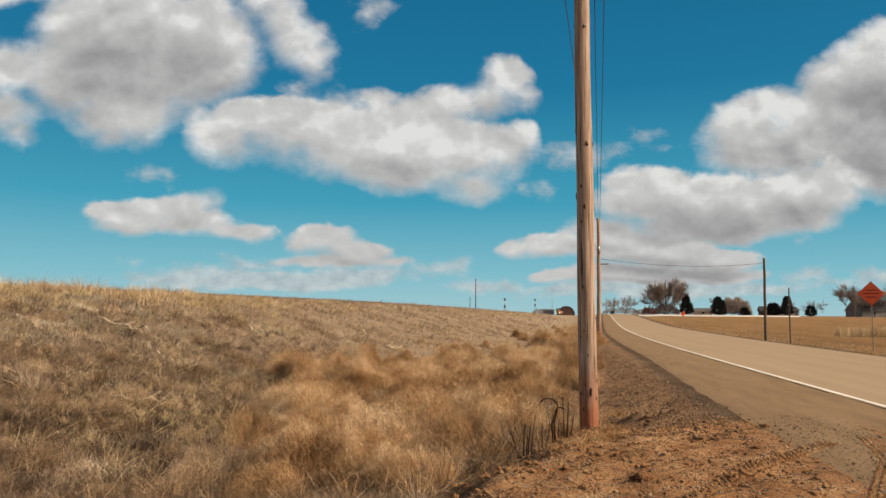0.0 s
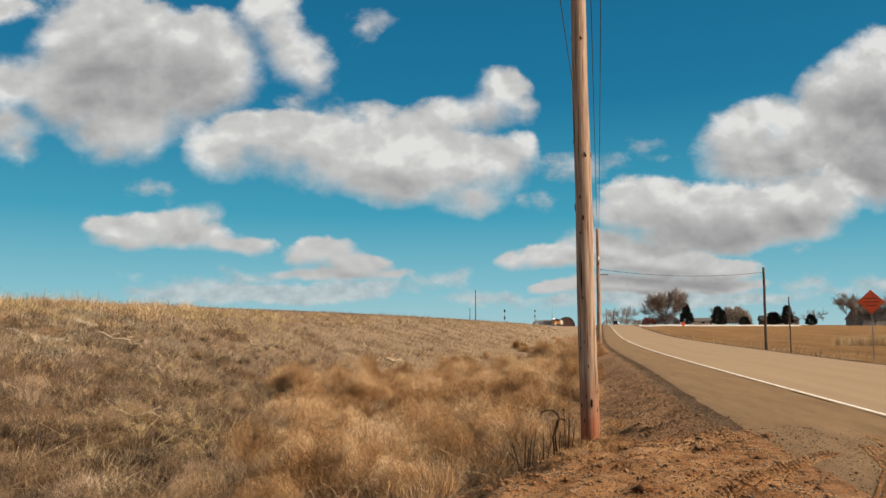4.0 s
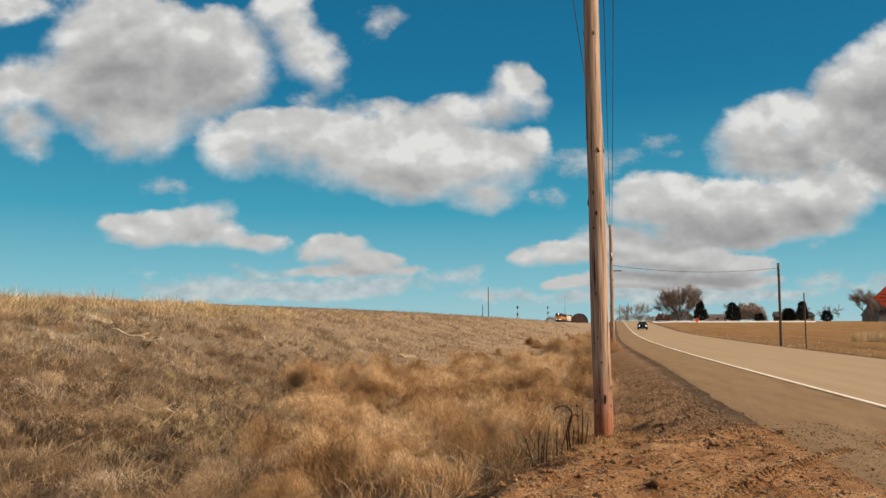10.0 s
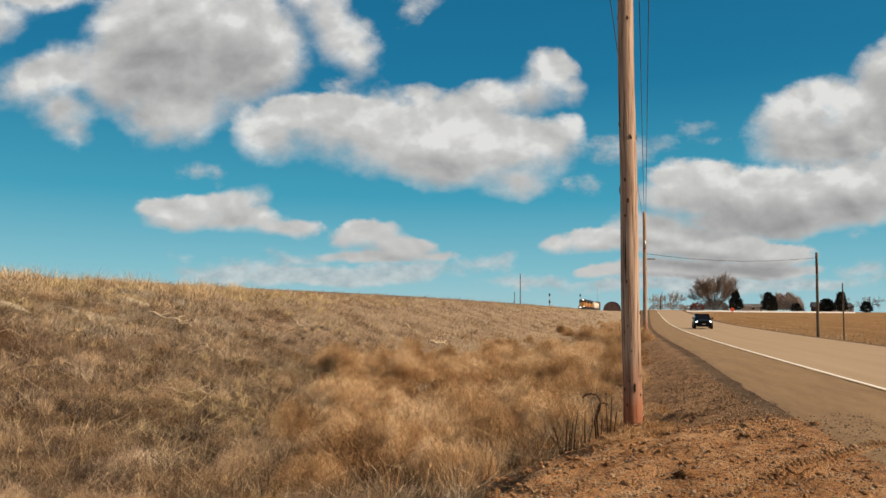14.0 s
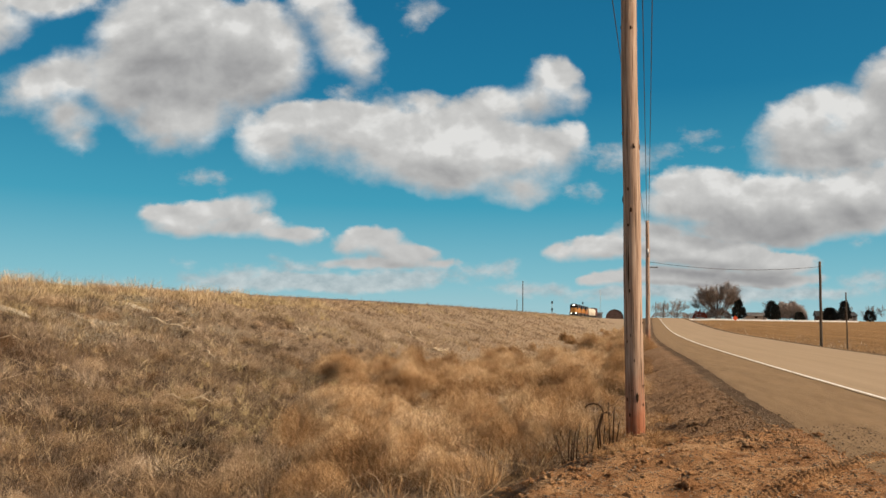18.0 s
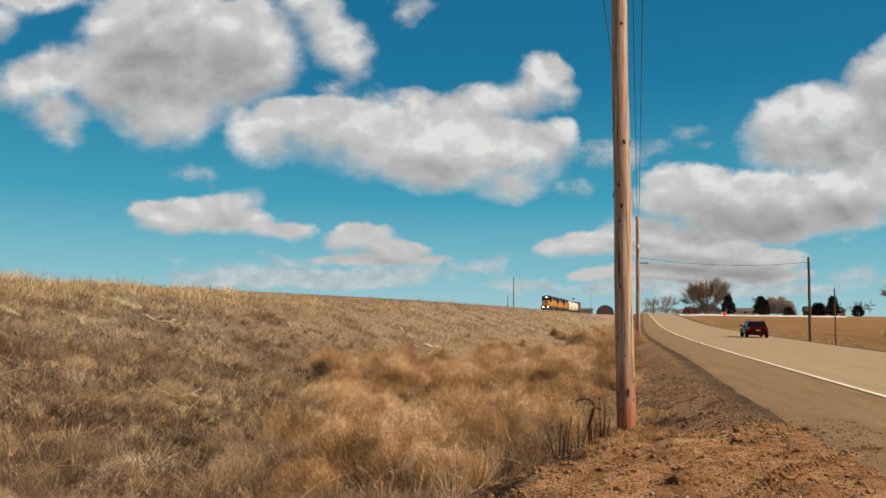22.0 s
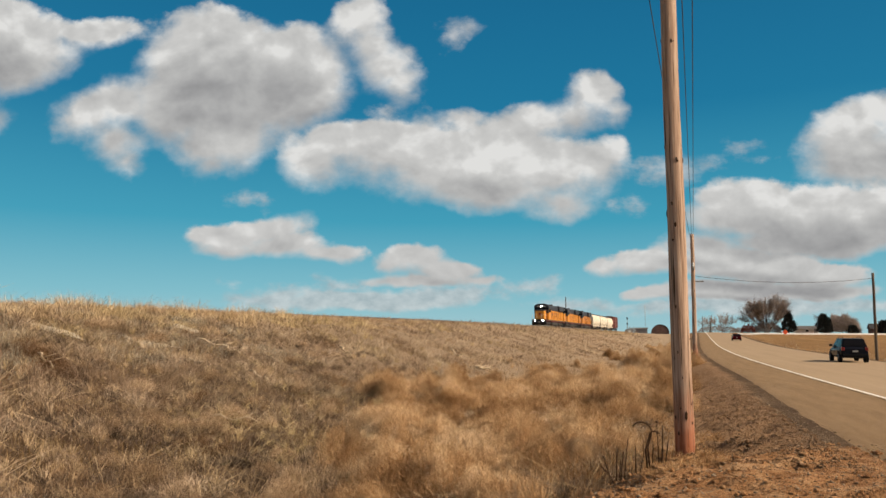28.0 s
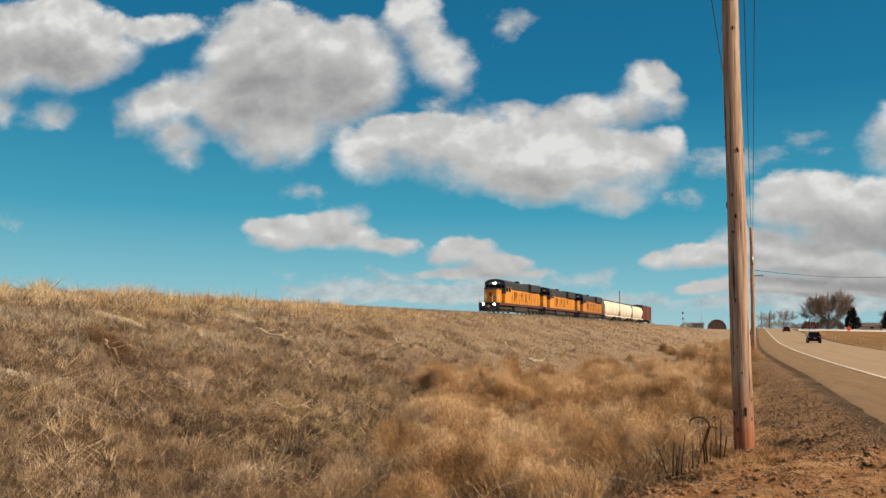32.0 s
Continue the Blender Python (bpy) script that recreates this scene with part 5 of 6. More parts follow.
def conifer(x, y, height, radius, label, seed, mat=needle_green, shape=0.85, n=2600, name="conifer", low=0.06):
    rnd = np.random.default_rng(seed)
    z = gz(x, y)
    ob = thing(name, pose(x, y, z), label, "tree")
    bm = bmesh.new()
    tube(bm, [(0, 0, -0.2), (0.1, 0, height * 0.5), (0, 0.05, height * 0.95)], [radius * 0.12, radius * 0.07, 0.03], 7)
    part("trunk", bm, bark, ob)
    u = rnd.uniform(low, 1.0, n) ** 0.9
    a = rnd.uniform(0, 2 * math.pi, n)
    lumps = 1 + 0.20 * np.sin(a * 3 + seed) + 0.16 * np.sin(u * 17 + a * 2) + 0.10 * np.sin(a * 7 + u * 9)
    r = radius * lumps * (1 - u) ** shape * np.clip((u - low) * 8, 0.35, 1) * rnd.uniform(0.35, 1.0, n) ** 0.4
    base = np.stack([np.cos(a) * r, np.sin(a) * r, u * height], 1)
    way = np.stack([np.cos(a), np.sin(a), rnd.uniform(-0.1, 0.9, n)], 1) * (radius * rnd.uniform(0.16, 0.34, n))[:, None] + rnd.normal(size=(n, 3)) * radius * 0.06
    v, t = blades(base, way, np.full(n, radius * 0.12), rnd)
    o = new("crown", raw_mesh("crown", v, t, mat))
    o.parent = ob
    return ob


def shrub_mass(x, y, w, h, label, seed, mat, n=2200, name="hedge"):
    """A wide rounded thicket of fine twigs on several stems."""
    rnd = np.random.default_rng(seed)
    z = gz(x, y)
    ob = thing(name, pose(x, y, z), label, "shrub")
    bm = bmesh.new()
    for k in range(9):
        xx = (k - 4) / 4.5 * w * 0.42
        tube(bm, [(xx, 0, -0.2), (xx + rnd.normal() * 0.3, rnd.normal() * 0.3, h * 0.55)], [0.10, 0.04], 5)
    part("stems", bm, bark, ob)
    xx = rnd.uniform(-0.5, 0.5, n)
    top = (1 - np.abs(xx * 2) ** 3) ** 0.5 * (1 + 0.12 * np.sin(xx * 19 + seed) + 0.08 * np.sin(xx * 41))
    zz = rnd.uniform(0.05, 1, n) ** 0.75 * top * h * 0.92
    base = np.stack([xx * w, rnd.normal(size=n) * w * 0.12, zz], 1)
    way = rnd.normal(size=(n, 3)) * h * 0.08
    way[:, 2] = np.abs(way[:, 2]) + h * 0.06
    v, t = blades(base, way, np.full(n, 0.10), rnd)
    o = new("crown", raw_mesh("crown", v, t, mat))
    o.parent = ob
    return ob


bare_tree(40.4, 297, 12.8, 0.42, "large spreading leafless cottonwood beside a farm", 3, 26000, stems=8, trunk_r=0.15)
bare_tree(29.5, 330, 7.5, 0.6, "pale leafless tree far along the road", 5, 3000, mat=twig_tan, trunk_r=0.10, stems=4)
bare_tree(25.5, 350, 7.0, 0.8, "pale leafless tree far along the road", 8, 2000, mat=twig_tan, trunk_r=0.08, stems=4)
bare_tree(101.5, 284, 11.0, 0.42, "leafless tree beside the grey-roofed house", 6, 9000, stems=3, trunk_r=0.14)
bare_tree(106.0, 288, 9.5, 0.6, "leafless tree beside the grey-roofed house", 7, 2600)
bare_tree(93.0, 300, 6.5, 0.9, "small leafless tree near the farm", 10, 1400, trunk_r=0.2)
bare_tree(112.5, 290, 12.0, 0.9, "leafless tree beyond the farmhouse", 13, 8000, stems=4, trunk_r=0.15)
bare_tree(62.5, 325, 6.5, 0.9, "small leafless tree behind the farm", 11, 1400, trunk_r=0.2)
bare_tree(87.0, 312, 6.5, 0.9, "small leafless tree near the farm", 12, 1400, trunk_r=0.2)
conifer(47.6, 296, 7.6, 2.6, "dark green broad conifer by the field", 21)
conifer(58.4, 294, 6.6, 2.2, "dark green ragged conifer by the field", 23, shape=0.5)
conifer(60.4, 296, 5.6, 1.6, "dark green ragged conifer by the field", 24, shape=0.5, n=1500)
conifer(80.8, 289, 6.9, 2.0, "dark green conifer beside a low house", 25, shape=0.45, n=2000)
conifer(76.6, 291, 4.4, 2.4, "dark rounded evergreen beside a low house", 26, shape=0.4, n=2000)
conifer(87.9, 287, 3.6, 1.9, "small dark round evergreen at the field's end", 27, shape=0.45, n=1500)
conifer(68.8, 300, 3.0, 1.8, "small dark round evergreen at the field's end", 28, shape=0.45, n=1200)
shrub_mass(66.4, 304, 11.0, 6.4, "tall grey-tan leafless hedge by the farm", 31, twig_tan, 9000)
shrub_mass(40.6, 296, 9.0, 4.0, "tangle of bare suckers under a cottonwood", 36, twig_grey, 3500, "thicket")
shrub_mass(33.4, 288, 4.6, 2.8, "dark red leafless shrub by the road", 32, leaf_red, 1500, "shrub")
shrub_mass(28.5, 345, 16.0, 2.6, "row of low brown shrubs far along the road", 33, twig_grey, 2200, "shrub")
shrub_mass(36.5, 340, 8.0, 2.0, "low brown shrubs far along the road", 34, twig_grey, 1500, "shrub")
shrub_mass(-9.0, 455, 7.0, 3.6, "grey leafless shrubs near the railway", 35, twig_grey, 1500, "shrub")
for xx, yy, hh in ((31.6, 420, 9.0), (41.0, 300, 13.0), (24.5, 380, 7.5), (104.5, 276, 8.6), (22.0, 300, 5.5)):
    utility_pole(xx, yy, hh, 0.17, 0.13, 0.0, old_wood, "dark wooden utility pole among farm trees")


# ---- dry grass, bushes and weeds ----
def straw(name, stops, patch=(0.25, 0.35), through_light=0.22, each=0.0, tint=None):
    """Dry plant matter: a colour for each blade, with broad patches over the land."""
    m = bpy.data.materials.new(name)
    m.use_nodes = True
    tree = m.node_tree
    tree.nodes.clear()
    g = Nodes(tree)
    rand = g.n("ShaderNodeNewGeometry", out=8)
    land = g.noise(where(g), patch[0], 4, 0.6)
    fac = g.math("ADD", g.math("MULTIPLY", rand, 1 - patch[1]), g.math("MULTIPLY", g.map(land, 0.37, 0.63), patch[1]))
    if each:
        fac = g.math("ADD", fac, g.math("MULTIPLY", g.math("SUBTRACT", g.n("ShaderNodeObjectInfo", out=5), 0.5), each))
    col = g.ramp(fac, stops)
    if tint:      # broad drifts of greener, greyer growth
        col = g.mix(g.map(g.noise(where(g), 0.13, 3, 0.6), 0.44, 0.60), col, g.mix(1.0, col, tint, "MULTIPLY"))
    a = g.n("ShaderNodeBsdfDiffuse", [col])
    b = g.n("ShaderNodeBsdfTranslucent", [col])
    out = tree.nodes.new("ShaderNodeOutputMaterial")
    tree.links.new(g.n("ShaderNodeMixShader", [through_light, a, b]), out.inputs[0])
    return m


straw_slope = straw("straw_slope", [(0.00, (0.130, 0.088, 0.058)), (0.35, (0.300, 0.214, 0.148)), (0.70, (0.470, 0.358, 0.258)), (1.00, (0.715, 0.595, 0.462))], (0.5, 0.68), tint=(0.96, 0.98, 0.92))
straw_gold = straw("straw_gold", [(0.00, (0.110, 0.052, 0.022)), (0.35, (0.345, 0.195, 0.088)), (0.70, (0.560, 0.370, 0.198)), (1.00, (0.810, 0.630, 0.425))], (0.8, 0.60))
# browner than straw_gold: the shade between the bushes is put into this colour
straw_floor_shade = straw("straw_floor_shade", [(0.00, (0.080, 0.046, 0.024)), (0.35, (0.235, 0.150, 0.082)), (0.70, (0.400, 0.285, 0.170)), (1.00, (0.640, 0.490, 0.330))], (0.9, 0.5))
straw_pale = straw("straw_pale", [(0.0, (0.270, 0.230, 0.165)), (0.5, (0.460, 0.410, 0.315)), (1.0, (0.680, 0.625, 0.510))], (0.5, 0.4))
straw_ridge = straw("straw_ridge", [(0.0, (0.270, 0.192, 0.108)), (0.5, (0.525, 0.388, 0.235)), (1.0, (0.770, 0.615, 0.440))], (0.4, 0.45), tint=(0.93, 0.98, 0.86))
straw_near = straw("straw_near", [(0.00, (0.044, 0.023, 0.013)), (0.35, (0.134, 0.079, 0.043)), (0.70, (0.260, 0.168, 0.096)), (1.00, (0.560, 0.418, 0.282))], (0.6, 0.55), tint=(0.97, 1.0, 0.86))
straw_green = straw("straw_green", [(0.0, (0.120, 0.078, 0.030)), (0.5, (0.240, 0.160, 0.066)), (1.0, (0.400, 0.270, 0.130))], (0.8, 0.3))
twig_dead = straw("twig_dead", [(0.00, (0.030, 0.020, 0.014)), (0.50, (0.110, 0.078, 0.055)), (1.00, (0.300, 0.240, 0.180))], (0.8, 0.3), 0.1)
bush_gold = straw("bush_gold", [(0.00, (0.150, 0.076, 0.034)), (0.35, (0.415, 0.250, 0.122)), (0.70, (0.630, 0.445, 0.255)), (1.00, (0.870, 0.710, 0.500))], (0.6, 0.35), 0.25, 0.5)
bush_pale = straw("bush_pale", [(0.00, (0.110, 0.066, 0.037)), (0.35, (0.315, 0.212, 0.124)), (0.70, (0.520, 0.378, 0.240)), (1.00, (0.760, 0.600, 0.430))], (0.5, 0.2), 0.25, 0.4)
rng = np.random.default_rng(11)


# dark heart of a bush: brown lower growth with its self-shadow put in
bush_core_shade = straw("bush_core_shade", [(0.0, (0.045, 0.023, 0.013)), (0.5, (0.130, 0.073, 0.037)), (1.0, (0.27, 0.16, 0.085))], (0.5, 0.2), 0.15)


def hairs(base, way, width, rnd):
    """The finest stalks: one thin triangle each."""
    side = np.cross(way, rnd.normal(size=way.shape))
    side /= np.linalg.norm(side, axis=1, keepdims=True) + 1e-9
    v = np.stack([base - side * width[:, None] / 2, base + side * width[:, None] / 2, base + way], 1).reshape(-1, 3)
    return v, np.arange(len(v)).reshape(-1, 3)


def scatter(n, r0, r1, a0, a1):
    """Places over a sector of the land, thinning out with distance."""
    r = np.exp(rng.uniform(np.log(r0), np.log(r1), n))
    a = np.radians(rng.uniform(a0, a1, n))
    return np.sin(a) * r, np.cos(a) * r, r


def slope_share(x, y):
    """0 in the ditch, 1 on top of the embankment."""
    s = x - track_x(y)
    wide = np.clip((line_x(y) - 4.0 - track_x(y)) * 0.62, 12, 25)
    return np.where(s < 0, 1.0, 1 - smooth(0, 1, (s - 5.0) / wide))


def gold_zone(x, y):
    """1 where the golden growth of the ditch stands, 0 on the greyer ground towards the slope."""
    return smooth(-0.9, 1.1, x - np.maximum(-0.33 * y - 0.6, -9.5) + 1.6 * waves(x, y, 1.6, 2.0) + 0.8 * waves(x, y, 0.6, 4.0))


def verge(x, y):
    """Metres left of the gravel bank."""
    return line_x(y) - 2.9 - 1.3 - x


SCARS = ((-19.9, 23.05, 1.75, 0.42, -4), (-18.0, 25.6, 1.5, 0.35, 10), (-19.85, 30.7, 1.25, 0.4, -15), (-15.1, 14.15, 0.5, 0.25, 20))


def grown(x, y):
    """True but on the bare scars of the slope."""
    ok = np.ones(np.shape(x), bool)
    for sx, sy, w, d, turn in SCARS:
        c, s_ = math.cos(radians(turn)), math.sin(radians(turn))
        u, v = ((x - sx) * c + (y - sy) * s_) / w, ((y - sy) * c - (x - sx) * s_) / d
        ok &= u * u + v * v + 0.35 * waves(x, y, 0.35, 4.0) > 0.75
    return ok


def turf(name, x, y, height, width, lean, mat, label, drift=(0.0, 0.0), category="grass"):
    """Blades standing at the given places."""
    n = len(x)
    z = ground(x, y) - 0.02
    a = rng.uniform(0, 2 * np.pi, n)
    l = np.abs(rng.normal(size=n)) * lean * height
    way = np.stack([np.cos(a) * l + drift[0] * height, np.sin(a) * l + drift[1] * height, height], 1)
    v, t = blades(np.stack([x, y, z], 1), way, width, rng)
    return tagged(new(name, raw_mesh(name, v, t, mat)), label, category, kind="stuff")


def clumpy(x, y, step, seed, lo=-0.25, hi=0.45):
    return smooth(lo, hi, waves(x, y, step, seed) + 0.45 * waves(x, y, step * 0.37, seed + 3))


# grass of the slope: short, grey and matted
x, y, r = scatter(400000, 12, 200, -60, 2)
sh = slope_share(x, y)
keep = (sh > 0.04) & grown(x, y) & (x > track_x(y) + 2.6) & (verge(x, y) > 0.5) & (rng.uniform(size=len(x)) < 0.30 + 0.70 * clumpy(x, y, 0.8, 0.5, 0.0, 0.5)) & (rng.uniform(size=len(x)) < smooth(0.02, 0.3, sh))
x, y, r, sh = x[keep], y[keep], r[keep], sh[keep]
h = (0.10 + 0.30 * clumpy(x, y, 0.8, 0.5, 0.0, 0.6)) * rng.uniform(0.5, 1.3, len(x))
turf("slope_grass", x, y, h, 0.0026 + 0.00040 * r, 1.0, straw_slope, "short matted grey-tan dead grass on the embankment slope", (0.25, -0.25))

# a paler, greyer drift high on the slope
x, y = rng.uniform(-24.5, -14.0, 26000), rng.uniform(16.0, 33.0, 26000)
keep = (x > track_x(y) + 4) & grown(x, y) & (rng.uniform(size=len(x)) < clumpy(x, y, 1.6, 31.0, -0.1, 0.5) * smooth(0.35, 0.55, slope_share(x, y)))
x, y = x[keep], y[keep]
turf("pale_grass", x, y, rng.uniform(0.12, 0.34, len(x)), np.full(len(x), 0.012), 0.8, straw_pale, "pale greyish bleached grass high on the slope", (0.5, -0.3))

# longer matted straw combed down the far slope
x, y, r = scatter(170000, 26, 130, -52, 1)
keep = (slope_share(x, y) > 0.10) & grown(x, y) & (x > track_x(y) + 2.6) & (verge(x, y) > 0.5) & (rng.uniform(size=len(x)) < 0.10 + 0.90 * clumpy(x, y, 1.5, 21.0, -0.1, 0.5))
x, y, r = x[keep], y[keep], r[keep]
turf("combed_grass", x, y, rng.uniform(0.08, 0.24, len(x)) * (0.6 + 0.8 * clumpy(x, y, 3.0, 22.0)), 0.004 + 0.00030 * r, 0.9, straw_slope, "matted grey-tan straw lying down the embankment slope", (0.9, -0.5))

# taller straw along the top
y = np.concatenate([rng.uniform(12, 66, 120000), rng.uniform(66, 200, 60000)])
s = 2.3 + 8.5 * rng.uniform(0, 1, len(y)) ** 1.7
x = track_x(y) + s
r = np.hypot(x, y)
keep = rng.uniform(size=len(x)) < 0.12 + 0.88 * clumpy(x, y, 1.3, 5.0)
x, y, r = x[keep], y[keep], r[keep]
h = (0.09 + 0.30 * clumpy(x, y, 2.2, 7.0) + 0.50 * clumpy(x, y, 0.8, 8.0, 0.2, 0.7)) * (1 - 0.66 * smooth(36, 58, y)) * rng.uniform(0.6, 1.25, len(x))
turf("ridge_grass", x, y, h, 0.0034 + 0.00028 * r, 0.65, straw_ridge, "tall pale straw along the top of the embankment")

# the ditch: golden, fluffy and deep
x, y, r = scatter(150000, 6.5, 150, -50, 7)
sh, ve = slope_share(x, y), verge(x, y)
gold = gold_zone(x, y) * smooth(0.0, 1.2, ve) * (pad_edge(x, y) < -0.25)
keep = rng.uniform(size=len(x)) < gold * (0.18 + 0.82 * clumpy(x, y, 1.7, 1.0))
x, y, r = x[keep], y[keep], r[keep]
h = (0.10 + 0.16 * clumpy(x, y, 1.7, 1.0) * smooth(0.2, 3.0, verge(x, y))) * rng.uniform(0.45, 1.2, len(x))
turf("ditch_grass", x, y, h, 0.0022 + 0.00026 * r, 0.8, straw_floor_shade, "golden dry grass filling the ditch, darkened for the shade between bushes")


def fluff(name, x, y, r, deep, mat, label):
    """A soft canopy of short fine stalks at all heights up to deep."""
    n = len(x)
    up = rng.uniform(0.0, 1.0, n) ** 0.6 * deep
    way = rng.normal(size=(n, 3)) * 0.55 + np.array([0.1, -0.1, 0.75])
    way *= (rng.uniform(0.05, 0.16, n) * (1 + 0.006 * r))[:, None]
    base = np.stack([x, y, ground(x, y) - 0.02 + up], 1)
    v, t = hairs(base, way, 0.0020 + 0.00026 * r, rng)
    return tagged(new(name, raw_mesh(name, v, t, mat)), label, "grass", kind="stuff")


x, y, r = scatter(300000, 6.5, 120, -52, 7)
sh, ve = slope_share(x, y), verge(x, y)
gold = gold_zone(x, y) * smooth(0.1, 1.6, ve) * (pad_edge(x, y) < -0.35)
keep = rng.uniform(size=len(x)) < gold * (0.03 + 0.97 * clumpy(x, y, 1.3, 1.0, 0.0, 0.5))
x, y, r = x[keep], y[keep], r[keep]
fluff("ditch_fluff", x, y, r, (0.05 + 0.22 * clumpy(x, y, 1.3, 1.0, 0.0, 0.5) * smooth(0.2, 3.0, verge(x, y))), straw_gold, "soft golden haze of fine dry seed stalks in the ditch")
x, y, r = scatter(330000, 7, 60, -62, 0)
sh = slope_share(x, y)
keep = (pad_edge(x, y) < -0.35) & grown(x, y) & (verge(x, y) > 1.0) & (x > track_x(y) + 3) & (rng.uniform(size=len(x)) < 0.03 + 0.97 * clumpy(x, y, 0.62, 15.0, 0.1, 0.55))
x, y, r = x[keep], y[keep], r[keep]
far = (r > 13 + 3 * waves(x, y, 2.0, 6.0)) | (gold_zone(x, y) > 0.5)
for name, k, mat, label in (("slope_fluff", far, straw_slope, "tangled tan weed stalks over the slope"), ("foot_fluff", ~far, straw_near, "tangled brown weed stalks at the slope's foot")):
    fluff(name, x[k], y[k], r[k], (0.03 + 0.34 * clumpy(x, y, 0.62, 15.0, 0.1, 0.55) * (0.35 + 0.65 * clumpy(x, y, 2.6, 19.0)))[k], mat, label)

# mixed growth of the near ground
x, y, r = scatter(120000, 5.0, 26, -60, 3)
keep = (pad_edge(x, y) < -0.1) & (verge(x, y) > 0.1) & (rng.uniform(size=len(x)) < 0.08 + 0.92 * clumpy(x, y, 0.6, 4.0, 0.0, 0.5))
x, y, r = x[keep], y[keep], r[keep]
h = (0.09 + 0.19 * clumpy(x, y, 0.9, 6.0)) * rng.uniform(0.5, 1.3, len(x))
warm = gold_zone(x, y) > rng.uniform(0.3, 0.7, len(x))
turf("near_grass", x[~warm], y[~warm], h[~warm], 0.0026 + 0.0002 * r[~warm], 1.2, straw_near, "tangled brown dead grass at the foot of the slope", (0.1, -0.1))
turf("edge_grass", x[warm], y[warm], h[warm] * 0.8, 0.0024 + 0.0002 * r[warm], 1.2, straw_slope, "thin pale dead grass between the dirt and the ditch", (0.1, -0.1))
x, y, r = scatter(26000, 5.5, 30, -62, -12)
keep = (pad_edge(x, y) < -0.3) & (clumpy(x, y, 1.9, 9.0, 0.15, 0.6) > rng.uniform(size=len(x)))
x, y, r = x[keep], y[keep], r[keep]
turf("olive_grass", x, y, rng.uniform(0.12, 0.36, len(x)), 0.0028 + 0.0002 * r, 0.5, straw_green, "olive-yellow dry grass tufts at the foot of the slope")
x, y, r = scatter(26000, 5.5, 40, -62, 2)
keep = (pad_edge(x, y) < -0.2) & (verge(x, y) > 0.5) & (clumpy(x, y, 1.3, 12.0, 0.2, 0.7) > rng.uniform(size=len(x)))
x, y, r = x[keep], y[keep], r[keep]
turf("dead_twigs", x, y, rng.uniform(0.08, 0.32, len(x)), 0.004 + 0.0002 * r, 1.4, twig_dead, "grey-brown dead twigs lying among the grass", (0.2, -0.1), "twigs")

# separate tufts of straw and of dark weeds
def tufts(name, n, each, r0, r1, a0, a1, tall, ok, mat, label, spread=0.5):
    cx, cy, cr = scatter(n, r0, r1, a0, a1)
    k = ok(cx, cy)
    cx, cy, cr = (np.repeat(v[k], each) for v in (cx, cy, cr))
    m = len(cx)
    size = np.repeat(rng.uniform(0.5, 1.3, m // each), each)
    a, q = rng.uniform(0, 2 * np.pi, m), np.abs(rng.normal(size=m)) * 0.05 * size
    px, py = cx + np.cos(a) * q, cy + np.sin(a) * q
    h = tall * size * rng.uniform(0.5, 1.1, m)
    lean = spread * np.abs(rng.normal(size=m)) * h
    way = np.stack([np.cos(a) * lean, np.sin(a) * lean, h], 1)
    v, t = blades(np.stack([px, py, ground(px, py) - 0.02], 1), way, 0.0025 + 0.00028 * cr, rng, 0.8)
    return tagged(new(name, raw_mesh(name, v, t, mat)), label, "grass", kind="stuff")


on_side = lambda x, y: (pad_edge(x, y) < -0.4) & grown(x, y) & (verge(x, y) > 1.2) & (x > track_x(y) + 3)
tufts("straw_tufts", 1400, 34, 6, 75, -60, -2, 0.30, lambda x, y: on_side(x, y) & (gold_zone(x, y) < 0.6) & (np.hypot(x, y) > 13), straw_ridge, "pale straw tufts scattered over the slope")
tufts("weed_tufts", 2900, 30, 6, 40, -60, 0, 0.28, on_side, twig_dead, "dark dead weed tufts among the grass", 0.9)
tufts("gold_tufts", 380, 44, 9, 60, -40, 4, 0.42, lambda x, y: on_side(x, y) & (gold_zone(x, y) > 0.5), straw_gold, "tall golden tufts standing in the ditch", 0.35)

tufts("edge_tufts", 900, 26, 10.2, 16, 0, 12, 0.11, lambda x, y: (line_x(y) - 4.4 - x > 0.0) & (pad_edge(x, y) < 0.9), straw_gold, "short dry tufts round the pole's foot", 0.9)


# long pale stems lying about
x, y, r = scatter(13000, 6, 55, -60, 0)
keep = on_side(x, y)
x, y, r = x[keep], y[keep], r[keep]
turf("long_stems", x, y, rng.uniform(0.08, 0.5, len(x)), 0.003 + 0.00028 * r, 1.5, straw_ridge, "long pale dead stems leaning over the grass", (0.3, -0.2))

# sparse growth on the gravel bank and the far verge
x, y, r = scatter(26000, 8, 200, 0, 22)
d = line_x(y) - 2.9 - x
keep = (d > 0.9) & (d < 3.2) & (pad_edge(x, y) < 0.0) & (rng.uniform(size=len(x)) < 0.04 + 0.8 * smooth(1.2, 2.4, d) * clumpy(x, y, 0.9, 3.0))
x, y, r = x[keep], y[keep], r[keep]
turf("bank_grass", x, y, rng.uniform(0.06, 0.24, len(x)), 0.004 + 0.0004 * r, 0.9, straw_near, "thin dry grass on the gravel bank")
x, y, r = scatter(60000, 24, 240, 4, 48)
d = x - line_x(y) - 6.85
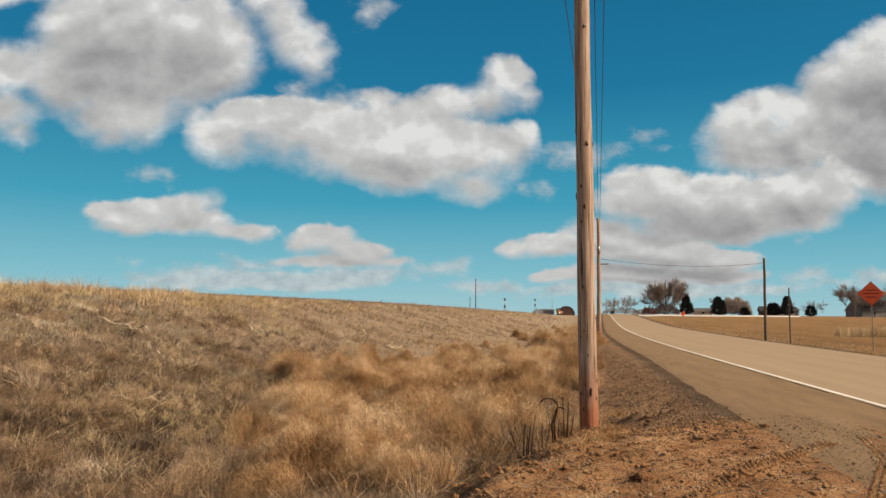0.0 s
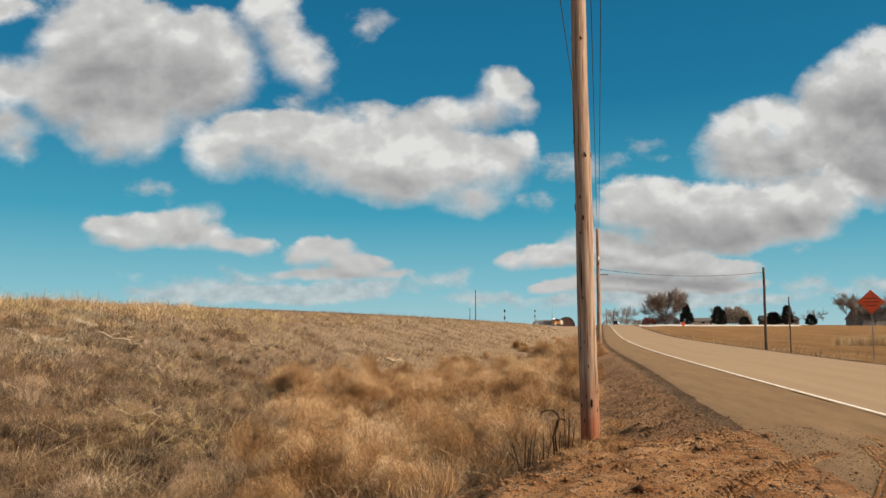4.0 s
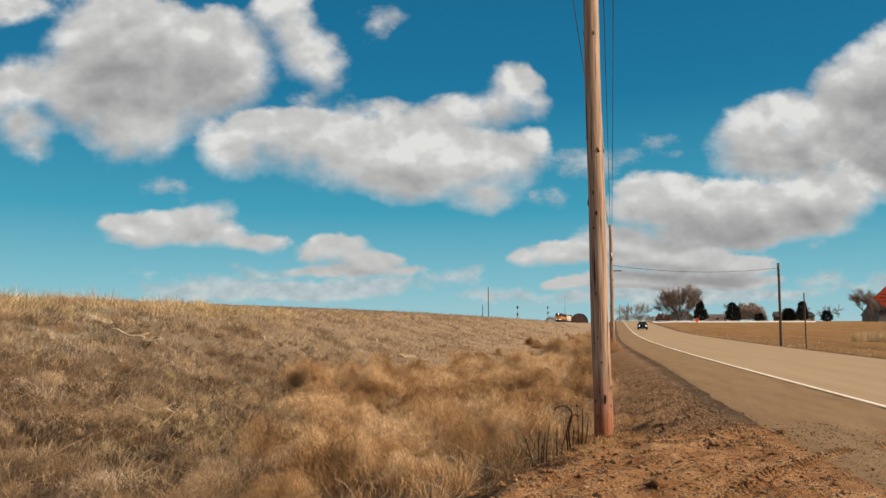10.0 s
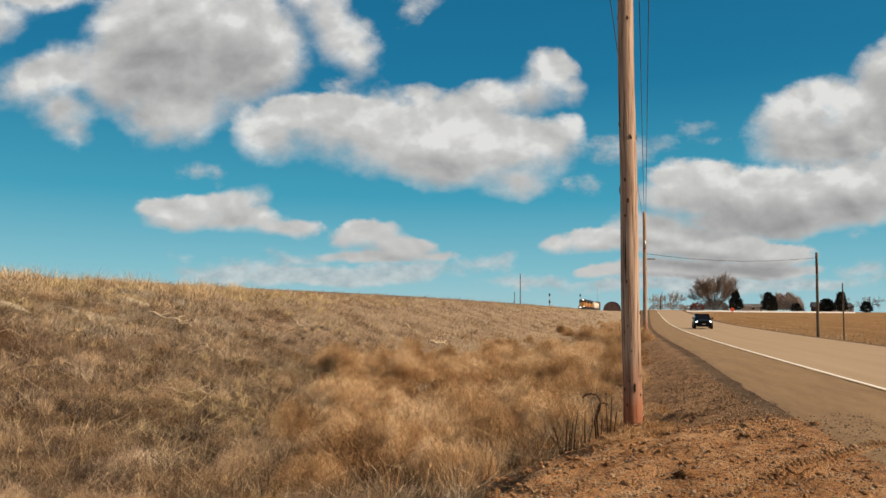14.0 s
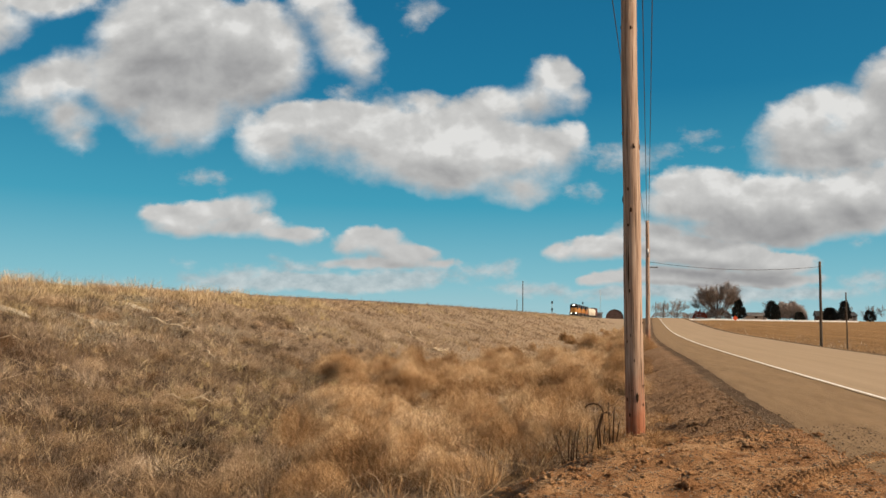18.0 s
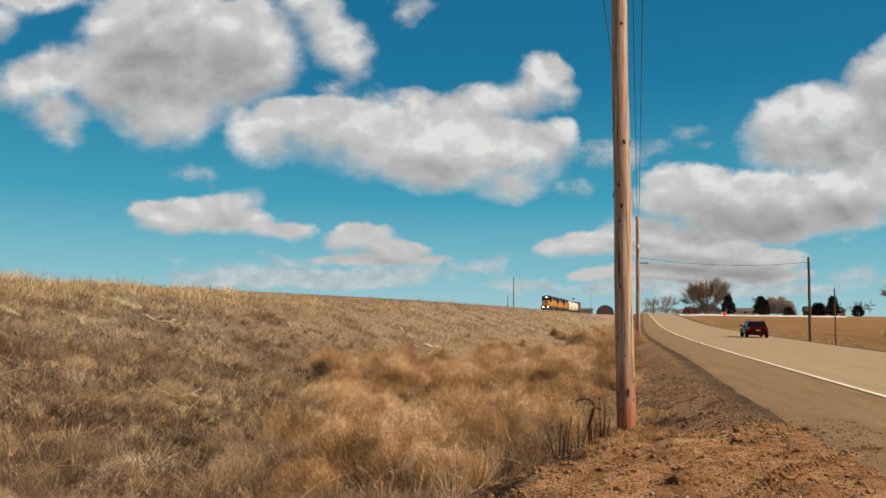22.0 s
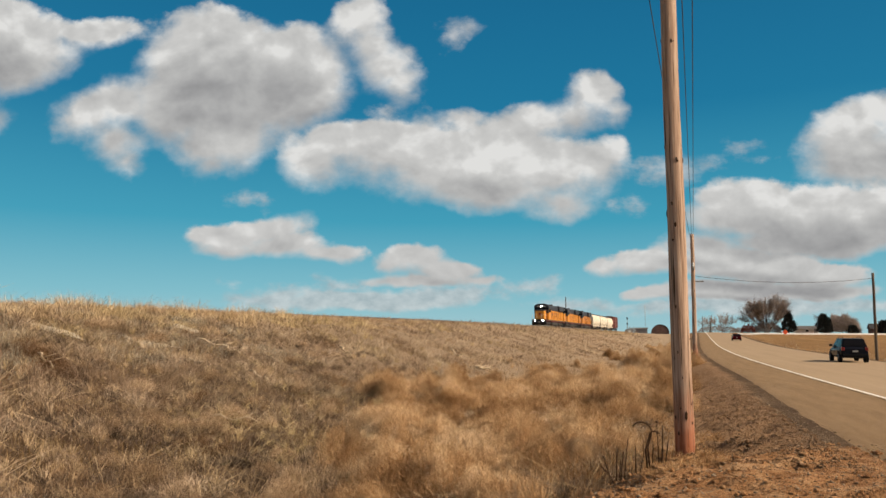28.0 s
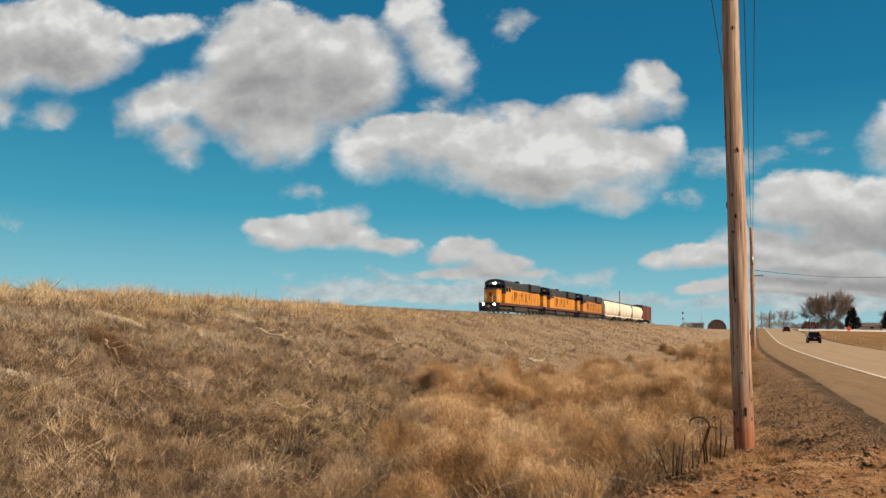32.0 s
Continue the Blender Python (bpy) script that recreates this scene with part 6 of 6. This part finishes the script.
keep = (d > 0.7) & (d < 9 + 2 * waves(x, y, 4.0)) & (rng.uniform(size=len(x)) < (0.10 + 0.6 * clumpy(x, y, 2.0, 8.0)) * (1 - smooth(3.5, 7, d)))
x, y, r = x[keep], y[keep], r[keep]
turf("verge_grass", x, y, rng.uniform(0.04, 0.16, len(x)) * (1 + clumpy(x, y, 3.0, 2.0)), 0.006 + 0.00045 * r, 0.6, straw_slope, "short dry grass on the far road verge")
x, y, r = scatter(9000, 40, 240, 8, 48)
keep = x - line_x(y) - 6.85 > 9
x, y, r = x[keep], y[keep], r[keep]
turf("field_stubble", x, y, rng.uniform(0.03, 0.10, len(x)), 0.01 + 0.0004 * r, 0.5, straw_gold, "sparse stubble of the brown field")


# rounded bushes of fine stalks: a few shapes, set many times
def bush_mesh(name, mat, n, w, h, seed, fan=1.0):
    rnd = np.random.default_rng(seed)
    a = rnd.uniform(0, 2 * np.pi, n)
    el = np.arccos(rnd.uniform(0.02, 1.0, n) ** fan)
    shape = 1 + 0.16 * np.sin(a * 3 + seed) + 0.12 * np.sin(a * 5 + el * 4)
    L = rnd.uniform(0.25, 1.0, n) ** 0.45 * shape
    out = np.stack([np.cos(a) * np.sin(el), np.sin(a) * np.sin(el), np.cos(el)], 1)
    tip = out * np.array([w, w, h]) * L[:, None]
    stem = rnd.uniform(size=n) < 0.14
    way = out * 0.5 + rnd.normal(size=(n, 3)) * 0.45 + np.array([0, 0, 0.45])
    way /= np.linalg.norm(way, axis=1, keepdims=True)
    way = np.where(stem[:, None], tip * rnd.uniform(0.5, 1.0, n)[:, None], way * (rnd.uniform(0.06, 0.20, n) * w / 0.6)[:, None])
    start = tip - way
    start[:, 2] = np.maximum(start[:, 2], -0.03)
    v, t = hairs(start, tip - start, rnd.uniform(0.0022, 0.0040, n) * (w / 0.6) ** 0.5, rnd)
    # inner and low stalks take the dark colour, which paints in the bush's shade
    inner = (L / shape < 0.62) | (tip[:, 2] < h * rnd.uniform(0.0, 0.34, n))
    return raw_mesh(name, v, t, [mat, bush_core_shade], inner & (rnd.uniform(size=n) < 0.8))


def dry_bush(kind, x, y, scale, label, turn=0.0, sink=0.03):
    ob = new("dry_bush", BUSHES[kind])
    ob.matrix_basis = pose(x, y, gz(x, y) - sink, 0, 0, turn) @ Matrix.Diagonal((scale, scale, scale * random.uniform(0.85, 1.1), 1))
    return tagged(ob, label, "bush", "dry bushes of the ditch")


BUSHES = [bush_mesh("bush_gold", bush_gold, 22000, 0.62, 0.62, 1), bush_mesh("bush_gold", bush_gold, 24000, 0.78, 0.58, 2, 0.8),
          bush_mesh("bush_tall", bush_gold, 18000, 0.46, 0.80, 3, 0.6), bush_mesh("bush_grey", twig_dead, 3500, 0.5, 0.42, 4, 1.2), bush_mesh("bush_pale", bush_pale, 7000, 0.5, 0.5, 5), bush_mesh("bush_dark_hollow", bush_core_shade, 4000, 0.5, 0.40, 6, 1.2)]
GOLD, TALL, GREY, PALE = ("rounded golden bush of fine dry stalks in the ditch", "tall upright golden dry weed clump in the ditch",
                          "grey leafless low bush of bare twigs", "pale straw-coloured dry bush")
# kind 5 is added in place of the dark hollows between the bushes
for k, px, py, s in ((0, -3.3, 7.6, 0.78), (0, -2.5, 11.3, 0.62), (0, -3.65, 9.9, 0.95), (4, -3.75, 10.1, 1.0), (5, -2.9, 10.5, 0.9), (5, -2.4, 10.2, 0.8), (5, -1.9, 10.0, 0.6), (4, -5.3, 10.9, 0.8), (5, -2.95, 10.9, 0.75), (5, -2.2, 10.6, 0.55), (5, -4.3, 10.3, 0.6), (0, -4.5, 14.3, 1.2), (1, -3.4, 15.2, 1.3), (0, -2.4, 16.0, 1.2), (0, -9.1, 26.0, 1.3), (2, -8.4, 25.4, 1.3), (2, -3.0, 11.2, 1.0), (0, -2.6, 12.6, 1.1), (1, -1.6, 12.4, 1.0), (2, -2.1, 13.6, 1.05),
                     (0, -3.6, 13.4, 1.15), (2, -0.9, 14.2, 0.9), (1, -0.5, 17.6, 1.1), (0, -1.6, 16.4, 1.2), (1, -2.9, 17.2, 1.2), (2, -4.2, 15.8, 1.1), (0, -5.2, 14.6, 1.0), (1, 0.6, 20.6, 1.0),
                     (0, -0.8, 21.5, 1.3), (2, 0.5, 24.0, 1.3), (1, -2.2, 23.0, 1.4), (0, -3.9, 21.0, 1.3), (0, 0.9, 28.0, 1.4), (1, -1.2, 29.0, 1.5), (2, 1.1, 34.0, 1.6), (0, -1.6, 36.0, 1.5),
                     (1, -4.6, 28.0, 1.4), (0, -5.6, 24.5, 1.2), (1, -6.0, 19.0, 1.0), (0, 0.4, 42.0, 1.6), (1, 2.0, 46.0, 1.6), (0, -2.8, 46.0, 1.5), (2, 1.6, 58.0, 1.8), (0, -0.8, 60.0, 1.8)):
    dry_bush(k, px, py, s, (GOLD, GOLD, TALL, GREY, PALE, "dark brown twig tangle standing in for a dark hollow")[k], random.uniform(0, 360))
for _ in range(125):
    py = random.uniform(10.5, 36)
    px = float(line_x(py)) - 2.9 - random.uniform(3.0, 11.5)
    if pad_edge(px, py) > -0.9 or float(gold_zone(px, py)) < random.uniform(0.05, 0.9):
        continue
    k = random.choice((0, 1, 1, 2))
    dry_bush(k, px, py, random.uniform(0.6, 1.5), (GOLD, GOLD, TALL, GREY, PALE)[k], random.uniform(0, 360))
for _ in range(135):
    py = random.uniform(8, 36)
    px = -py * random.uniform(0.28, 0.9) - 0.8
    if abs(px) > py * 0.95 or pad_edge(px, py) > -0.5:
        continue
    k = random.choice((3, 4, 4, 4, 4)) if math.hypot(px, py) > 15 else random.choice((3, 4))
    dry_bush(k, px, py, random.uniform(0.4, 1.0), (GOLD, GOLD, TALL, GREY, PALE)[k], random.uniform(0, 360))
x, y = rng.uniform(22.0, 33.0, 9000), 65.2 + rng.normal(size=9000) * 0.9
keep = rng.uniform(size=9000) < 0.25 + 0.75 * clumpy(x, y, 1.1, 25.0)
x, y = x[keep], y[keep]
turf("reed_patch", x, y, rng.uniform(0.35, 0.95, len(x)), np.full(len(x), 0.022), 0.25, straw_ridge, "pale reed-like dry growth beside the field", (0.1, 0.0))
for _ in range(30):
    py = random.uniform(34, 130)
    px = float(line_x(py)) - 2.9 - random.uniform(3.0, 9.0)
    dry_bush(random.choice((0, 1, 2)), px, py, random.uniform(0.7, 1.3), GOLD, random.uniform(0, 360))

# dark dead stalks beside the pole: upright ones and two hooked ones
stalk_dark = material("stalk_dark", lambda g: g.ramp(g.noise(own(g), 18, 3), [(0.3, (0.035, 0.021, 0.013)), (0.7, (0.10, 0.06, 0.038))]), 0.9)


def dead_weed(x, y, stalks, label):
    ob = thing("dead_weed", pose(x, y, gz(x, y)), label, "weed", "dead weeds by the pole")
    for pts, r0, r1 in stalks:
        bm = bmesh.new()
        n = len(pts)
        tube(bm, pts, [0.78 * (r0 + (r1 - r0) * i / (n - 1)) for i in range(n)], 6)
        for i in range(1, n):
            p, q = Vector(pts[i - 1]), Vector(pts[i])
            for k in range(5):
                o = p.lerp(q, k / 5)
                tube(bm, [o, o + Vector((random.uniform(-1, 1), random.uniform(-1, 1), random.uniform(-0.3, 0.8))) * 0.035], [0.006, 0.002], 3)
        part("stalk", bm, stalk_dark, ob)
    return ob


def upright(h, dx=0.0, x0=0.0, r=0.014):
    h = h * 0.78
    return ([(x0, 0, -0.05), (x0 + dx * 0.3, 0.01, h * 0.4), (x0 + dx * 0.7, 0, h * 0.75), (x0 + dx, 0.01, h)], r, r * 0.6)


def hooked(h, reach, x0=0.0, r=0.016):
    h = h * 0.82
    pts = [(x0, 0, -0.05), (x0 - 0.02, 0, h * 0.5), (x0 + 0.03, 0, h * 0.85)]
    for k in range(6):
        a = math.pi * k / 6
        pts.append((x0 + 0.03 + reach * (1 - math.cos(a)) * 0.5, 0, h * 0.88 + abs(reach) * 0.45 * math.sin(a)))
    return pts, r, r * 0.7


dead_weed(-0.42, 10.75, [upright(0.58, 0.02, 0.0, 0.015), upright(0.46, -0.10, -0.07, 0.014), upright(0.74, 0.06, 0.10, 0.011), upright(0.4, 0.02, 0.04, 0.014), upright(0.3, -0.2, -0.02, 0.01), upright(0.54, 0.04, 0.06, 0.015)], "cluster of dark upright dead stalks at the dirt edge")
dead_weed(-0.17, 10.85, [upright(0.48, 0.0, 0.0, 0.011), upright(0.35, 0.06, 0.05, 0.01)], "thin dark dead stalks beside the pole")
dead_weed(0.01, 10.9, [hooked(0.66, -0.26, 0.0, 0.016), hooked(0.58, 0.13, -0.03, 0.016), upright(0.4, 0.02, 0.03, 0.012)], "dark dead stalks with hooked tops beside the pole")
dead_weed(0.13, 11.2, [upright(0.78, -0.02, 0.0, 0.010), upright(0.75, 0.02, 0.04, 0.016), upright(0.5, 0.05, 0.08, 0.014)], "slim dark dead stalks beside the pole")
seed = bmesh.new()
bmesh.ops.create_icosphere(seed, subdivisions=1, radius=0.02)
part("seed_head", seed, stalk_dark, bpy.data.objects["dead_weed.003"], at=pose(-0.02, 0.01, 0.62))

# bleached fallen branches and pale bare-earth scars on the slope
bleached = material("bleached", lambda g: g.ramp(g.noise(own(g), 6, 4), [(0.3, (0.40, 0.31, 0.20)), (0.7, (0.62, 0.52, 0.38))]), 0.85)
pale_earth = material("pale_earth", lambda g: g.ramp(g.noise(where(g), 2.5, 6, 0.65), [(0.3, (0.27, 0.235, 0.18)), (0.7, (0.47, 0.42, 0.33))]), 0.95, bump=lambda g: (g.noise(where(g), 9.0, 5, 0.7), 0.8, 0.05))


def fallen_branch(x, y, length, turn, r, label):
    ob = thing("fallen_branch", pose(x, y, 0, 0, 0, 0), label, "branch")
    a = radians(turn)
    pts = []
    for k in range(7):
        u = (k / 6 - 0.5) * length
        px, py = x + math.cos(a) * u + 0.05 * math.sin(k * 2), y + math.sin(a) * u
        pts.append((px - x, py - y, gz(px, py) + 0.20 + 0.06 * math.sin(k * 1.7)))
    bm = bmesh.new()
    tube(bm, pts, [r * (1 - 0.09 * k) for k in range(7)], 7)
    part("stem", bm, bleached, ob)
    for k in (2, 4):
        bm = bmesh.new()
        p = Vector(pts[k])
        tube(bm, [p, p + Vector((math.cos(a + 0.7) * 0.4, math.sin(a + 0.7) * 0.4, 0.12))], [r * 0.5, r * 0.2], 5)
        part("twig", bm, bleached, ob)
    return ob


for args in ((-11.3, 46.85, 2.4, 302, 0.06), (-13.9, 35.2, 1.1, 323, 0.05), (-8.8, 42.9, 0.9, 10, 0.09), (-16.5, 27.9, 1.7, 0, 0.045), (-15.6, 27.6, 1.0, 340, 0.04), (-16.2, 18.5, 1.3, 330, 0.04), (-9.6, 17.2, 1.1, 20, 0.02), (-0.75, 15.3, 0.9, 100, 0.012), (-12.5, 24.0, 1.3, 330, 0.03)):
    fallen_branch(*args, "bleached fallen branch lying on the grassy slope")


def earth_scar(x, y, w, d, turn, label):
    """A thin slab of bare pale earth that follows the slope."""
    a = radians(turn)
    bm = bmesh.new()
    grid = []
    for i in range(33):
        row = []
        for j in range(13):
            u, v = i / 16 - 1, j / 6 - 1
            px = x + math.cos(a) * u * w - math.sin(a) * v * d
            py = y + math.sin(a) * u * w + math.cos(a) * v * d
            rim = max(0.0, 1 - (u * u + v * v) * (1 + 0.25 * math.sin(5 * math.atan2(v, u))) + 0.25 * float(waves(px, py, 0.4, 4.0)))
            row.append(bm.verts.new((px, py, gz(px, py) - 0.06 + 0.11 * rim ** 0.5 + 0.035 * float(waves(px, py, 0.25, 1.0)))))
        grid.append(row)
    for i in range(32):
        for j in range(12):
            bm.faces.new((grid[i][j], grid[i + 1][j], grid[i + 1][j + 1], grid[i][j + 1])).smooth = True
    return tagged(part("earth_scar", bm, pale_earth), label, "bare earth")


for args in SCARS:
    earth_scar(*args, "pale bare-earth scar among the grass of the slope")
x = np.concatenate([-19.95 + rng.uniform(-2.6, 2.6, 700), -19.85 + rng.uniform(-1.8, 1.8, 500)])
y = np.concatenate([23.35 + rng.uniform(-0.9, 0.9, 700), 30.7 + rng.uniform(-0.8, 0.8, 500)])
turf("scar_grass", x, y, rng.uniform(0.15, 0.34, len(x)), np.full(len(x), 0.012), 0.9, straw_ridge, "pale thin grass growing over the bare scars", (0.3, -0.2))
for px, py, sc in ((-17.6, 19.3, 0.8), (-16.4, 18.7, 0.9), (-15.1, 17.9, 0.8), (-9.6, 15.2, 0.8), (-3.2, 11.4, 0.7), (-13.6, 20.9, 0.8), (-10.6, 14.6, 0.7)):
    dry_bush(3, px, py, sc, "dark grey-brown tangle of dead twigs", random.uniform(0, 360))

# dark tangles added along the slope in place of its dark gully lines
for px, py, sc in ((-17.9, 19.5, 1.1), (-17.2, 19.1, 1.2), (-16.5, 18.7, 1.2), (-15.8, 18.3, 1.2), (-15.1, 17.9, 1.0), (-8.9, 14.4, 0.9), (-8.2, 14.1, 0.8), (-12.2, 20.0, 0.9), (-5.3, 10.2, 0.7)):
    dry_bush(5, px, py, sc, "dark brown twig tangle standing in for a dark hollow", random.uniform(0, 360))

# a stub post on the ridge
stub = thing("stub_post", pose(-23.1, 49.9, gz(-23.1, 49.9)), "short dark stub post on the embankment", "post")
bm = bmesh.new()
tube(bm, [(0, 0, -0.3), (0, 0, 2.55 - gz(-23.1, 49.9) + 0.1)], 0.08, 8)
part("post", bm, old_wood, stub)


# loose stones on the dirt, the shoulder and the bank
stone = material("stone", lambda g: g.mix(g.n("ShaderNodeNewGeometry", out=8), (0.13, 0.09, 0.06), (0.38, 0.29, 0.20)), 0.9)
octa = np.array([(1, 0, 0), (-1, 0, 0), (0, 1, 0), (0, -1, 0), (0, 0, 1), (0, 0, -1)], float)
octa_t = np.array([(0, 2, 4), (2, 1, 4), (1, 3, 4), (3, 0, 4), (2, 0, 5), (1, 2, 5), (3, 1, 5), (0, 3, 5)])


def stones(name, x, y, size, label):
    n = len(x)
    a = rng.uniform(0, 2 * np.pi, n)
    v = octa[None] * (1 + 0.35 * rng.normal(size=(n, 6, 1))) * size[:, None, None] * np.array([1, 0.8, 0.55])
    c, s = np.cos(a)[:, None], np.sin(a)[:, None]
    v = np.stack([v[..., 0] * c - v[..., 1] * s, v[..., 0] * s + v[..., 1] * c, v[..., 2]], -1)
    v += np.stack([x, y, np.maximum(ground(x, y), np.where((line_x(y) - x < 2.7), road_z(y) - 0.03, -9)) + size * 0.15], 1)[:, None]
    t = (octa_t[None] + (np.arange(n) * 6)[:, None, None]).reshape(-1, 3)
    return tagged(new(name, raw_mesh(name, v.reshape(-1, 3), t, stone)), label, "stones", kind="stuff")


n = 60000
x, y, r = scatter(n, 5, 30, -12, 32)
keep = ((pad_edge(x, y) > 0) | ((line_x(y) - x > 2.6) & (line_x(y) - x < 4.9))) & (line_x(y) - x > 0.5)
x, y = x[keep], y[keep]
stones("loose_stones", x, y, np.exp(rng.normal(-4.9, 0.5, len(x))), "pale loose stones and gravel on the dirt and bank")
x, y, r = scatter(9000, 5.5, 13.5, -14, 18)
keep = (pad_edge(x, y) > -0.3) & (line_x(y) - x > 2.6) & (rng.uniform(size=len(x)) < 0.25 + 0.75 * (1 - smooth(0.4, 1.4, pad_edge(x, y))))
x, y = x[keep], y[keep]
o = stones("dirt_clods", x, y, np.exp(rng.normal(-4.0, 0.5, len(x))), "reddish dirt clods along the edge of the turnout")
o.data.materials[0] = soil
lay(o.data, "dirt", lambda x, y: np.ones_like(x))
x, y, r = scatter(45000, 10.5, 40, 0, 22)
d = line_x(y) - 2.9 - x
keep = (d > 0.1) & (d < 2.6)
x, y = x[keep], y[keep]
o = stones("bank_clods", x, y, np.exp(rng.normal(-4.5, 0.55, len(x))), "dark earth clods and gravel on the bank")
o.data.materials[0] = soil
lay(o.data, "bank", lambda x, y: np.ones_like(x))


# tread marks of tyres pressed into the dirt
def tyre_track(pts, half, label):
    verts, tris = [], []
    for (x0, y0), (x1, y1) in zip(pts, pts[1:]):
        L = math.hypot(x1 - x0, y1 - y0)
        ux, uy = (x1 - x0) / L, (y1 - y0) / L
        for k in range(int(L / 0.11)):
            for s in (-1, 1):
                for lane in (0.25, 0.75):
                    cx, cy = x0 + ux * k * 0.11 - uy * s * half * lane, y0 + uy * k * 0.11 + ux * s * half * lane
                    b = len(verts)
                    for du, dv, up in ((-0.018, -0.2, 0), (0.018, -0.2, 0), (0.05, 0.2, 0), (0.014, 0.2, 0), (0.0, -0.16, 1), (0.03, 0.16, 1)):
                        px, py = cx + ux * du - uy * dv * half * s, cy + uy * du + ux * dv * half * s
                        verts.append((px, py, max(gz(px, py), float(road_z(py)) - 0.05 if px > float(line_x(py)) - 2.6 else -9) + (0.03 if up else -0.012)))
                    tris += [(b, b + 1, b + 4), (b + 1, b + 2, b + 5), (b + 1, b + 5, b + 4), (b + 2, b + 3, b + 5), (b + 3, b, b + 4), (b + 3, b + 4, b + 5)]
    me = raw_mesh("tyre_track", verts, tris, soil)
    lay(me, "dirt", lambda x, y: np.ones_like(x))
    return tagged(new("tyre_track", me), label, "tyre track", kind="stuff")


tyre_track([(0.9, 6.4), (1.6, 7.8), (2.5, 9.2), (3.4, 10.4)], 0.13, "ribbed tyre track pressed into the dirt")
tyre_track([(2.3, 6.2), (2.9, 7.6), (3.6, 9.2), (4.0, 11.0)], 0.13, "ribbed tyre track pressed into the dirt")
tyre_track([(3.0, 6.0), (3.7, 8.0), (4.2, 10.0), (4.4, 12.5)], 0.13, "ribbed tyre track pressed into the dirt")

x, y, r = scatter(5000, 5.5, 14, -14, 30)
keep = (pad_edge(x, y) > -0.2) & (line_x(y) - x > 1.5)
x, y, r = x[keep], y[keep], r[keep]
turf("straw_litter", x, y, rng.uniform(0.01, 0.03, len(x)), np.full(len(x), 0.005), 5.0, straw_near, "bits of straw lying on the dirt", (0, 0), "straw")


# ---- what moves ----
TRAIN_SPEED, TRAIN_END = 14.4, 103.9


def on_track(y):
    """Pose at a place along the track, in metres; the thing's own +y points towards the viewer's end."""
    a, b = (np.array([PLAN * track_x(v / PLAN), v, PLAN * track_z(v / PLAN)]) for v in (y - 2, y + 2))
    d = a - b
    return pose(float(PLAN * track_x(y / PLAN)), y, float(PLAN * track_z(y / PLAN)), math.degrees(math.asin(d[2] / 4)), 0, math.degrees(math.atan2(-d[0], d[1])))


def on_road(y, off, away):
    """Pose on the road at y plan units, off from its white line."""
    a, b = float(line_x(y - 2)), float(line_x(y + 2))
    turn = math.degrees(math.atan2(-(b - a), 4.0))
    tilt = math.degrees(math.atan2(float(road_z(y + 2) - road_z(y - 2)), 4.0))
    return pose(PLAN * (float(line_x(y)) + off), PLAN * y, PLAN * float(road_z(y)), tilt if away else -tilt, 0, turn + (0 if away else 180))


# the plan, drawn in its units, is laid out in metres
moving = {CAR_ONCOMING, CAR_RED, CAR_GREY, cam, sun} | {c for c, _ in TRAIN}
for ob in list(scene.objects):
    if ob.parent is None and ob not in moving:
        ob.matrix_basis = Matrix.Scale(PLAN, 4) @ ob.matrix_basis


# seconds, plan units along the road, offset from its line
ONCOMING = ((0, 335, 2.05), (4, 258, 2.05), (8, 181, 2.05), (10, 137, 2.05), (11, 120.4, 2.05), (12, 103.5, 2.05), (13, 88, 2.05), (14, 73, 2.03), (14.5, 64.9, 1.95), (16.5, 32.8, 1.58), (17, 24.4, 1.50), (18, 8, 1.5), (20, -25, 1.5), (26, -124, 1.5), (32, -222, 1.5))
RED = ((0, -340, 5.1), (10, -158, 5.1), (18, -13, 5.1), (20, 23.5, 5.1), (21, 41.9, 5.1), (22, 60, 5.1), (24, 92, 4.6), (26, 120, 4.2), (28, 147, 4.0), (30, 172, 4.0), (32, 196, 4.0))
GREY = ((0, -340, 5.1), (10, -202, 5.1), (20, -78, 5.1), (25, 1, 5.1), (27, 33, 5.1), (28, 49.5, 5.1), (29, 64.5, 4.8), (30, 78, 4.5), (31, 91, 4.2), (32, 104, 3.9))


def motions():
    for car, back in TRAIN:
        walk(car, [(t, on_track(TRAIN_END + TRAIN_SPEED * (32 - t) + back)) for t in range(0, 33, 2)])
    walk(CAR_ONCOMING, [(t, on_road(y, off, False)) for t, y, off in ONCOMING])
    walk(CAR_RED, [(t, on_road(y, off, True)) for t, y, off in RED])
    walk(CAR_GREY, [(t, on_road(y, off, True)) for t, y, off in GREY])


motions()
